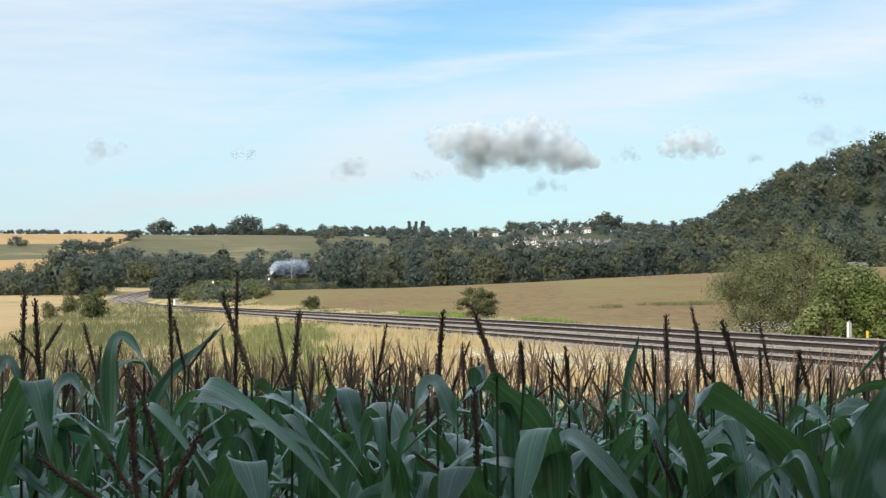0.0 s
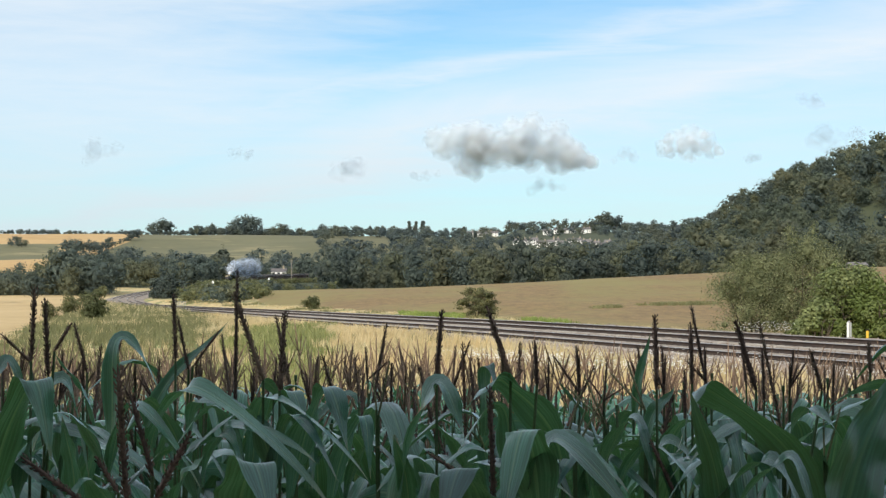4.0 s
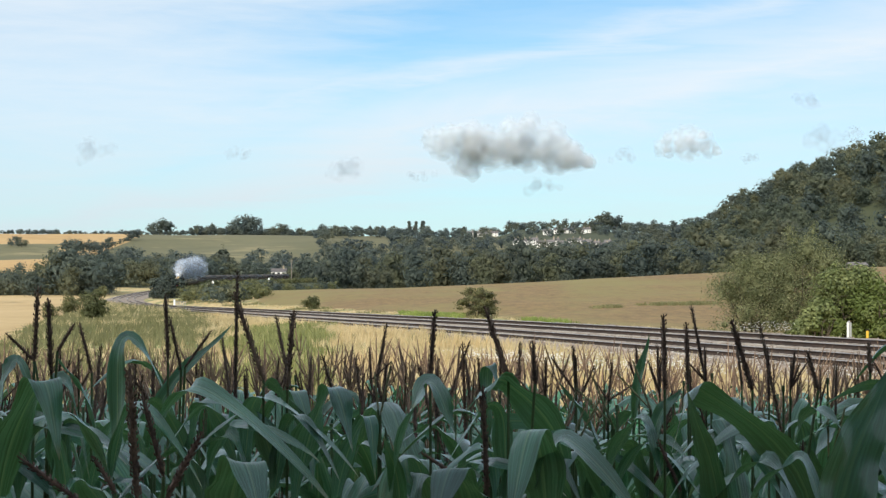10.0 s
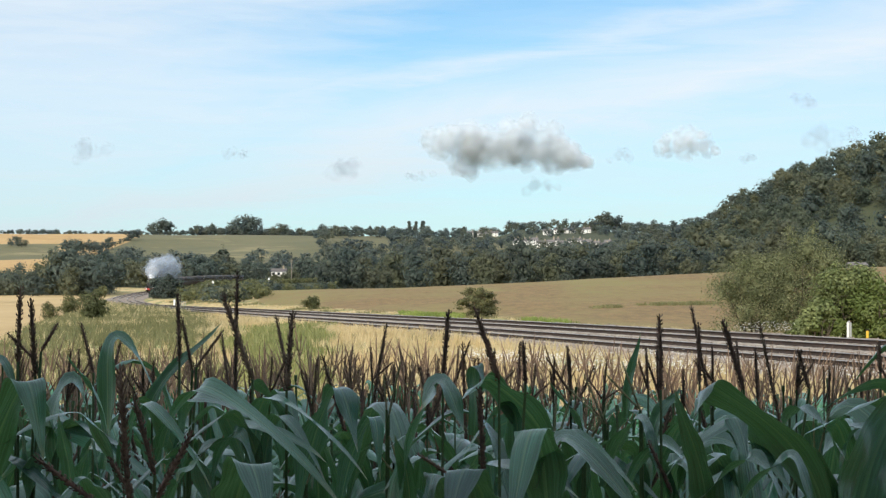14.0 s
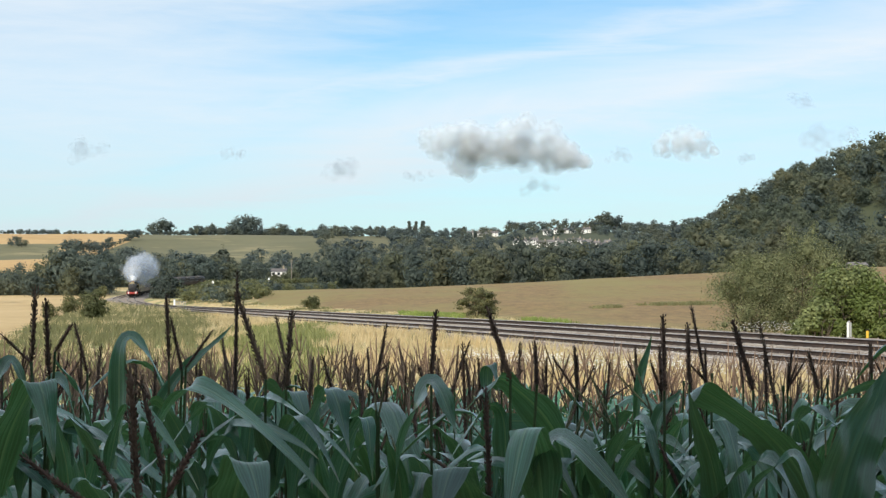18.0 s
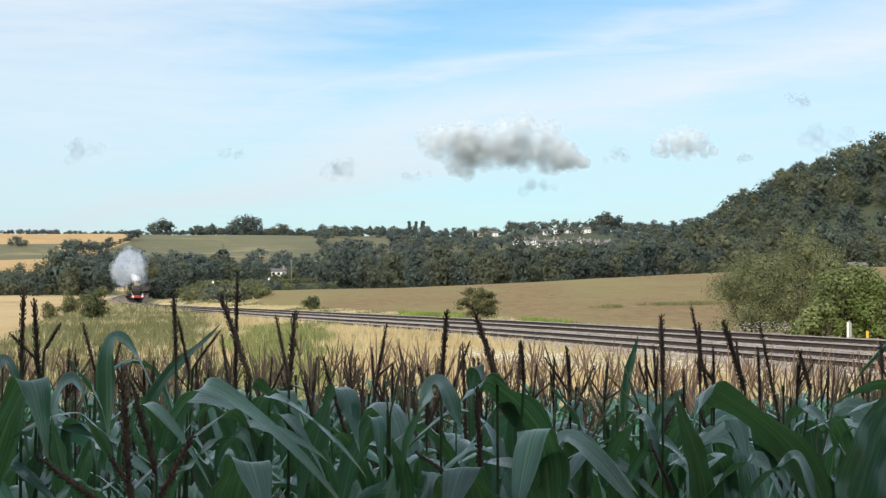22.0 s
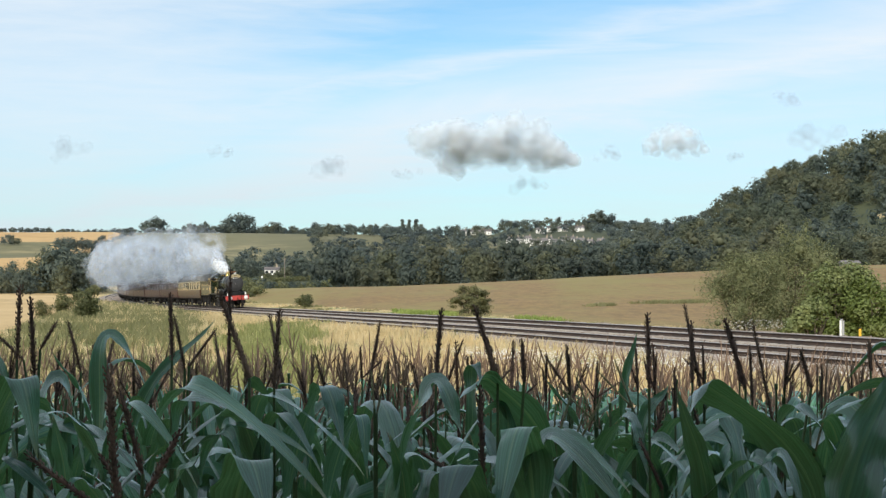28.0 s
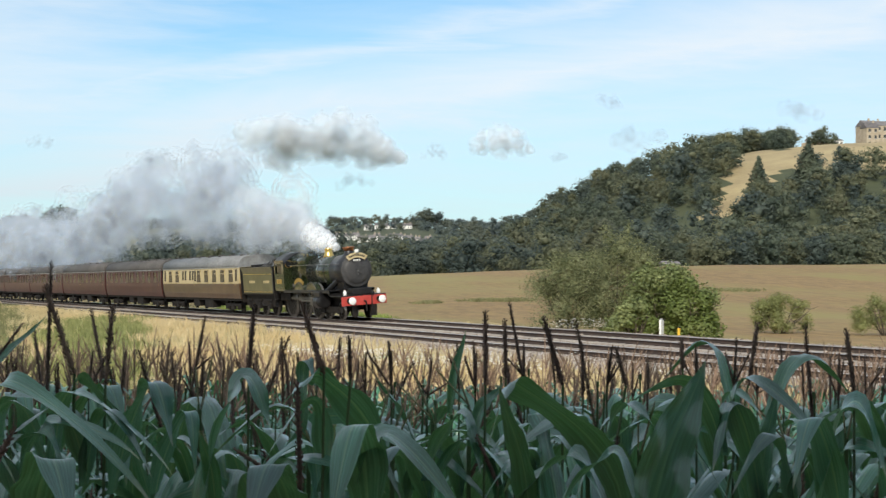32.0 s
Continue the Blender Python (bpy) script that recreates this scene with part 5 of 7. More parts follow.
def disc_wheel(r):
    bm = bm_new()
    lathe(bm, [(0.09, -0.12), (0.12, -0.08), (r * 0.5, -0.03), (r * 0.9, -0.06), (r * 0.9, 0.06), (r * 0.5, 0.03), (0.12, 0.08), (0.09, 0.12)], AXIS_Y, 24)
    me = bpy.data.meshes.new("wheel")
    bm.to_mesh(me)
    bm.free()
    return me


DISC, DISC_TYRE = disc_wheel(0.46), tyre_mesh(0.46, 0.13)
driving, rods = [], []


def buffer_pair(thing, x, sign=1, head="white_paint"):
    for y in (-0.865, 0.865):
        bm = bm_new()
        m = pose(x, y, 1.06, 0, 90 * sign, 0)
        lathe(bm, [(0.16, 0), (0.16, 0.04), (0.11, 0.06), (0.10, 0.30), (0.06, 0.31), (0.06, 0.45)], m, 18)
        ob = part("buffer", bm, M["frame_grime"], thing, "black buffer stock")
        bm = bm_new()
        lathe(bm, [(0.06, 0.42), (0.205, 0.45), (0.21, 0.475), (0.17, 0.50), (0.0, 0.515)], m, 22)
        part("buffer_head", bm, M[head], ob, "white-painted buffer head" if head == "white_paint" else "oily steel buffer head")


def locomotive():
    thing = empty("steam_locomotive")
    z = 2.66
    bm = bm_new()
    for y in (-0.62, 0.62):
        box(bm, -11.6, -0.62, y - 0.02, y + 0.02, 0.72, 1.5)
    for x in (-1.3, -3.0, -5.0, -7.0, -9.0, -11.4):
        box(bm, x - 0.03, x + 0.03, -0.6, 0.6, 0.8, 1.45)
    part("frames", bm, M["frame_grime"], thing)
    part("buffer_beam", box(bm_new(), -0.62, -0.52, -1.30, 1.30, 0.80, 1.30, 0.015), M["red_beam"], thing, "bright red buffer beam")
    buffer_pair(thing, -0.52)
    bm = bm_new()
    rod(bm, (-0.52, 0, 1.02), (-0.25, 0, 0.98), 0.05, 0.04, 8)
    for k in range(4):
        rod(bm, (-0.27, 0, 0.95 - k * 0.12), (-0.25, 0, 0.84 - k * 0.12), 0.035, None, 6)
    part("coupling", bm, M["frame_grime"], thing)
    bm = bm_new()
    rod(bm, (-0.48, 0.42, 0.55), (-0.46, 0.42, 1.55), 0.035, None, 8)
    rod(bm, (-0.46, 0.42, 1.55), (-0.30, 0.42, 1.40), 0.04, None, 8)
    part("vacuum_pipe", bm, M["paint_black"], thing)
    # dark filler box added between the wheels, in place of shade under the boiler
    part("underside_fill", box(bm_new(), -10.9, -4.7, -0.55, 0.55, 0.36, 1.0, 0.04), M["frame_grime"], thing)
    bm = bm_new()
    for y in (-0.98, 0.98):
        box(bm, -4.75, -1.25, y - 0.03, y + 0.03, 0.40, 0.74, 0.01)
        for x in (-1.95, -4.08):
            box(bm, x - 0.14, x + 0.14, y - 0.08, y + 0.08, 0.34, 0.66, 0.03)
    box(bm, -3.5, -2.5, -0.98, 0.98, 0.46, 0.70, 0.02)
    part("bogie_frame", bm, M["frame_grime"], thing)
    for y in (-0.55, 0.55):
        bm = box(bm_new(), -0.64, -0.58, y - 0.16, y + 0.16, 0.18, 0.80, 0.01)
        part("guard_iron", bm, M["frame_grime"], thing)
    # brake hangers between the driving wheels
    for x in (-4.55, -6.77, -9.02):
        bm = bm_new()
        for y in (-0.75, 0.75):
            box(bm, x - 0.06, x + 0.06, y - 0.05, y + 0.05, 0.30, 1.3, 0.02)
        rod(bm, (x, -0.8, 0.34), (x, 0.8, 0.34), 0.04, None, 8)
        part("brake_hanger", bm, M["frame_grime"], thing)
    # running plate, front platform and steps
    bm = bm_new()
    box(bm, -10.0, -2.3, -1.34, 1.34, 1.60, 1.65)
    box(bm, -2.35, -0.60, -1.30, 1.30, 1.30, 1.345)
    loft(bm, [[(-2.75, y, 1.60), (-2.75, y, 1.65), (-2.2, y, 1.345), (-2.2, y, 1.30)] for y in (-1.32, 1.32)])
    box(bm, -10.0, -2.3, -1.35, -1.31, 1.50, 1.65)
    box(bm, -10.0, -2.3, 1.31, 1.35, 1.50, 1.65)
    part("running_plate", bm, M["paint_black"], thing)
    bm = bm_new()
    box(bm, -2.9, -0.75, -0.55, 0.55, 1.345, 1.72, 0.05)
    part("valve_cover", bm, M["paint_black"], thing)
    for y in (-0.98, 0.98):
        bm = bm_new()
        box(bm, -0.92, -0.77, y - 0.075, y + 0.075, 1.36, 1.58, 0.02)
        box(bm, -0.90, -0.80, y - 0.045, y + 0.045, 1.58, 1.65, 0.01)
        rod(bm, (-0.77, y, 1.48), (-0.73, y, 1.48), 0.055, None, 12)
        part("lamp", bm, M["white_paint"], thing, "white headlamp on the front platform")
    # smokebox, boiler and firebox
    bm = along(-3.35, 0.90, -1.40, 0.90, z=z)
    part("smokebox", bm, M["smokebox"], thing)
    bm = bm_new()
    lathe(bm, [(0.90, -0.02), (0.905, 0.03), (0.86, 0.05), (0.74, 0.05), (0.72, 0.075), (0.60, 0.13), (0.30, 0.18), (0.0, 0.19)], pose(-1.40, 0, z) @ AXIS_X, 36)
    door = part("smokebox_door", bm, M["door_grey"], thing, "dull grey smokebox door")
    bm = bm_new()
    rod(bm, (-1.22, 0, z), (-1.12, 0, z), 0.05, 0.04, 10)
    rod(bm, (-1.15, 0, z), (-1.13, 0.16, z - 0.16), 0.015, None, 6)
    rod(bm, (-1.15, 0, z), (-1.13, -0.02, z - 0.22), 0.015, None, 6)
    part("door_handle", bm, M["steel"], door, "bright steel door handle")
    bm = bm_new()
    rod(bm, (-1.28, -0.62, z + 0.02), (-1.28, 0.62, z + 0.02), 0.014, None, 6)
    part("door_rail", bm, M["steel"], door)
    bm = bm_new()
    loft(bm, [[(x, -0.62, 1.5), (x, -0.74, 2.05), (x, 0.74, 2.05), (x, 0.62, 1.5)] for x in (-3.1, -1.6)])
    part("saddle", bm, M["paint_black"], thing)
    part("boiler", along(-7.05, 0.91, -3.35, 0.84, z=z), M["paint_green"], thing, "dark green boiler barrel")
    for x, r in ((-3.40, 0.85), (-4.3, 0.865), (-5.2, 0.882), (-6.1, 0.90), (-6.98, 0.918)):
        part("boiler_band", along(x - 0.035, r + 0.004, x + 0.035, r + 0.003, z=z), M["paint_black"], thing)
    bm = bm_new()
    def fire(x, w, top, drop):
        pts = []
        for a in range(0, 91, 15):
            pts.append((x, (w - 0.22) + 0.22 * math.sin(radians(90 - a)) - 0.0, top - 0.22 + 0.22 * math.cos(radians(90 - a))))
        right = [(x, w * 0.86, drop)] + pts
        left = [(q[0], -q[1], q[2]) for q in right[::-1]]
        return right + left
    loft(bm, [fire(-7.05, 0.93, z + 0.92, 1.55), fire(-9.9, 0.86, z + 0.80, 1.55)], True)
    part("firebox", bm, M["paint_green"], thing, "dark green square-topped firebox")
    # chimney, safety valve, headboard
    bm = bm_new()
    lathe(bm, [(0.42, z + 0.80), (0.36, z + 0.86), (0.27, z + 0.95), (0.25, z + 1.02), (0.26, z + 1.18)], pose(-2.35, 0, 0), 26)
    chimney = part("chimney", bm, M["smokebox"], thing)
    bm = bm_new()
    lathe(bm, [(0.262, z + 1.10), (0.275, z + 1.20), (0.335, z + 1.27), (0.34, z + 1.31), (0.30, z + 1.335), (0.22, z + 1.335), (0.20, z + 1.22)], pose(-2.35, 0, 0), 26)
    part("chimney_cap", bm, M["copper"], chimney, "copper chimney cap")
    bm = bm_new()
    lathe(bm, [(0.34, z + 0.80), (0.27, z + 0.92), (0.225, z + 1.06), (0.205, z + 1.22), (0.225, z + 1.30), (0.19, z + 1.33), (0.0, z + 1.28)], pose(-5.55, 0, 0), 24)
    part("safety_valve", bm, M["brass"], thing, "polished brass safety valve bonnet")
    bm = bm_new()
    arc = [radians(-38 + 76 * k / 12) for k in range(13)]
    ring = [(math.sin(a) * 1.02, math.cos(a) * 1.02) for a in arc] + [(math.sin(a) * 0.74, math.cos(a) * 0.74) for a in arc[::-1]]
    loft(bm, [[(x, p, z + q - 0.02) for p, q in ring] for x in (-1.24, -1.20)])
    board = part("headboard", bm, M["cream"], thing, "curved cream train headboard")
    for k in range(9):
        a = radians(-28 + 7 * k)
        bm = bm_new()
        box(bm, -0.004, 0.006, -0.035, 0.035, -0.055, 0.055)
        bmesh.ops.transform(bm, matrix=pose(-1.197, math.sin(a) * 0.88, z + math.cos(a) * 0.88 - 0.02) @ pose(0, 0, 0, -math.degrees(a), 0, 0), verts=bm.verts)
        part("letter_bar", bm, M["paint_black"], board, "dark letter too small to read")
    bm = box(bm_new(), -1.245, -1.20, -0.26, 0.26, z + 0.50, z + 0.64, 0.01)
    plate = part("number_board", bm, M["paint_black"], thing, "small black number board")
    for k in range(4):
        part("digit_bar", box(bm_new(), -1.20, -1.192, -0.22 + k * 0.115, -0.15 + k * 0.115, z + 0.525, z + 0.615), M["white_paint"], plate, "white digit as a plain bar")
    bm = bm_new()
    box(bm, -1.30, -1.10, -0.09, 0.09, z + 0.98, z + 1.16, 0.02)
    rod(bm, (-1.12, 0, z + 1.07), (-1.07, 0, z + 1.07), 0.06, None, 10)
    part("lamp", bm, M["white_paint"], thing, "white headlamp on the smokebox top")
    for side in (-1, 1):
        bm = bm_new()
        rod(bm, (-1.45, side * 0.97, z + 0.42), (-9.9, side * 1.02, z + 0.42), 0.018, None, 8)
        for x in (-2, -3.6, -5.2, -6.8, -8.4):
            rod(bm, (x, side * 0.80, z + 0.42), (x, side * 1.0, z + 0.42), 0.02, None, 6)
        part("handrail", bm, M["steel"], thing, "bright steel handrail")
        # steam pipe, cylinder, slide bars
        bm = bm_new()
        rod(bm, (-2.6, side * 0.66, 2.15), (-3.3, side * 1.12, 1.55), 0.16, 0.15, 14)
        part("steam_pipe", bm, M["paint_black"], thing)
        bm = along(-4.55, 0.36, -3.45, 0.36, y=side * 1.18, z=1.02, n=22)
        along(-4.6, 0.30, -3.38, 0.30, bm, y=side * 1.18, z=1.02, n=22)
        box(bm, -4.5, -3.5, side * 1.18 - 0.30, side * 1.18 + 0.30, 1.3, 1.6, 0.04)
        part("cylinder", bm, M["paint_black"], thing)
        bm = bm_new()
        box(bm, -6.0, -4.55, side * 1.18 - 0.05, side * 1.18 + 0.05, 1.20, 1.25)
        box(bm, -6.0, -4.55, side * 1.18 - 0.05, side * 1.18 + 0.05, 0.82, 0.87)
        part("slide_bars", bm, M["steel"], thing)
        # splashers over the driving wheels
        for x, lift in ((-5.71, 0), (-7.84, 0), (-10.0, 0)):
            if x < -9.9:
                continue
            bm = bm_new()
            a0 = [radians(28 + 124 * k / 14) for k in range(15)]
            outline = [(x + 1.10 * math.cos(a), 1.02 + 1.10 * math.sin(a)) for a in a0] 
            loft(bm, [[(p, side * y, max(q, 1.6)) for p, q in outline] + [(x - 0.97, side * y, 1.6), (x + 0.97, side * y, 1.6)] for y in (0.86, 1.16)])
            sp = part("splasher", bm, M["paint_green"], thing, "dark green wheel splasher")
            bm = bm_new()
            inner = [(x + 1.03 * math.cos(a), 1.02 + 1.03 * math.sin(a)) for a in a0]
            loft(bm, [[(p, side * y, max(q, 1.62)) for p, q in outline] + [(p, side * y, max(q, 1.62)) for p, q in inner[::-1]] for y in (1.16, 1.175)])
            part("splasher_beading", bm, M["steel"], sp, "dull metal splasher beading")
        bm = bm_new()
        a0 = [radians(52 + 76 * k / 10) for k in range(11)]
        loft(bm, [[(-7.84 + 1.34 * math.cos(a), side * y, 1.02 + 1.34 * math.sin(a)) for a in a0] + [(-7.84 + 1.12 * math.cos(a), side * y, 1.02 + 1.12 * math.sin(a)) for a in a0[::-1]] for y in (1.10, 1.13)])
        part("nameplate", bm, M["brass"], thing, "curved brass nameplate over the middle splasher")
        for x in (-1.95, -4.08):
            wheel_part("bogie_wheel", CARRY, CARRY_TYRE, x, side * 0.75, 0.48, thing, M["frame_grime"])
        for x in (-5.71, -7.84, -10.2):
            driving.append((wheel_part("driving_wheel", DRIVER, DRIVER_TYRE, x, side * 0.75, 1.02, thing, M["frame_grime"]), x, side * 0.75, 1.02, 0 if side > 0 else 90))
        bm = box(bm_new(), -10.35, -5.56, -0.025, 0.025, -0.07, 0.07, 0.015)
        for x in (-10.2, -7.84, -5.71):
            rod(bm, (x, -0.04, 0), (x, 0.04, 0), 0.13, None, 14)
        rods.append((part("coupling_rod", bm, M["steel"], thing, "bright steel coupling rod"), side * 0.90, 0 if side > 0 else 90))
        bm = box(bm_new(), -7.9, -5.2, side * 1.03 - 0.03, side * 1.03 + 0.03, 0.97, 1.07, 0.015)
        box(bm, -5.35, -5.0, side * 1.18 - 0.12, side * 1.18 + 0.12, 0.86, 1.21, 0.02)
        rod(bm, (-5.2, side * 1.18, 1.02), (-4.5, side * 1.18, 1.02), 0.04, None, 8)
        rods.append((part("connecting_rod", bm, M["steel"], thing, "steel connecting rod and crosshead"), None, 0 if side > 0 else 90))
        # cab side with its opening
        bm = bm_new()
        y0, y1 = sorted((side * 1.30, side * 1.34))
        box(bm, -11.55, -9.85, y0, y1, 1.60, 2.62)
        box(bm, -10.25, -9.85, y0, y1, 2.62, 3.34)
        box(bm, -11.55, -11.40, y0, y1, 2.62, 3.34)
        box(bm, -10.98, -10.88, y0, y1, 2.62, 3.34)
        box(bm, -11.55, -9.85, y0, y1, 3.20, 3.42)
        cab = part("cab_side", bm, M["paint_green"], thing, "dark green cab side sheet")
        part("cab_window", box(bm_new(), -10.86, -10.27, side * 1.32 - 0.006, side * 1.32 + 0.006, 2.64, 3.18), M["glass"], cab)
        part("number_plate", box(bm_new(), -11.2, -10.3, side * 1.345 - 0.01, side * 1.345 + 0.01, 2.02, 2.30, 0.01), M["brass"], cab, "brass number plate with no readable digits")
        bm = bm_new()
        rod(bm, (-11.62, side * 1.28, 1.3), (-11.62, side * 1.28, 3.1), 0.02, None, 6)
        box(bm, -11.75, -11.45, side * 1.25 - 0.12, side * 1.25 + 0.12, 0.62, 0.66)
        box(bm, -11.75, -11.45, side * 1.25 - 0.12, side * 1.25 + 0.12, 1.05, 1.09)
        box(bm, -11.75, -11.71, side * 1.25 - 0.12, side * 1.25 + 0.12, 0.62, 1.6)
        part("cab_steps", bm, M["paint_black"], thing)
    bm = bm_new()
    arc = [radians(-62 + 124 * k / 16) for k in range(17)]
    sec = [(math.sin(a) * 1.52, 2.42 + math.cos(a) * 1.46) for a in arc]
    sec2 = [(math.sin(a) * 1.48, 2.42 + math.cos(a) * 1.42) for a in arc[::-1]]
    loft(bm, [[(x, p, q) for p, q in sec + sec2] for x in (-12.0, -9.75)], True)
    part("cab_roof", bm, M["smokebox"], thing, "dark curved cab roof")
    bm = bm_new()
    loft(bm, [[(x, p, q) for p, q in [(-1.3, 1.6)] + [(p * 0.97, q - 0.02) for p, q in sec] + [(1.3, 1.6)]] for x in (-9.92, -9.86)])
    front = part("cab_front", bm, M["paint_green"], thing)
    for y in (-1.0, 1.0):
        bm = bm_new()
        lathe(bm, [(0.20, 0), (0.20, 0.02)], pose(-9.86, y, 3.18) @ AXIS_X, 18)
        lens = part("cab_window", bm, M["glass"], front)
        bm = bm_new()
        lathe(bm, [(0.19, 0.0), (0.19, 0.03), (0.23, 0.03), (0.23, 0.0)], pose(-9.86, y, 3.18) @ AXIS_X, 18)
        part("window_rim", bm, M["brass"], lens, "brass window rim")
    bm = bm_new()
    box(bm, -11.9, -9.9, -1.28, 1.28, 1.56, 1.62)
    box(bm, -11.8, -10.0, -0.95, 0.95, 1.0, 1.56)
    part("cab_floor", bm, M["frame_grime"], thing)
    bm = bm_new()
    for y in (-0.12, 0.12):
        lathe(bm, [(0.035, 0), (0.03, 0.16), (0.06, 0.17), (0.06, 0.24), (0.0, 0.26)], pose(-9.5, y, z + 0.78), 10)
    part("whistle", bm, M["brass"], thing, "brass whistles before the cab")
    return tagged(thing, "dark green steam locomotive with red buffer beam and copper-capped chimney", "locomotive")


def tender():
    thing = empty("tender")
    bm = bm_new()
    box(bm, -7.15, -0.1, -1.02, 1.02, 0.95, 1.40)
    box(bm, -7.2, -0.05, -1.30, 1.30, 1.34, 1.42)
    part("frames", bm, M["frame_grime"], thing)
    bm = bm_new()
    def tank(x, flare):
        return [(x, -1.22, 1.42), (x, -1.24, 2.72), (x, -1.24 - flare, 3.05), (x, -1.18 - flare, 3.06), (x, -1.14, 2.70), (x, 1.14, 2.70), (x, 1.18 + flare, 3.06), (x, 1.24 + flare, 3.05), (x, 1.24, 2.72), (x, 1.22, 1.42)]
    loft(bm, [tank(-7.1, 0.12), tank(-0.35, 0.12)])
    # the olive tone carries the glare on the tank side
    body = part("tank", bm, M["tender_lit_green"], thing, "tender tank with flared top, olive from glare put in its colour")
    for side in (-1, 1):
        for k in range(5):
            part("letter_bar", box(bm_new(), -2.35 + k * 0.27, -2.17 + k * 0.27, side * 1.236 - 0.008, side * 1.236 + 0.008, 2.06, 2.22), M["cream"], body, "cream letter too small to read")
            part("letter_bar", box(bm_new(), -5.6 + k * 0.27, -5.42 + k * 0.27, side * 1.236 - 0.008, side * 1.236 + 0.008, 2.06, 2.22), M["cream"], body, "cream letter too small to read")
        bm = box(bm_new(), -6.95, -0.5, side * 1.238 - 0.006, side * 1.238 + 0.006, 1.50, 1.53)
        box(bm, -6.95, -0.5, side * 1.238 - 0.006, side * 1.238 + 0.006, 2.60, 2.63)
        part("lining", bm, M["brass"], body, "thin orange lining")
        bm = bm_new()
        rod(bm, (-0.2, side * 1.26, 1.5), (-0.2, side * 1.26, 3.0), 0.02, None, 6)
        part("handrail", bm, M["steel"], thing)
        bm = bm_new()
        box(bm, -7.0, -0.2, side * 1.06 - 0.02, side * 1.06 + 0.02, 0.62, 1.34)
        for x in (-1.5, -3.78, -6.06):
            box(bm, x - 0.16, x + 0.16, side * 1.10 - 0.08, side * 1.10 + 0.08, 0.46, 0.80, 0.03)
            box(bm, x - 0.5, x + 0.5, side * 1.12 - 0.05, side * 1.12 + 0.05, 0.95, 1.06, 0.02)
        part("axlebox_frame", bm, M["frame_grime"], thing)
        for x in (-1.5, -3.78, -6.06):
            wheel_part("wheel", TENDER_W, TENDER_TYRE, x, side * 0.75, 0.62, thing, M["frame_grime"])
    bm = bm_new()
    rng = random.Random(4)
    for k in range(150):
        x, y = rng.uniform(-5.0, -0.6), rng.uniform(-1.0, 1.0)
        h = 2.72 + 0.85 * (1 - 0.7 * abs(y)) * math.exp(-((x + 2.4) / 2.0) ** 2) * rng.uniform(0.6, 1.1)
        bmesh.ops.create_icosphere(bm, subdivisions=1, radius=rng.uniform(0.12, 0.26), matrix=pose(x, y, h, rng.uniform(0, 360), rng.uniform(0, 360), 0))
    part("coal", bm, M["coal"], thing, "heap of black coal")
    bm = box(bm_new(), -7.28, -7.18, -1.28, 1.28, 0.82, 1.34)
    part("rear_beam", bm, M["frame_grime"], thing)
    bm = bm_new()
    lathe(bm, [(0.3, 0), (0.3, 0.12), (0.2, 0.18), (0, 0.2)], pose(-6.2, 0, 2.70), 16)
    box(bm, -6.9, -5.2, -0.5, 0.5, 2.68, 2.78, 0.03)
    part("filler_dome", bm, M["paint_black"], thing)
    bm = bm_new()
    box(bm, -0.42, -0.34, -1.24, 1.24, 1.42, 3.1)
    box(bm, -0.3, 0.25, -0.9, 0.9, 1.44, 1.50)
    part("front_plate", bm, M["paint_black"], thing)
    return tagged(thing, "green six-wheeled tender, olive from painted glare, coal-heaped behind the engine", "tender")


SIDE = [(1.30, 1.06), (1.36, 1.40), (1.385, 1.85), (1.375, 2.25), (1.345, 2.75), (1.30, 3.12)]


def side_y(z):
    return float(np.interp(z, [p[1] for p in SIDE], [p[0] for p in SIDE]))


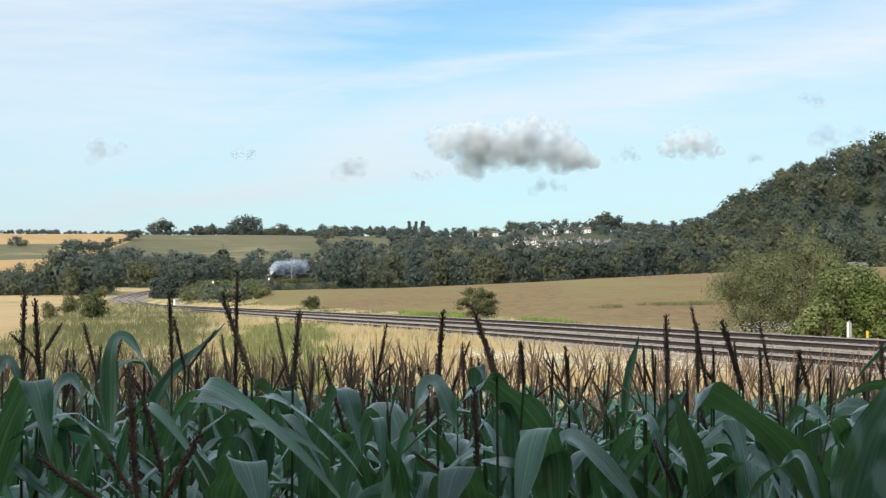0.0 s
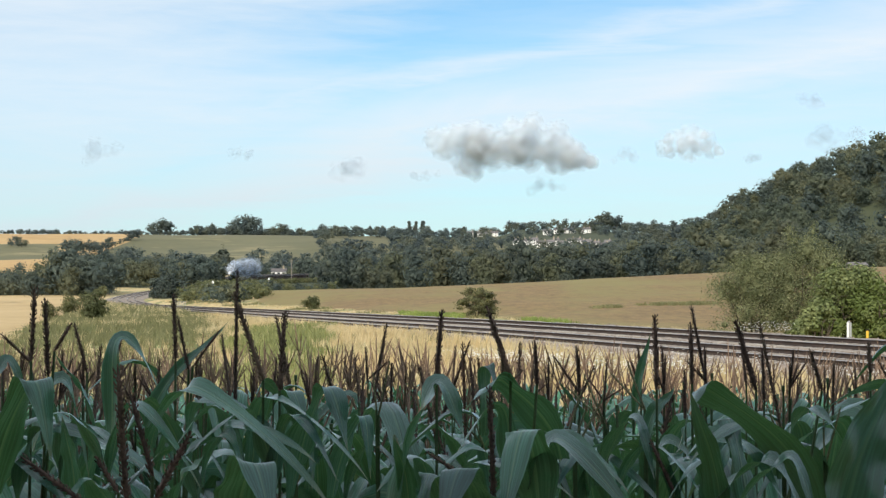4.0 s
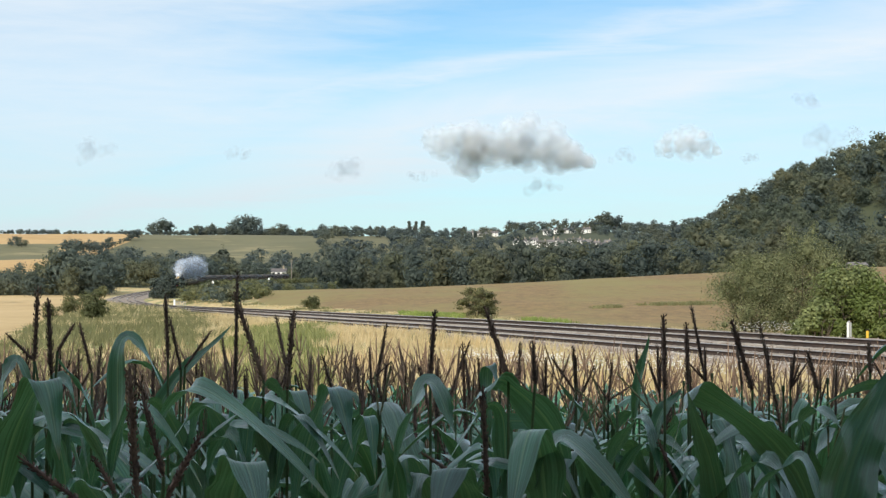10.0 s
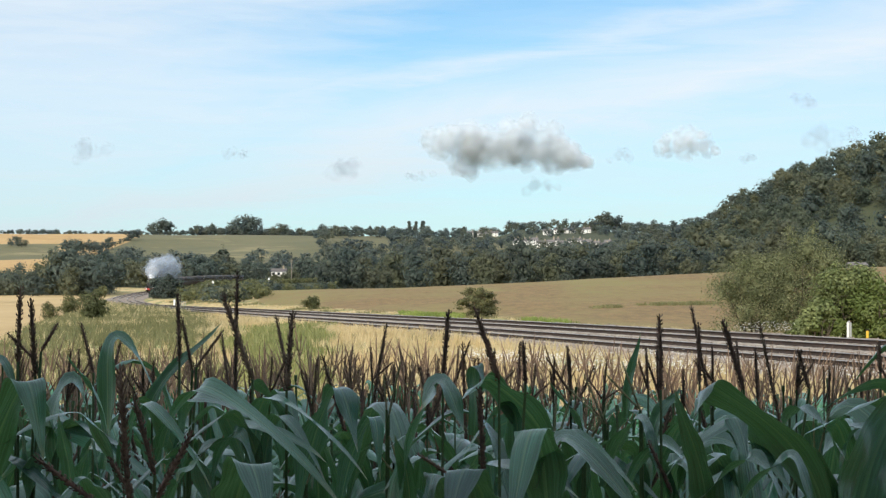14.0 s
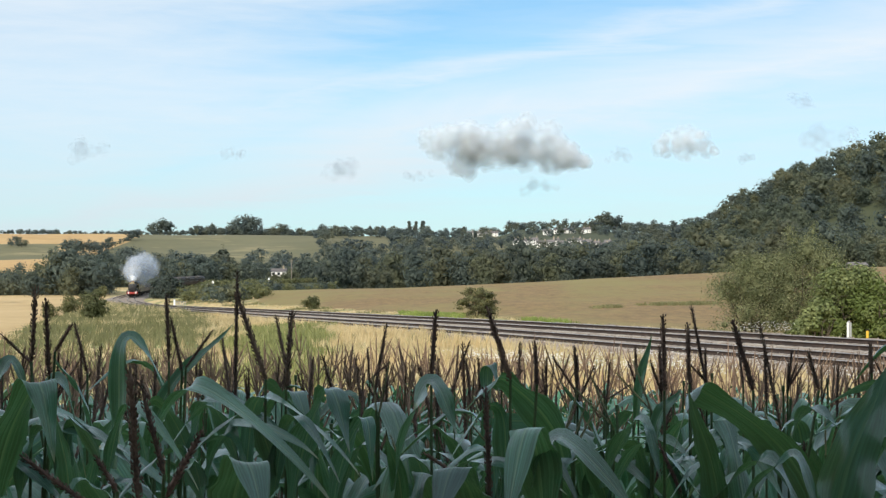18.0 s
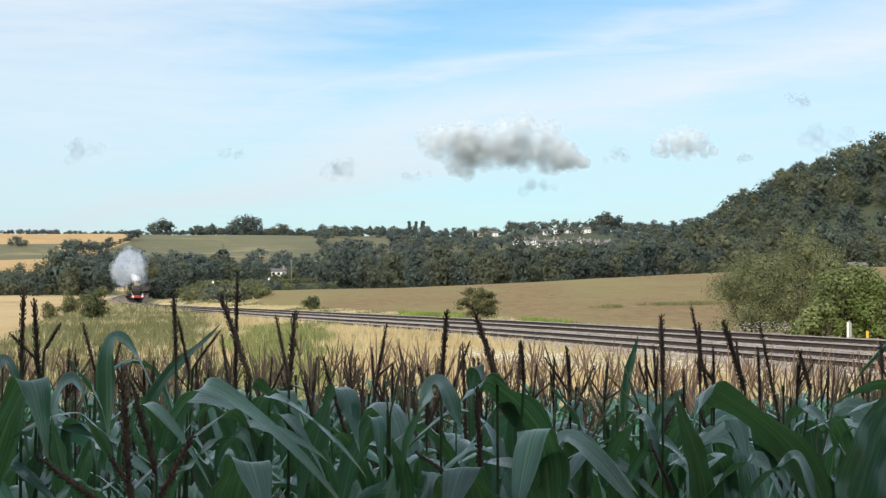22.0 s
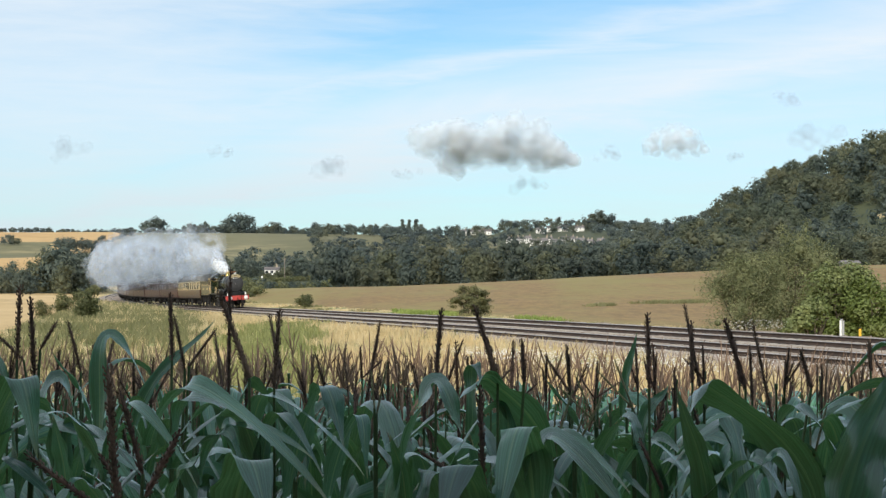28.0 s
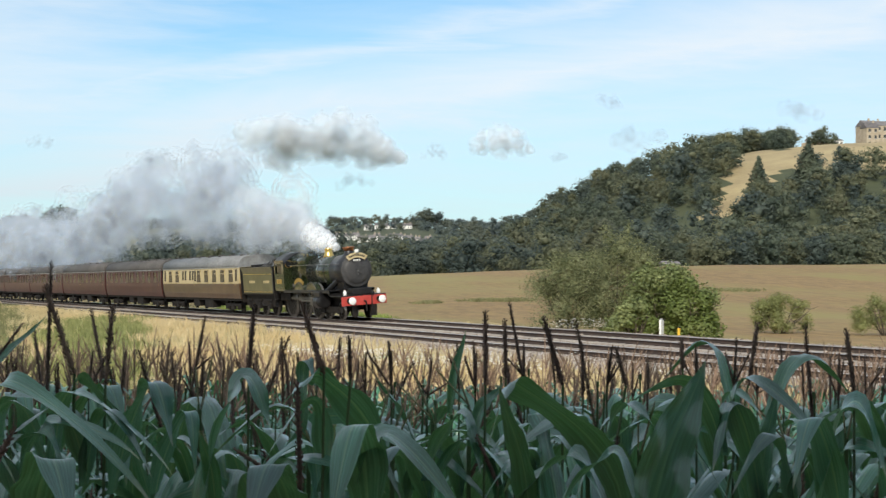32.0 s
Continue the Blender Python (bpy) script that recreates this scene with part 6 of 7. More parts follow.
def coach(lower, upper, roof, label, brake=False):
    thing = empty("coach")
    x0, x1 = -19.95, -0.3
    def band(za, zb, grow=0.0):
        zs = [za] + [p[1] for p in SIDE if za < p[1] < zb] + [zb]
        right = [(side_y(q) + grow, q) for q in zs]
        return right + [(-y, q) for y, q in right[::-1]]
    body = part("lower_body", loft(bm_new(), [[(x, y, q) for y, q in band(1.06, 2.06)] for x in (x0, x1)]), M[lower], thing)
    top = part("upper_body", loft(bm_new(), [[(x, y, q) for y, q in band(2.06, 3.12)] for x in (x0, x1)]), M[upper], thing)
    arc = [radians(-90 + 180 * k / 22) for k in range(23)]
    sec = [(math.copysign(abs(math.sin(a)) ** 0.82, math.sin(a)) * 1.345, 3.10 + 0.76 * abs(math.cos(a)) ** 0.72) for a in arc]
    r = part("roof", loft(bm_new(), [[(x, y, q) for y, q in sec] for x in (x0 - 0.02, x1 + 0.02)], True), M[roof], thing)
    for s in (-1, 1):
        part("gutter", box(bm_new(), x0, x1, s * 1.325 - 0.03, s * 1.325 + 0.03, 3.085, 3.125), M["galvanised"], r, "pale gutter strip")
        if lower == upper:
            continue
        part("waist_lining", box(bm_new(), x0 + 0.1, x1 - 0.1, s * side_y(2.06) - 0.006, s * side_y(2.06) + 0.006, 2.045, 2.075), M["cream"], body, "thin cream lining")
    for k in range(7):
        for y in (-0.45, 0.45):
            bm = bm_new()
            lathe(bm, [(0.10, 0), (0.10, 0.10), (0.15, 0.12), (0.10, 0.18), (0, 0.19)], pose(-2.3 - k * 2.55 + (0.4 if y > 0 else 0), y, 3.76), 10)
            part("roof_vent", bm, M["roof_dark"], r)
    # windows and doors on both sides
    def pane(name, x, w, za, zb, s, parent, frame_part=True):
        y0, y1 = side_y(za), side_y(zb)
        bm = bm_new()
        loft(bm, [[(x + sx * w / 2, s * (y + g), q) for y, q, g in ((y0, za, -0.02), (y1, zb, -0.02), (y1, zb, 0.016), (y0, za, 0.016))] for sx in (-1, 1)])
        ob = part(name, bm, M["glass"], parent)
        return ob
    bays = [-2.1 - 1.95 * k for k in range(9)]
    for s in (-1, 1):
        for k, x in enumerate(bays):
            if brake and k in (5, 6):
                pane("door_window", x - 0.35, 0.42, 2.30, 2.95, s, top)
                pane("door_window", x + 0.35, 0.42, 2.30, 2.95, s, top)
                continue
            w = 0.98
            glass = pane("window", x, w, 2.14, 2.96, s, top)
            bm = bm_new()
            for za, zb, xa, xb in ((2.10, 2.14, -w / 2 - 0.04, w / 2 + 0.04), (2.96, 3.00, -w / 2 - 0.04, w / 2 + 0.04), (2.14, 2.96, -w / 2 - 0.04, -w / 2), (2.14, 2.96, w / 2, w / 2 + 0.04), (2.70, 2.73, -w / 2, w / 2)):
                ym = side_y((za + zb) / 2)
                ya, yb = sorted((s * (ym - 0.01), s * (ym + 0.026)))
                box(bm, x + xa, x + xb, ya, yb, za, zb)
            part("window_frame", bm, M[upper], glass)
        for x in (-0.95, -10.85, -19.3):
            for xa in (-0.36, 0.36):
                bm = loft(bm_new(), [[(x + xa + g, s * (side_y(h) + e), h) for g, e in ((-0.008, -0.02), (0.008, -0.02), (0.008, 0.006), (-0.008, 0.006))] for h in (1.15, 2.06, 3.05)])
                d = part("door_gap", bm, M["paint_black"], body, "dark shut line of a passenger door")
            part("door_handle", box(bm_new(), x - 0.28, x - 0.18, s * 1.385 - 0.02, s * 1.385 + 0.02, 1.93, 1.97), M["brass"], d, "brass door handle")
            pane("door_window", x, 0.46, 2.22, 2.98, s, top)
    for x, s in ((x1, 1), (x0, -1)):
        bm = bm_new()
        box(bm, min(x, x + s * 0.32), max(x, x + s * 0.32), -0.52, 0.52, 1.10, 3.20, 0.05)
        part("gangway", bm, M["paint_black"], thing, "black gangway bellows")
        part("end_panel", box(bm_new(), min(x, x + s * 0.012), max(x, x + s * 0.012), -1.27, 1.27, 1.10, 3.08), M["paint_black"], thing)
        buffer_pair(thing, x - s * 0.10, s, "frame_grime")
    bm = bm_new()
    box(bm, x0 + 0.1, x1 - 0.1, -1.22, 1.22, 0.90, 1.06)
    for y in (-0.55, 0.55):
        box(bm, -14.5, -5.7, y - 0.05, y + 0.05, 0.62, 0.92)
    box(bm, -9.3, -7.3, -1.2, -0.65, 0.38, 0.92, 0.03)
    box(bm, -13.0, -11.3, 0.65, 1.2, 0.40, 0.92, 0.03)
    box(bm, -12.4, -10.9, -1.15, -0.7, 0.45, 0.92, 0.03)
    box(bm, -8.4, -7.0, 0.7, 1.15, 0.42, 0.92, 0.03)
    rod(bm, (-10.2, 0.2, 0.6), (-9.0, 0.2, 0.6), 0.22, None, 12)
    part("underframe", bm, M["frame_grime"], thing)
    for xc in (-3.05, -17.2):
        bm = bm_new()
        for y in (-1.02, 1.02):
            box(bm, xc - 1.75, xc + 1.75, y - 0.05, y + 0.05, 0.52, 0.70, 0.02)
            box(bm, xc - 0.35, xc + 0.35, y - 0.10, y + 0.10, 0.30, 0.60, 0.03)
            for xa in (-1.3, 1.3):
                box(bm, xc + xa - 0.16, xc + xa + 0.16, y - 0.10, y + 0.10, 0.32, 0.62, 0.03)
                for q in (-0.3, 0.3):
                    rod(bm, (xc + xa + q, y, 0.34), (xc + xa + q, y, 0.58), 0.07, None, 8)
        box(bm, xc - 0.25, xc + 0.25, -1.0, 1.0, 0.50, 0.80)
        bogie = part("bogie", bm, M["frame_grime"], thing)
        for xa in (-1.3, 1.3):
            for y in (-0.75, 0.75):
                ob = add("wheel", DISC, M["frame_grime"], bogie)
                ob.matrix_basis = pose(xc + xa, y, 0.46)
    return tagged(thing, label, "railway coach", "coaches of the train")


train = [(locomotive(), 0.0, 3.0, 9.5), (tender(), 12.05, 1.3, 5.4)]
train[1][0].scale = (0.89, 1, 1)
first = coach("chocolate", "cream", "roof_grey", "chocolate and cream passenger coach with a pale grey roof", True)
second = coach("maroon", "maroon", "roof_dark", "dark maroon passenger coach with a sooty roof")
train += [(first, 18.5, 3.35, 16.9), (second, 38.8, 3.35, 16.9)]
for k in range(2, 9):
    train.append((copy_thing(second, Matrix()), 18.5 + 20.3 * k, 3.35, 16.9))


# ---- steam, smoke and clouds ----
def puff_mesh(rng, shells=(1.0, 0.82, 0.62), rough=0.30, sub=3):
    """A lump of vapour: nested torn skins."""
    bm = bm_new()
    seed = Vector(rng.uniform(-50, 50, 3))
    for s in shells:
        made = bmesh.ops.create_icosphere(bm, subdivisions=sub, radius=1.0)
        for v in made["verts"]:
            n = v.co.normalized()
            v.co = n * s * (1 + rough * noise.noise(n * 1.4 + seed) + rough * 0.7 * noise.noise(n * 3.1 + seed * 2))
    for f in bm.faces:
        f.smooth = True
    me = bpy.data.meshes.new("puff")
    bm.to_mesh(me)
    bm.free()
    return me


puffs = []


def plume():
    rng = np.random.default_rng(808)
    thing = empty("steam_plume")
    white = [puff_mesh(rng) for _ in range(4)]
    grey = [puff_mesh(rng) for _ in range(6)]
    for me in white:
        me.materials.append(M["vapour"])
    for me in grey:
        me.materials.append(M["smoke"])
    pale = [puff_mesh(rng) for _ in range(4)]
    for me in pale:
        me.materials.append(M["thin_steam"])
    lag = 0.0
    k = 0
    while lag < 150:
        r = 0.28 + 2.0 * (1 - math.exp(-lag / 13)) * rng.uniform(0.6, 1.25)
        dense, near = lag < 3.5, lag < 16 and k % 3 != 2
        ob = add("puff", (white if dense else pale if near else grey)[k % 4], None, thing, "dense white steam" if dense else "pale thinning steam" if near else "thin grey-blue smoke")
        stretch = (1.25 * r, 1.05 * r, r)
        ob.scale = stretch
        side = rng.normal(0, 0.35) * min(1, lag / 20) * 1.6
        up = 4.05 + 2.7 * (1 - math.exp(-lag / 13)) + rng.normal(0, 1.15) * min(1, lag / 15)
        puffs.append((ob, lag + 5.5, side, up, rng.uniform(0, 360), rng.uniform(-6, 6), rng.uniform(-4, 4)))
        lag += 0.32 + r * rng.uniform(0.30, 0.50) + (2.2 if k % 11 == 9 and lag > 25 else 0)
        k += 1
    return tagged(thing, "plume of white steam and grey smoke trailing over the train", "steam")


steam = plume()
clouds = []


def cloud(p, row, y, lumps, label, drift, material, seed):
    """A cloud of lumps (across, up, radius), hung far behind the hills."""
    rng = np.random.default_rng(seed)
    x, z = at_bearing(p, y), 2.3 + (512 - row) / 2700 * y
    thing = empty("cloud", pose(x, y, z))
    shapes = [puff_mesh(rng, (1.0, 0.86, 0.7), 0.34 if material == "cloud" else 0.25, 3 if material == "cloud" else 2) for _ in range(3)]
    for me in shapes:
        me.materials.append(M[material])
    for k, (a, b, r) in enumerate(lumps):
        ob = add("lump", shapes[k % 3], None, thing)
        u = y / 2700
        ob.matrix_basis = pose(a * u, rng.uniform(-25, 25) - b * 0.9 * u - a * 0.25 * u, b * u, rng.uniform(0, 360), rng.uniform(0, 360), rng.uniform(0, 360))
        ob.scale = (r * u * 1.1, r * u * 1.1, r * u)
    tagged(thing, label, "cloud", "drifting clouds")
    clouds.append((thing, pose(x, y, z), drift * y / 2700))


def sky_clouds():
    rng = np.random.default_rng(99)
    main = []
    for k in range(64):
        a = float(rng.uniform(-138, 150))
        roof = float(np.interp(a, (-140, -110, -50, -15, 5, 40, 80, 110, 130, 155), (34, 44, 46, 44, 66, 60, 50, 14, -6, -22)))
        floor = float(np.interp(a, (-140, -110, -80, 50, 100, 155), (4, -12, -44, -48, -40, -34)))
        v = float(rng.uniform(0, 1)) ** 0.8
        r = min(float(rng.uniform(13, 24)) * (1.0 if v > 0.7 else 1.25), (roof - floor) * 0.5)
        main.append((a, floor + r * 0.6 + (roof - floor - r * 1.5) * v, r))
    cloud(905, 262, 3500, main, "bright cumulus cloud with a grey flat base", -0.80, "cloud", 1)
    small = [(-40, -2, 16), (-20, 8, 20), (0, 14, 20), (20, 4, 22), (42, -6, 15), (-5, -8, 20), (54, -10, 9)] + [(float(rng.uniform(-50, 50)), float(rng.uniform(-14, 20)), float(rng.uniform(6, 11))) for _ in range(12)]
    cloud(1222, 256, 3550, small, "small white cumulus cloud", -0.55, "cloud", 2)
    for p, row, w, h, drift, seed in ((168, 268, 36, 14, -1.7, 3), (625, 298, 34, 16, -0.9, 4), (748, 311, 22, 7, -0.8, 5), (1110, 276, 32, 9, -0.8, 6), (1437, 178, 30, 9, -1.2, 7), (1330, 282, 16, 7, -0.8, 8), (965, 330, 40, 10, -0.8, 9), (1478, 245, 60, 18, -0.8, 10), (1790, 186, 52, 14, -1.0, 11), (435, 272, 22, 8, -1.0, 12)):
        r2 = np.random.default_rng(seed + 60)
        lumps = [(float(r2.normal(0, w * 0.5)), float(r2.normal(0, h * 0.45)), float(r2.uniform(0.7, 1.2) * h)) for _ in range(9)]
        cloud(p, row, 3600, lumps, "thin torn scrap of grey cloud", drift, "cloud_thin", seed)


sky_clouds()


# ---- the maize field ----
def leaf_mesh(rng, length, width, rise, droop, twist, segs=14, across=(-1, -0.5, 0, 0.5, 1)):
    """One arching maize blade with a folded midrib and wavy edges; it starts at the origin and goes along +x."""
    pts, p, ang = [], Vector((0, 0, 0)), rise
    fold = rng.uniform(0.38, 0.75)
    for k in range(segs + 1):
        t = k / segs
        pts.append((p.copy(), ang, t))
        bend = min(1.0, max(0.0, (t - fold + 0.17) / 0.34))
        ang = rise - droop * (0.76 * bend * bend * (3 - 2 * bend) + 0.24 * t)
        p = p + Vector((math.cos(ang), 0, math.sin(ang))) * (length / segs)
    V, UV = [], []
    ph = rng.uniform(0, 6)
    for p, ang, t in pts:
        w = width * min(1.0, 0.55 + t * 3.0) * max(0.02, (1 - t ** 2.6)) * 0.5
        up = Vector((-math.sin(ang), 0, math.cos(ang)))
        roll = twist * t
        bow = min(1.0, max(0.0, (t - fold + 0.25) / 0.4))
        side = Vector((0, 1, 0)) * math.cos(roll) + up * math.sin(roll)
        lift = up * math.cos(roll) - Vector((0, 1, 0)) * math.sin(roll)
        for u in across:
            curl = (0.50 - 0.95 * bow) * u * u * w + 0.26 * w * u * u * math.sin(t * 15 + ph + u * 2)
            V.append(p + side * u * w + lift * curl)
            UV.append((0.5 + u * 0.5, t))
    c = len(across)
    F = [(k * c + j, k * c + j + 1, (k + 1) * c + j + 1, (k + 1) * c + j) for k in range(segs) for j in range(c - 1)]
    return np.array(V), np.array(F), np.array(UV)


def uv_mesh(name, V, F, UV):
    me = quick_mesh(name, V, F, True)
    layer = me.uv_layers.new(name="UVMap")
    layer.data.foreach_set("uv", np.asarray(UV, np.float32)[np.asarray(F).ravel()].ravel())
    return me


def spike(rng, a, b, r, n):
    """A tassel branch: spikelets in ranks along a thin axis from a to b."""
    a, b = np.array(a), np.array(b)
    axis = (b - a) / np.linalg.norm(b - a)
    s1 = np.cross(axis, [0.3, 0.7, 0.2])
    s1 /= np.linalg.norm(s1)
    s2 = np.cross(axis, s1)
    V, F = [], []
    for k in range(n):
        t = (k + 0.5) / n
        ang = k * 2.4 + rng.uniform(-0.8, 0.8)
        out = s1 * math.cos(ang) + s2 * math.sin(ang)
        c = a + (b - a) * t + out * r * 0.9
        long = (axis * 0.9 + out * 0.45) * r * 1.25
        wide = np.cross(axis, out) * r * 0.42
        q = len(V)
        V += [c - long * 0.6, c + wide, c + long, c - wide, c + out * r * 0.7]
        F += [(q, q + 1, q + 4), (q + 1, q + 2, q + 4), (q + 2, q + 3, q + 4), (q + 3, q, q + 4)]
    q = len(V)
    for t, w in ((0.0, 0.5), (0.12, 1.0), (0.8, 0.95), (1.02, 0.25)):
        V += [a + (b - a) * t + (s1 * math.cos(g) + s2 * math.sin(g)) * r * w for g in (0.0, 1.57, 3.14, 4.71)]
    for j in range(3):
        for g in range(4):
            c0, c1 = q + j * 4 + g, q + j * 4 + (g + 1) % 4
            F += [(c0, c1, c1 + 4), (c0, c1 + 4, c0 + 4)]
    return np.array(V), np.array(F)


def tassel_mesh(rng, n=26, branches=9, r=0.0065, tight=1.0):
    Vs, Fs, off = [], [], 0
    L = rng.uniform(0.26, 0.34)
    lean = rng.normal(0, 0.035, 2)
    todo = [((0, 0, -0.10), (lean[0] * 2, lean[1] * 2, L), r * 1.25, int(n * 1.5))]
    for k in range(branches):
        z = rng.uniform(0.0, 0.09)
        a = rng.uniform(0, 6.28)
        l, up = rng.uniform(0.14, 0.24), min(1.42, rng.uniform(0.75, 1.3) * tight)
        todo.append(((0, 0, z), (math.cos(a) * math.cos(up) * l, math.sin(a) * math.cos(up) * l, z + math.sin(up) * l), r * 0.85, n))
    for a, b, rr, m in todo:
        V, F = spike(rng, a, b, rr, m)
        Vs.append(V), Fs.append(F + off)
        off += len(V)
    return np.concatenate(Vs), np.concatenate(Fs)


maize_rng = np.random.default_rng(404)
LEAVES = [leaf_mesh(maize_rng, maize_rng.uniform(0.62, 0.92), maize_rng.uniform(0.080, 0.118), maize_rng.uniform(1.05, 1.48), maize_rng.uniform(1.5, 3.0), maize_rng.normal(0, 0.8), 18) for _ in range(18)]
FAR_LEAVES = [leaf_mesh(maize_rng, maize_rng.uniform(0.72, 1.0), maize_rng.uniform(0.09, 0.125), maize_rng.uniform(1.05, 1.45), maize_rng.uniform(1.3, 3.0), maize_rng.normal(0, 0.7), 8, (-1, 0, 1)) for _ in range(14)]
LEAF_ME = [uv_mesh("leaf", *l) for l in LEAVES]
TASSELS = [tassel_mesh(maize_rng, 92, (0, 0, 0, 1, 2, 0, 1)[_], 0.0050, 1.2) for _ in range(7)]
TASSEL_ME = [quick_mesh("tassel", *t) for t in TASSELS]
FAR_TASSELS = [tassel_mesh(maize_rng, 7, (4, 6, 5, 7, 5, 6)[_], 0.0044, 1.12) for _ in range(6)]


def plant_layout(rng, h, top=0.86):
    """Where each leaf of a plant sits: the mesh, and its place and turn on the stalk."""
    plane = rng.uniform(0, math.pi)
    out = []
    n = 9
    for k in range(n):
        z = h * (0.30 + (top - 0.30) * k / (n - 1))
        a = plane + (k % 2) * math.pi + rng.normal(0, 0.35)
        scale = (0.72, 1.0, 1.05, 1.05, 1.0, 1.0, 0.95, 0.82, 0.66)[k] * rng.uniform(0.9, 1.1)
        out.append((int(rng.integers(len(LEAVES))), z, a, scale))
    return out


def stalk_mesh(h):
    bm = bm_new()
    nodes = 7
    for k in range(nodes):
        z0, z1 = h * k / nodes, h * (k + 1) / nodes
        rod(bm, (0, 0, z0), (0, 0, z1), 0.0125 * (1 - k * 0.09), 0.0118 * (1 - (k + 1) * 0.09), 6)
        rod(bm, (0, 0, z1 - 0.012), (0, 0, z1 + 0.008), 0.0145 * (1 - k * 0.09), None, 5)
    me = bpy.data.meshes.new("stalk")
    bm.to_mesh(me)
    bm.free()
    return me


swaying = []


def maize_plants():
    rng = np.random.default_rng(515)
    protos = []
    for k in range(18):
        h = (1.70 if k < 9 else 1.60) + 0.02 * (k % 9 - 4)
        plant = empty("maize_plant", pose(0, -40 - k, -30))
        add("stalk", stalk_mesh(h), M["stalk"], plant)
        for j, z, a, sc in plant_layout(rng, h, 0.84 if k < 9 else 0.97):
            ob = add("leaf", LEAF_ME[j], M["maize_leaf"], plant)
            ob.matrix_basis = Matrix.Translation((0, 0, z)) @ pose(0, 0, 0, 0, 0, math.degrees(a)) @ Matrix.Scale(sc, 4)
        ob = add("tassel", TASSEL_ME[k % 7], M["tassel"], plant)
        ob.matrix_basis = pose(0, 0, h + (-0.06 if k < 9 else -0.08), rng.normal(0, 5), rng.normal(0, 5), rng.uniform(0, 360))
        tagged(plant, "tall green maize plant with arching leaves and a brown tassel", "maize", "rows of maize")
        protos.append(plant)
    # rows run across the view
    spots = []
    y = 3.45
    while y < 12.6:
        lo, hi = -0.36 * y - 0.5, 0.46 * y + 0.7
        x = lo + rng.uniform(0, 0.15)
        while x < hi:
            spots.append((x + rng.normal(0, 0.03), y + rng.normal(0, 0.06)))
            x += rng.uniform(0.17, 0.27) * (1.5 if y < 4 else 1)
        y += 0.68
    for y in (2.75, 3.1):
        spots += [(x + rng.normal(0, 0.05), y + rng.normal(0, 0.08)) for x in np.arange(-0.34 * y, 0.50 * y, 0.24)]
    near = [s for s in spots if s[1] < 7.4]
    far = [s for s in spots if s[1] >= 7.4]
    edge_rng = np.random.default_rng(717)
    for y in (12.9, 13.5, 14.1):
        far += [(x + edge_rng.normal(0, 0.05), y + edge_rng.normal(0, 0.06)) for x in np.arange(-0.36 * y - 0.5, 0.46 * y + 0.7, 0.2)]
    made = []
    for n, (x, y) in enumerate(near):
        p = protos[n % 9 + (9 if y < 4.6 else 0)]
        tall = (0.98 if y < 3.3 else 1.07 if y < 4.6 else 1.08) + rng.normal(0, 0.035)
        m = pose(x, y, float(height(x, y)) - 0.02, rng.normal(0, 2.2), rng.normal(0, 2.2), rng.uniform(0, 360))
        ob = copy_thing(p, m)
        ob.scale = (1, 1, tall)
        if y < 3.3 or rng.random() < (0.86 if y < 4.6 else 0.60):
            for child in [c for c in ob.children if c.name.startswith("tassel")]:
                bpy.data.objects.remove(child)
        made.append(ob)
    # the patterns themselves stand among the near rows
    for n, p in enumerate(protos):
        x, y = -1.2 + n * 0.17, (3.5, 3.9, 4.4)[n % 3] if n > 8 else 5.2 + 0.25 * (n % 3)
        p.matrix_basis = pose(x, y, float(height(x, y)) - 0.02, rng.normal(0, 2), rng.normal(0, 2), rng.uniform(0, 360))
    Vs, Fs, UVs, off = [], [], [], 0
    Vt, Ft, offt = [], [], 0
    for x, y in far:
        h = 1.66 + rng.normal(0, 0.06) - 0.05 * float(smooth(-1, 3, x))
        g = float(height(x, y))
        for j, z, a, sc in plant_layout(rng, h, 0.67):
            V, F, UV = FAR_LEAVES[j % 14]
            ca, sa = math.cos(a), math.sin(a)
            Vs.append(np.stack([x + (V[:, 0] * ca - V[:, 1] * sa) * sc, y + (V[:, 0] * sa + V[:, 1] * ca) * sc, V[:, 2] * sc + z + g], 1))
            Fs.append(F + off), UVs.append(UV)
            off += len(V)
        if rng.random() < 0.05:
            continue
        V, F = FAR_TASSELS[rng.integers(6)]
        a, lx, ly = rng.uniform(0, 6.28), rng.normal(0, 0.22), rng.normal(0, 0.2)
        ca, sa = math.cos(a), math.sin(a)
        Vt.append(np.stack([x + V[:, 0] * ca - V[:, 1] * sa + V[:, 2] * lx, y + V[:, 0] * sa + V[:, 1] * ca + V[:, 2] * ly, V[:, 2] * 1.1 + h + g - 0.09], 1))
        Ft.append(F + offt)
        offt += len(V)
    tagged(add("maize_rows", uv_mesh("maize_rows", np.concatenate(Vs), np.concatenate(Fs), np.concatenate(UVs)), M["maize_leaf"]), "rows of dark green maize leaves towards the field edge", "maize", kind="stuff")
    tagged(add("maize_tassels", quick_mesh("maize_tassels", np.concatenate(Vt), np.concatenate(Ft)), M["tassel_far"]), "dry brown tassels above the far maize rows", "maize", kind="stuff")
    return made


maize_plants()


def seen_at(p, row, y):
    """The place on a bearing and a height of view of the opening picture, at depth y."""
    return Vector((at_bearing(p, y), y, 2.3 - (row - 512) * y / 2700))


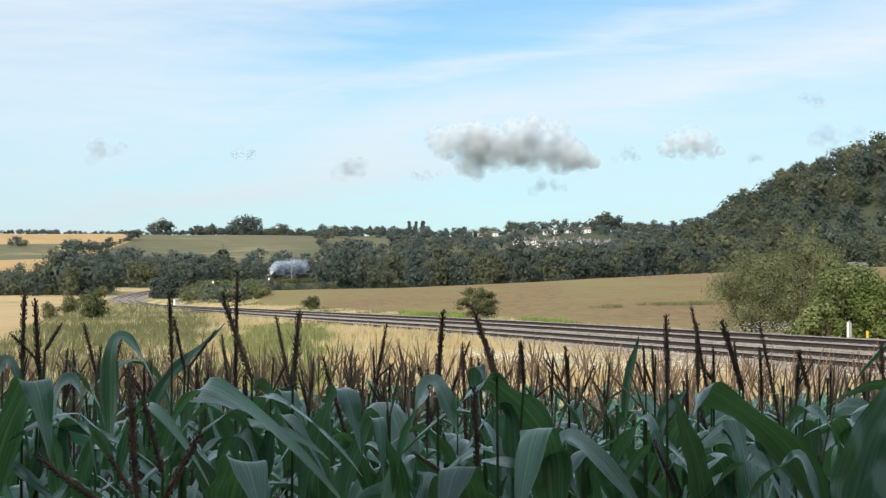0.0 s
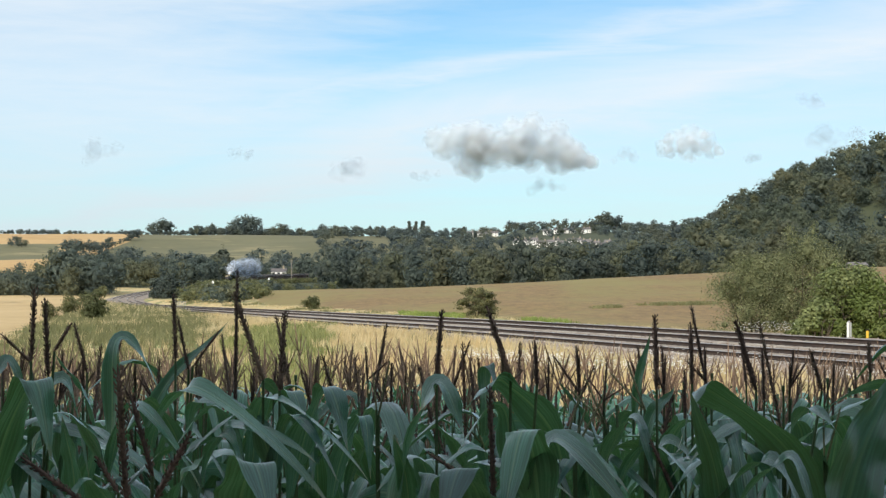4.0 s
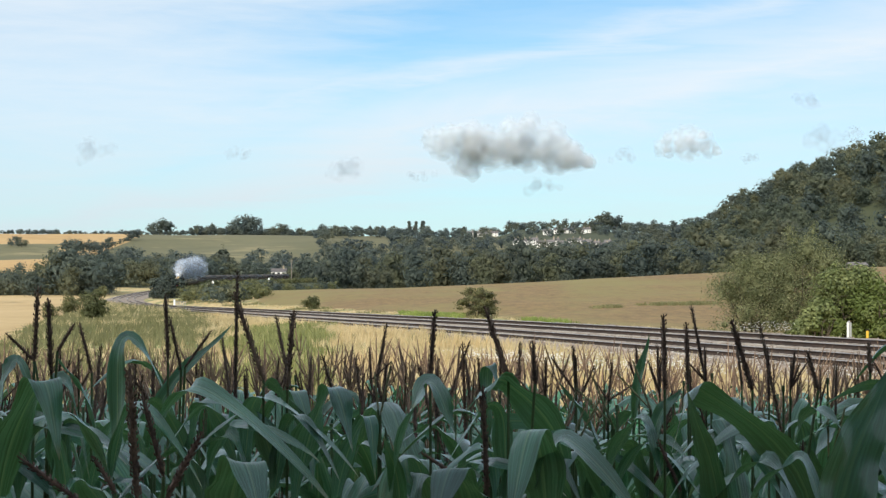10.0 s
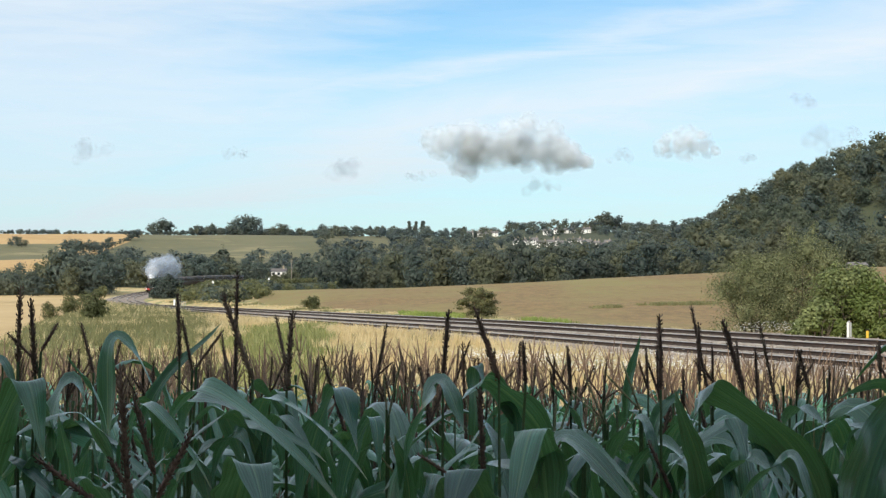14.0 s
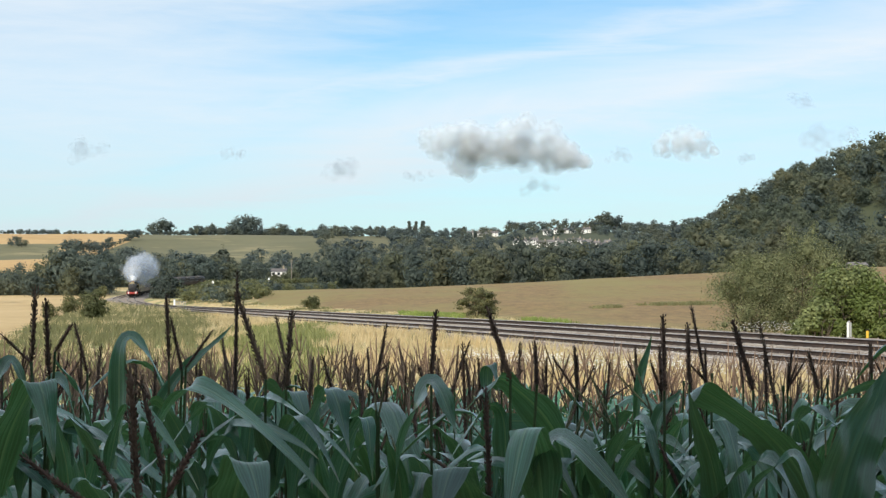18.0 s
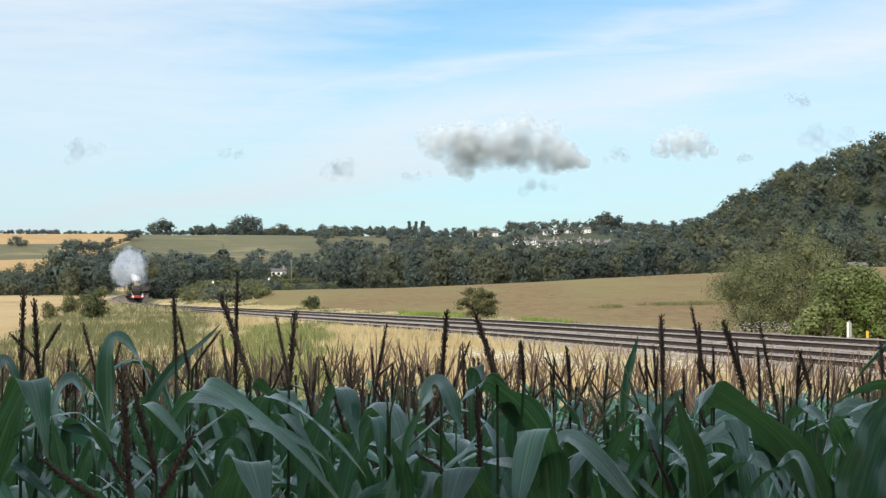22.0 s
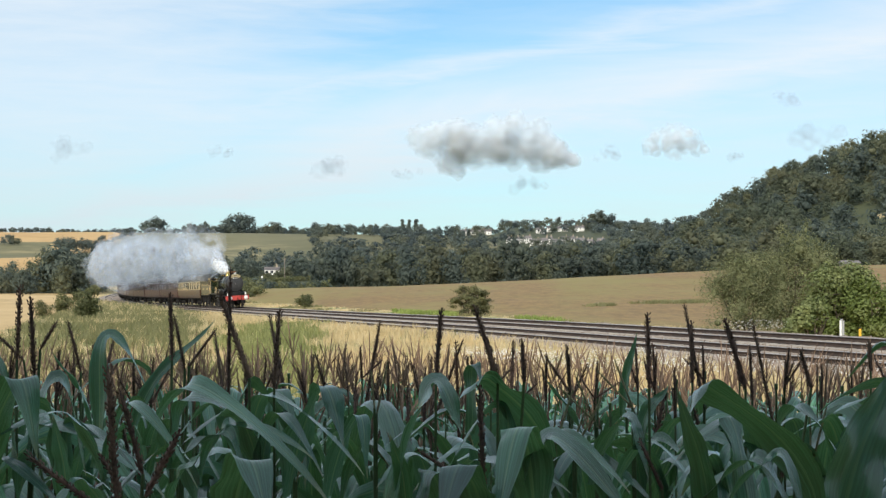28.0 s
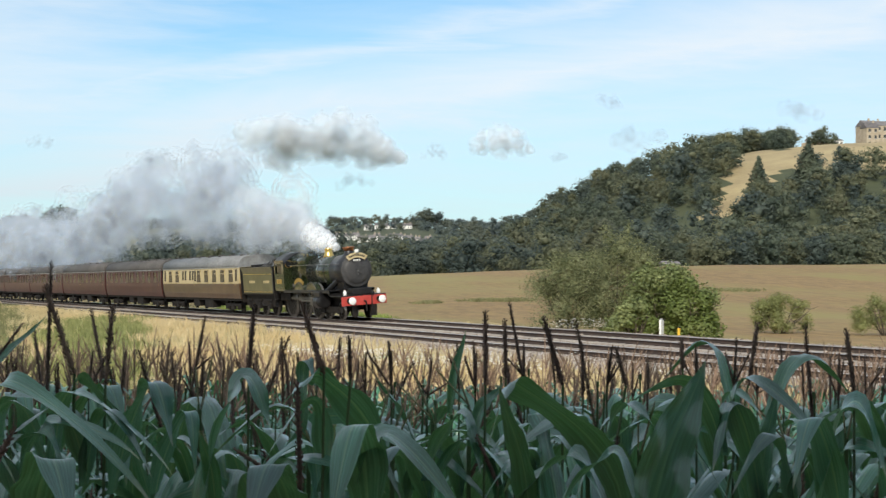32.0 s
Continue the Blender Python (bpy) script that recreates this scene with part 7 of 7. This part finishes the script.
def blade_mesh(rng, pts, side, width, roll, twist, gutter=0.55, across=(-1, -0.55, 0, 0.55, 1)):
    """A maize blade along a curve: widest in its lower half, guttered, with wavy edges."""
    n = len(pts) - 1
    V, UV = [], []
    ph, ruffle = rng.uniform(0, 6), rng.uniform(0.18, 0.42)
    for k, p in enumerate(pts):
        t = k / n
        tangent = (pts[min(n, k + 1)] - pts[max(0, k - 1)]).normalized()
        flat = (side - tangent * side.dot(tangent)).normalized()
        over = tangent.cross(flat)
        turn = roll + twist * t
        out, lift = flat * math.cos(turn) + over * math.sin(turn), over * math.cos(turn) - flat * math.sin(turn)
        w = width * 0.78 * min(1.0, 0.6 + t * 2.2) * max(0.015, 1 - t ** 2.4) * 0.5
        for u in across:
            curl = -gutter * (1 - 0.6 * t) * u * u * w + ruffle * w * abs(u) * u * math.sin(t * 17 + ph)
            V.append(p + out * u * w - lift * curl)
            UV.append((0.5 + u * 0.5, t))
    c = len(across)
    F = [(k * c + j, k * c + j + 1, (k + 1) * c + j + 1, (k + 1) * c + j) for k in range(n) for j in range(c - 1)]
    return uv_mesh("leaf", np.array(V), np.array(F), np.array(UV))


def curve(knots, ways, n):
    """Points of a smooth curve through the knots, with the given directions there."""
    out = []
    for (a, b), (u, v) in zip(zip(knots, knots[1:]), zip(ways, ways[1:])):
        for k in range(n):
            t = k / n
            out.append(a * (2 * t ** 3 - 3 * t * t + 1) + u * (t ** 3 - 2 * t * t + t) + b * (3 * t * t - 2 * t ** 3) + v * (t ** 3 - t * t))
    return out + [knots[-1]]


front_rng = np.random.default_rng(919)


def front_plant(y, leaves=(), tassels=(), lower=True):
    """A plant of the front rows. Leaves: (root, crest or None, tip, heading in degrees, width, roll, twist); tassels: (tip, foot, thickness)."""
    rng = front_rng
    first = leaves[0][0] if leaves else tassels[0][1]
    foot = seen_at(*first, y)
    ground_z = float(height(foot.x, foot.y))
    thing = empty("maize_plant", pose(foot.x, foot.y, ground_z))
    inv = Matrix.Translation((-foot.x, -foot.y, -ground_z))
    top = foot.z
    for root, crest, tip, heading, width, roll, twist in leaves:
        h = radians(heading)
        base = seen_at(*root, y)
        top = max(top, base.z)

        def reach(q):
            x0 = at_bearing(root[0], y)
            r = (at_bearing(q[0], y) - x0) / math.cos(h)
            d = y + r * math.sin(h)
            r = (at_bearing(q[0], d) - x0) / math.cos(h)
            return seen_at(q[0], q[1], y + r * math.sin(h))
        end = reach(tip)
        if crest:
            mid = reach(crest)
            run = Vector((end.x - base.x, end.y - base.y, 0)).normalized()
            up, down = (mid - base).length, (end - mid).length
            level = run * min(up, down) * 0.55 + Vector((0, 0, 0.05))
            pts = curve([base, mid, end], [Vector((0, 0, up * 1.25)) + run * up * 0.25, level, (end - mid) * 0.9 + Vector((0, 0, -0.4 * down))], 11)
        else:
            width *= 0.66
            pts = curve([base, end], [(end - base) * 0.7 + Vector((0, 0, 0.25)), (end - base) * 1.1], 16)
        side = Vector((-math.sin(h), math.cos(h), 0))
        add("leaf", blade_mesh(rng, [inv @ p for p in pts], side, width, radians(roll), radians(twist), 0.26 if crest else 0.55), M["maize_leaf"], thing)
    for tip, root, r in tassels:
        a, b = inv @ seen_at(*root, y), inv @ seen_at(*tip, y)
        V, F = spike(rng, a, b, r * 0.74, int((b - a).length * 520))
        add("tassel", quick_mesh("tassel", V, F), M["tassel" if r > 0.0032 else "tassel_young"], thing)
        top = max(top, seen_at(*root, y).z)
        bm = bm_new()
        rod(bm, (0, 0, min(1.35, a.z - 0.2)), a, 0.0042, 0.0026, 6)
        part("tassel_stem", bm, M["stalk"], thing)
    add("stalk", stalk_mesh(min(top - ground_z, 1.75) - 0.05), M["stalk"], thing)
    if lower:
        for k in range(4):
            ob = add("leaf", LEAF_ME[int(rng.integers(len(LEAF_ME)))], M["maize_leaf"], thing)
            ob.matrix_basis = pose(0, 0, 0.5 + 0.19 * k, 0, 0, 180 * k + rng.normal(0, 30))
    tagged(thing, "tall green maize plant with broad folded leaves" if leaves else "tall maize plant with a dark brown tassel", "maize", "rows of maize")
    swaying.append((thing, thing.matrix_basis.copy(), len(swaying)))


def front_row():
    front_plant(2.6, [((-12, 880), (58, 677), (92, 815), -50, 0.090, 0, 20), ((-20, 735), (8, 640), (46, 700), 10, 0.045, 20, 30)])
    front_plant(2.95, [((70, 800), (112, 671), (168, 850), 25, 0.060, 10, 25), ((182, 770), None, (104, 622), -20, 0.042, 40, 20)])
    front_plant(2.5, [((128, 920), None, (100, 735), 40, 0.065, 20, 40), ((200, 930), (150, 846), (85, 935), 45, 0.085, 0, 10)])
    front_plant(3.2, [((193, 830), (212, 597), (288, 700), 30, 0.055, 25, 20), ((262, 755), None, (404, 570), 15, 0.060, 60, -30)])
    front_plant(2.7, [((282, 790), (348, 684), (606, 905), -28, 0.078, 10, 15), ((330, 830), (408, 768), (452, 850), -20, 0.050, 10, 10)])
    front_plant(2.4, [((412, 930), (438, 820), (478, 960), -62, 0.105, 0, 0), ((300, 930), None, (355, 800), -30, 0.070, 20, 30)])
    front_plant(3.2, [((520, 830), (510, 694), (545, 800), -60, 0.065, 0, 15), ((560, 820), (470, 678), (430, 760), 20, 0.050, 20, 20)])
    front_plant(2.8, [((528, 880), (588, 689), (628, 800), -38, 0.090, 5, 10), ((600, 880), (650, 740), (668, 850), -40, 0.060, 0, 10)])
    front_plant(2.55, [((688, 920), (766, 679), (815, 770), -25, 0.085, 35, -20), ((720, 920), None, (690, 770), 50, 0.060, 30, 20)])
    front_plant(2.9, [((985, 810), (884, 675), (812, 728), 35, 0.085, 35, -10), ((850, 770), (853, 650), (873, 700), -50, 0.040, 0, 0)])
    front_plant(2.5, [((966, 910), (942, 759), (898, 950), 68, 0.105, 0, 5), ((950, 860), (992, 776), (1150, 945), -25, 0.095, 15, 10)])
    front_plant(2.4, [((852, 920), (815, 828), (772, 980), 62, 0.100, 0, 0), ((790, 930), (762, 838), (735, 960), 50, 0.080, 0, 10)])
    front_plant(3.2, [((1062, 820), None, (974, 664), -30, 0.052, 40, 10), ((1115, 740), None, (1142, 590), 20, 0.040, 40, 20)])
    front_plant(2.95, [((1070, 860), (1128, 742), (1168, 850), -35, 0.075, 0, 15), ((1150, 800), None, (1206, 684), 25, 0.055, 35, 20)])
    front_plant(2.6, [((1445, 900), (1250, 687), (1200, 800), 22, 0.085, 40, -25), ((1330, 930), (1290, 742), (1312, 860), -60, 0.060, 0, 10)])
    front_plant(2.45, [((1264, 930), None, (1205, 690), 45, 0.080, 10, 30), ((1232, 930), (1335, 812), (1412, 920), -28, 0.060, 0, 20)])
    front_plant(2.4, [((1300, 930), (1396, 808), (1448, 920), -32, 0.060, 5, 15)])
    front_plant(2.1, [((1488, 960), None, (1592, 645), 30, 0.150, 65, -15)])
    front_plant(2.9, [((1690, 900), (1640, 720), (1600, 850), 40, 0.075, 10, 10), ((1690, 900), None, (1722, 690), 30, 0.070, 30, 20)])
    front_plant(2.6, [((1790, 920), (1850, 720), (1920, 860), -30, 0.085, 10, 15), ((1830, 920), (1780, 750), (1740, 880), 40, 0.080, 0, 10)])
    front_plant(2.6, [((1950, 930), (2010, 700), (2090, 870), -30, 0.085, 10, 15), ((2000, 920), None, (1965, 690), 30, 0.070, 30, 20)])
    # the leaves that fill the gaps between them
    rng = np.random.default_rng(929)
    for k in range(40):
        y, p, row = rng.uniform(2.7, 3.5), -60 + 55 * k + rng.uniform(-20, 20), rng.uniform(690, 790)
        leaves = []
        for s in (-1, 1):
            cx, cr = p + s * rng.uniform(20, 70), row + rng.uniform(-15, 45)
            reach = rng.uniform(60, 190)
            leaves.append(((p, cr + rng.uniform(95, 150)), (cx, cr), (cx + s * reach, cr + rng.uniform(50, 170)), -s * rng.uniform(15, 55), rng.uniform(0.042, 0.070), rng.uniform(-10, 35), rng.uniform(-25, 25)))
        front_plant(y, leaves)
    # the brown tassels of the rows behind, most of them forked
    for k in range(46):
        y, p, row = rng.uniform(3.5, 5.6), -30 + 46 * k + rng.uniform(-22, 22), rng.uniform(600, 655)
        foot = (p + rng.uniform(-10, 10), row + rng.uniform(75, 100) * 4.2 / y)
        fork = [((p, row), foot, 0.0046)]
        for j in range(int(rng.integers(0, 4))):
            fork.append(((p + rng.uniform(-42, 42), row + rng.uniform(10, 40)), (foot[0], foot[1] - 8), 0.0036))
        front_plant(y, tassels=fork, lower=False)
    # young tassels, still pale green
    for p, row, lean in ((1040, 665, 40), (1075, 700, -50), (1018, 690, -30), (830, 700, 30), (560, 760, -25), (690, 770, 30), (1110, 640, 35), (700, 640, -20), (1350, 720, 30), (1480, 720, -25), (1700, 700, 30), (1880, 690, -20)):
        front_plant(3.1, tassels=[((p, row), (p + lean, row + 95), 0.0030), ((p - 30, row + 20), (p + lean - 4, row + 85), 0.0026)], lower=False)
    # plants whose tassels stand against the fields
    front_plant(2.9, tassels=[((52, 508), (47, 640), 0.0060), ((70, 530), (78, 665), 0.0062), ((118, 572), (88, 622), 0.0042)])
    front_plant(3.4, tassels=[((140, 572), (163, 660), 0.0050), ((10, 590), (62, 640), 0.0045)])
    front_plant(3.1, tassels=[((304, 522), (308, 640), 0.0055), ((311, 562), (331, 655), 0.0045), ((385, 585), (338, 650), 0.0035)])
    front_plant(2.8, tassels=[((405, 520), (458, 672), 0.0062)])
    front_plant(2.8, tassels=[((518, 552), (508, 690), 0.0062)])
    front_plant(2.9, tassels=[((782, 550), (773, 668), 0.0058)])
    front_plant(2.8, tassels=[((850, 544), (892, 672), 0.0062), ((935, 604), (939, 680), 0.0048)])
    front_plant(2.9, tassels=[((1170, 558), (1172, 690), 0.0055)])
    front_plant(3.2, tassels=[((1226, 572), (1228, 680), 0.0055)])
    front_plant(2.9, tassels=[((1288, 568), (1324, 690), 0.0062), ((1420, 620), (1440, 690), 0.0050)])
    front_plant(2.15, tassels=[((222, 648), (238, 890), 0.0068), ((244, 694), (284, 840), 0.0058), ((350, 764), (288, 880), 0.0058)])
    front_plant(2.3, tassels=[((50, 806), (165, 890), 0.0058), ((182, 806), (222, 870), 0.0052)], lower=False)
    front_plant(2.5, tassels=[((853, 686), (860, 880), 0.0058), ((742, 800), (795, 835), 0.0040)], lower=False)
    front_plant(2.8, tassels=[((1155, 780), (1195, 870), 0.0046), ((1412, 780), (1408, 850), 0.0046)], lower=False)
    front_plant(3.3, tassels=[((1546, 606), (1549, 660), 0.0055), ((1690, 575), (1672, 690), 0.0058)])
    front_plant(3.0, tassels=[((1860, 585), (1875, 700), 0.0058), ((1990, 600), (1978, 700), 0.0055)])


front_row()


def shade_trees():
    """Unseen tall trees added behind the place of view, to shade the near maize."""
    rng = np.random.default_rng(616)
    for k, x in enumerate((-34, -27.5, -21, -14.5, -8, -1.5, 5, 11.5, 18)):
        y = -24 + rng.uniform(-1.5, 1.5)
        tree("hedge_tree", x, y, 22.8 + rng.uniform(-1, 1.5), "round", M["leaf_wood"], "unseen broadleaf tree added behind the maize field to shade it", "tree", "hedge trees", seed=k, width=1.25, n=1600, size=0.035)


shade_trees()


# ---- what moves ----
RUN_T = (0, 3, 6, 9, 13, 16.5, 19, 21, 23, 25, 27.5, 28, 29, 30, 31.5, 32)
RUN_Y = (688, 637, 585, 533, 463, 400, 353, 314, 273, 231, 178, 167, 146, 125, 92.7, 81.9)
RUN_S = [s_at(y) for y in RUN_Y]
fit_run = np.polynomial.Polynomial.fit(RUN_T, RUN_S, 5)


def front_at(t):
    """How far along the line the front buffers stand at t seconds."""
    return float(fit_run(t))


def vehicle_pose(s, a, b):
    """Pose of a vehicle whose front is at s, riding on two points a and b metres behind it."""
    pa, ha, la, ua = on_line(s + a)
    pb, hb, lb, ub = on_line(s + b)
    h = (pa - pb).normalized()
    left = (la + lb).normalized()
    left = (left - h * left.dot(h)).normalized()
    m = Matrix((h, left, h.cross(left))).transposed().to_4x4()
    m.translation = pa + h * a
    return m


def turned(t):
    return (front_at(0) - front_at(t))


def motions():
    times = [k * 0.5 for k in range(65)]
    for thing, lag, a, b in train:
        walk(thing, [(t, vehicle_pose(front_at(t) + lag, a, b)) for t in times])
    # driving wheels and rods turn with the distance run
    quick = [k / 15 for k in range(481)]
    for wheel, x, y, r, start in driving:
        walk(wheel, [(t, pose(x, y, r) @ Matrix.Rotation(turned(t) / r + radians(start), 4, "Y")) for t in quick])
    for ob, y, start in rods:
        rows = []
        for t in quick:
            a = turned(t) / 1.02 + radians(start)
            rows.append((t, pose(0.33 * math.sin(a), y, 1.02 + 0.33 * math.cos(a)) if y is not None else pose(0.33 * math.sin(a), 0, 0)))
        walk(ob, rows)
    # the plume trails over the line that the engine has run
    seconds = [float(k) for k in range(33)]
    heads = {t: on_line(front_at(t) + 5.5, 0, 4.0)[0] for t in seconds}
    walk(steam, [(t, Matrix.Translation(heads[t])) for t in seconds])
    for ob, lag, side, up, a, sa, sb in puffs:
        rows = []
        scale = ob.scale.copy()
        for t in seconds:
            short = 0.30 + 0.12 * float(smooth(9, 18, t)) + 0.58 * float(smooth(20, 27.5, t))
            p, h, left, over = on_line(front_at(t) + 5.5 + (lag - 5.5) * short, side)
            rise = 2.2 * smooth(29.5, 32, t) * smooth(12, 35, lag) * smooth(75, 50, lag)
            at = Vector((p.x - 5.0 * smooth(21, 25, t) * smooth(31, 28, t) * min(1, lag / 70), p.y, p.z + up + rise)) - heads[t]
            rows.append((t, Matrix.Translation(at) @ pose(0, 0, 0, 0, sb * t, a + sa * t)))
        walk(ob, rows)
        ob.scale = scale
    for ob, m, n in swaying:
        scale = ob.scale.copy()
        walk(ob, [(t, m @ pose(0, 0, 0, 0.35 * math.sin(t * 1.1 + n), 0.35 * math.sin(t * 0.83 + 2 * n), 0)) for t in seconds])
        ob.scale = scale
    for thing, m, drift in clouds:
        walk(thing, [(0.0, m), (16.0, Matrix.Translation((drift * 16, 0, 0)) @ m), (32.0, Matrix.Translation((drift * 32, 0, 0)) @ m)])


motions()
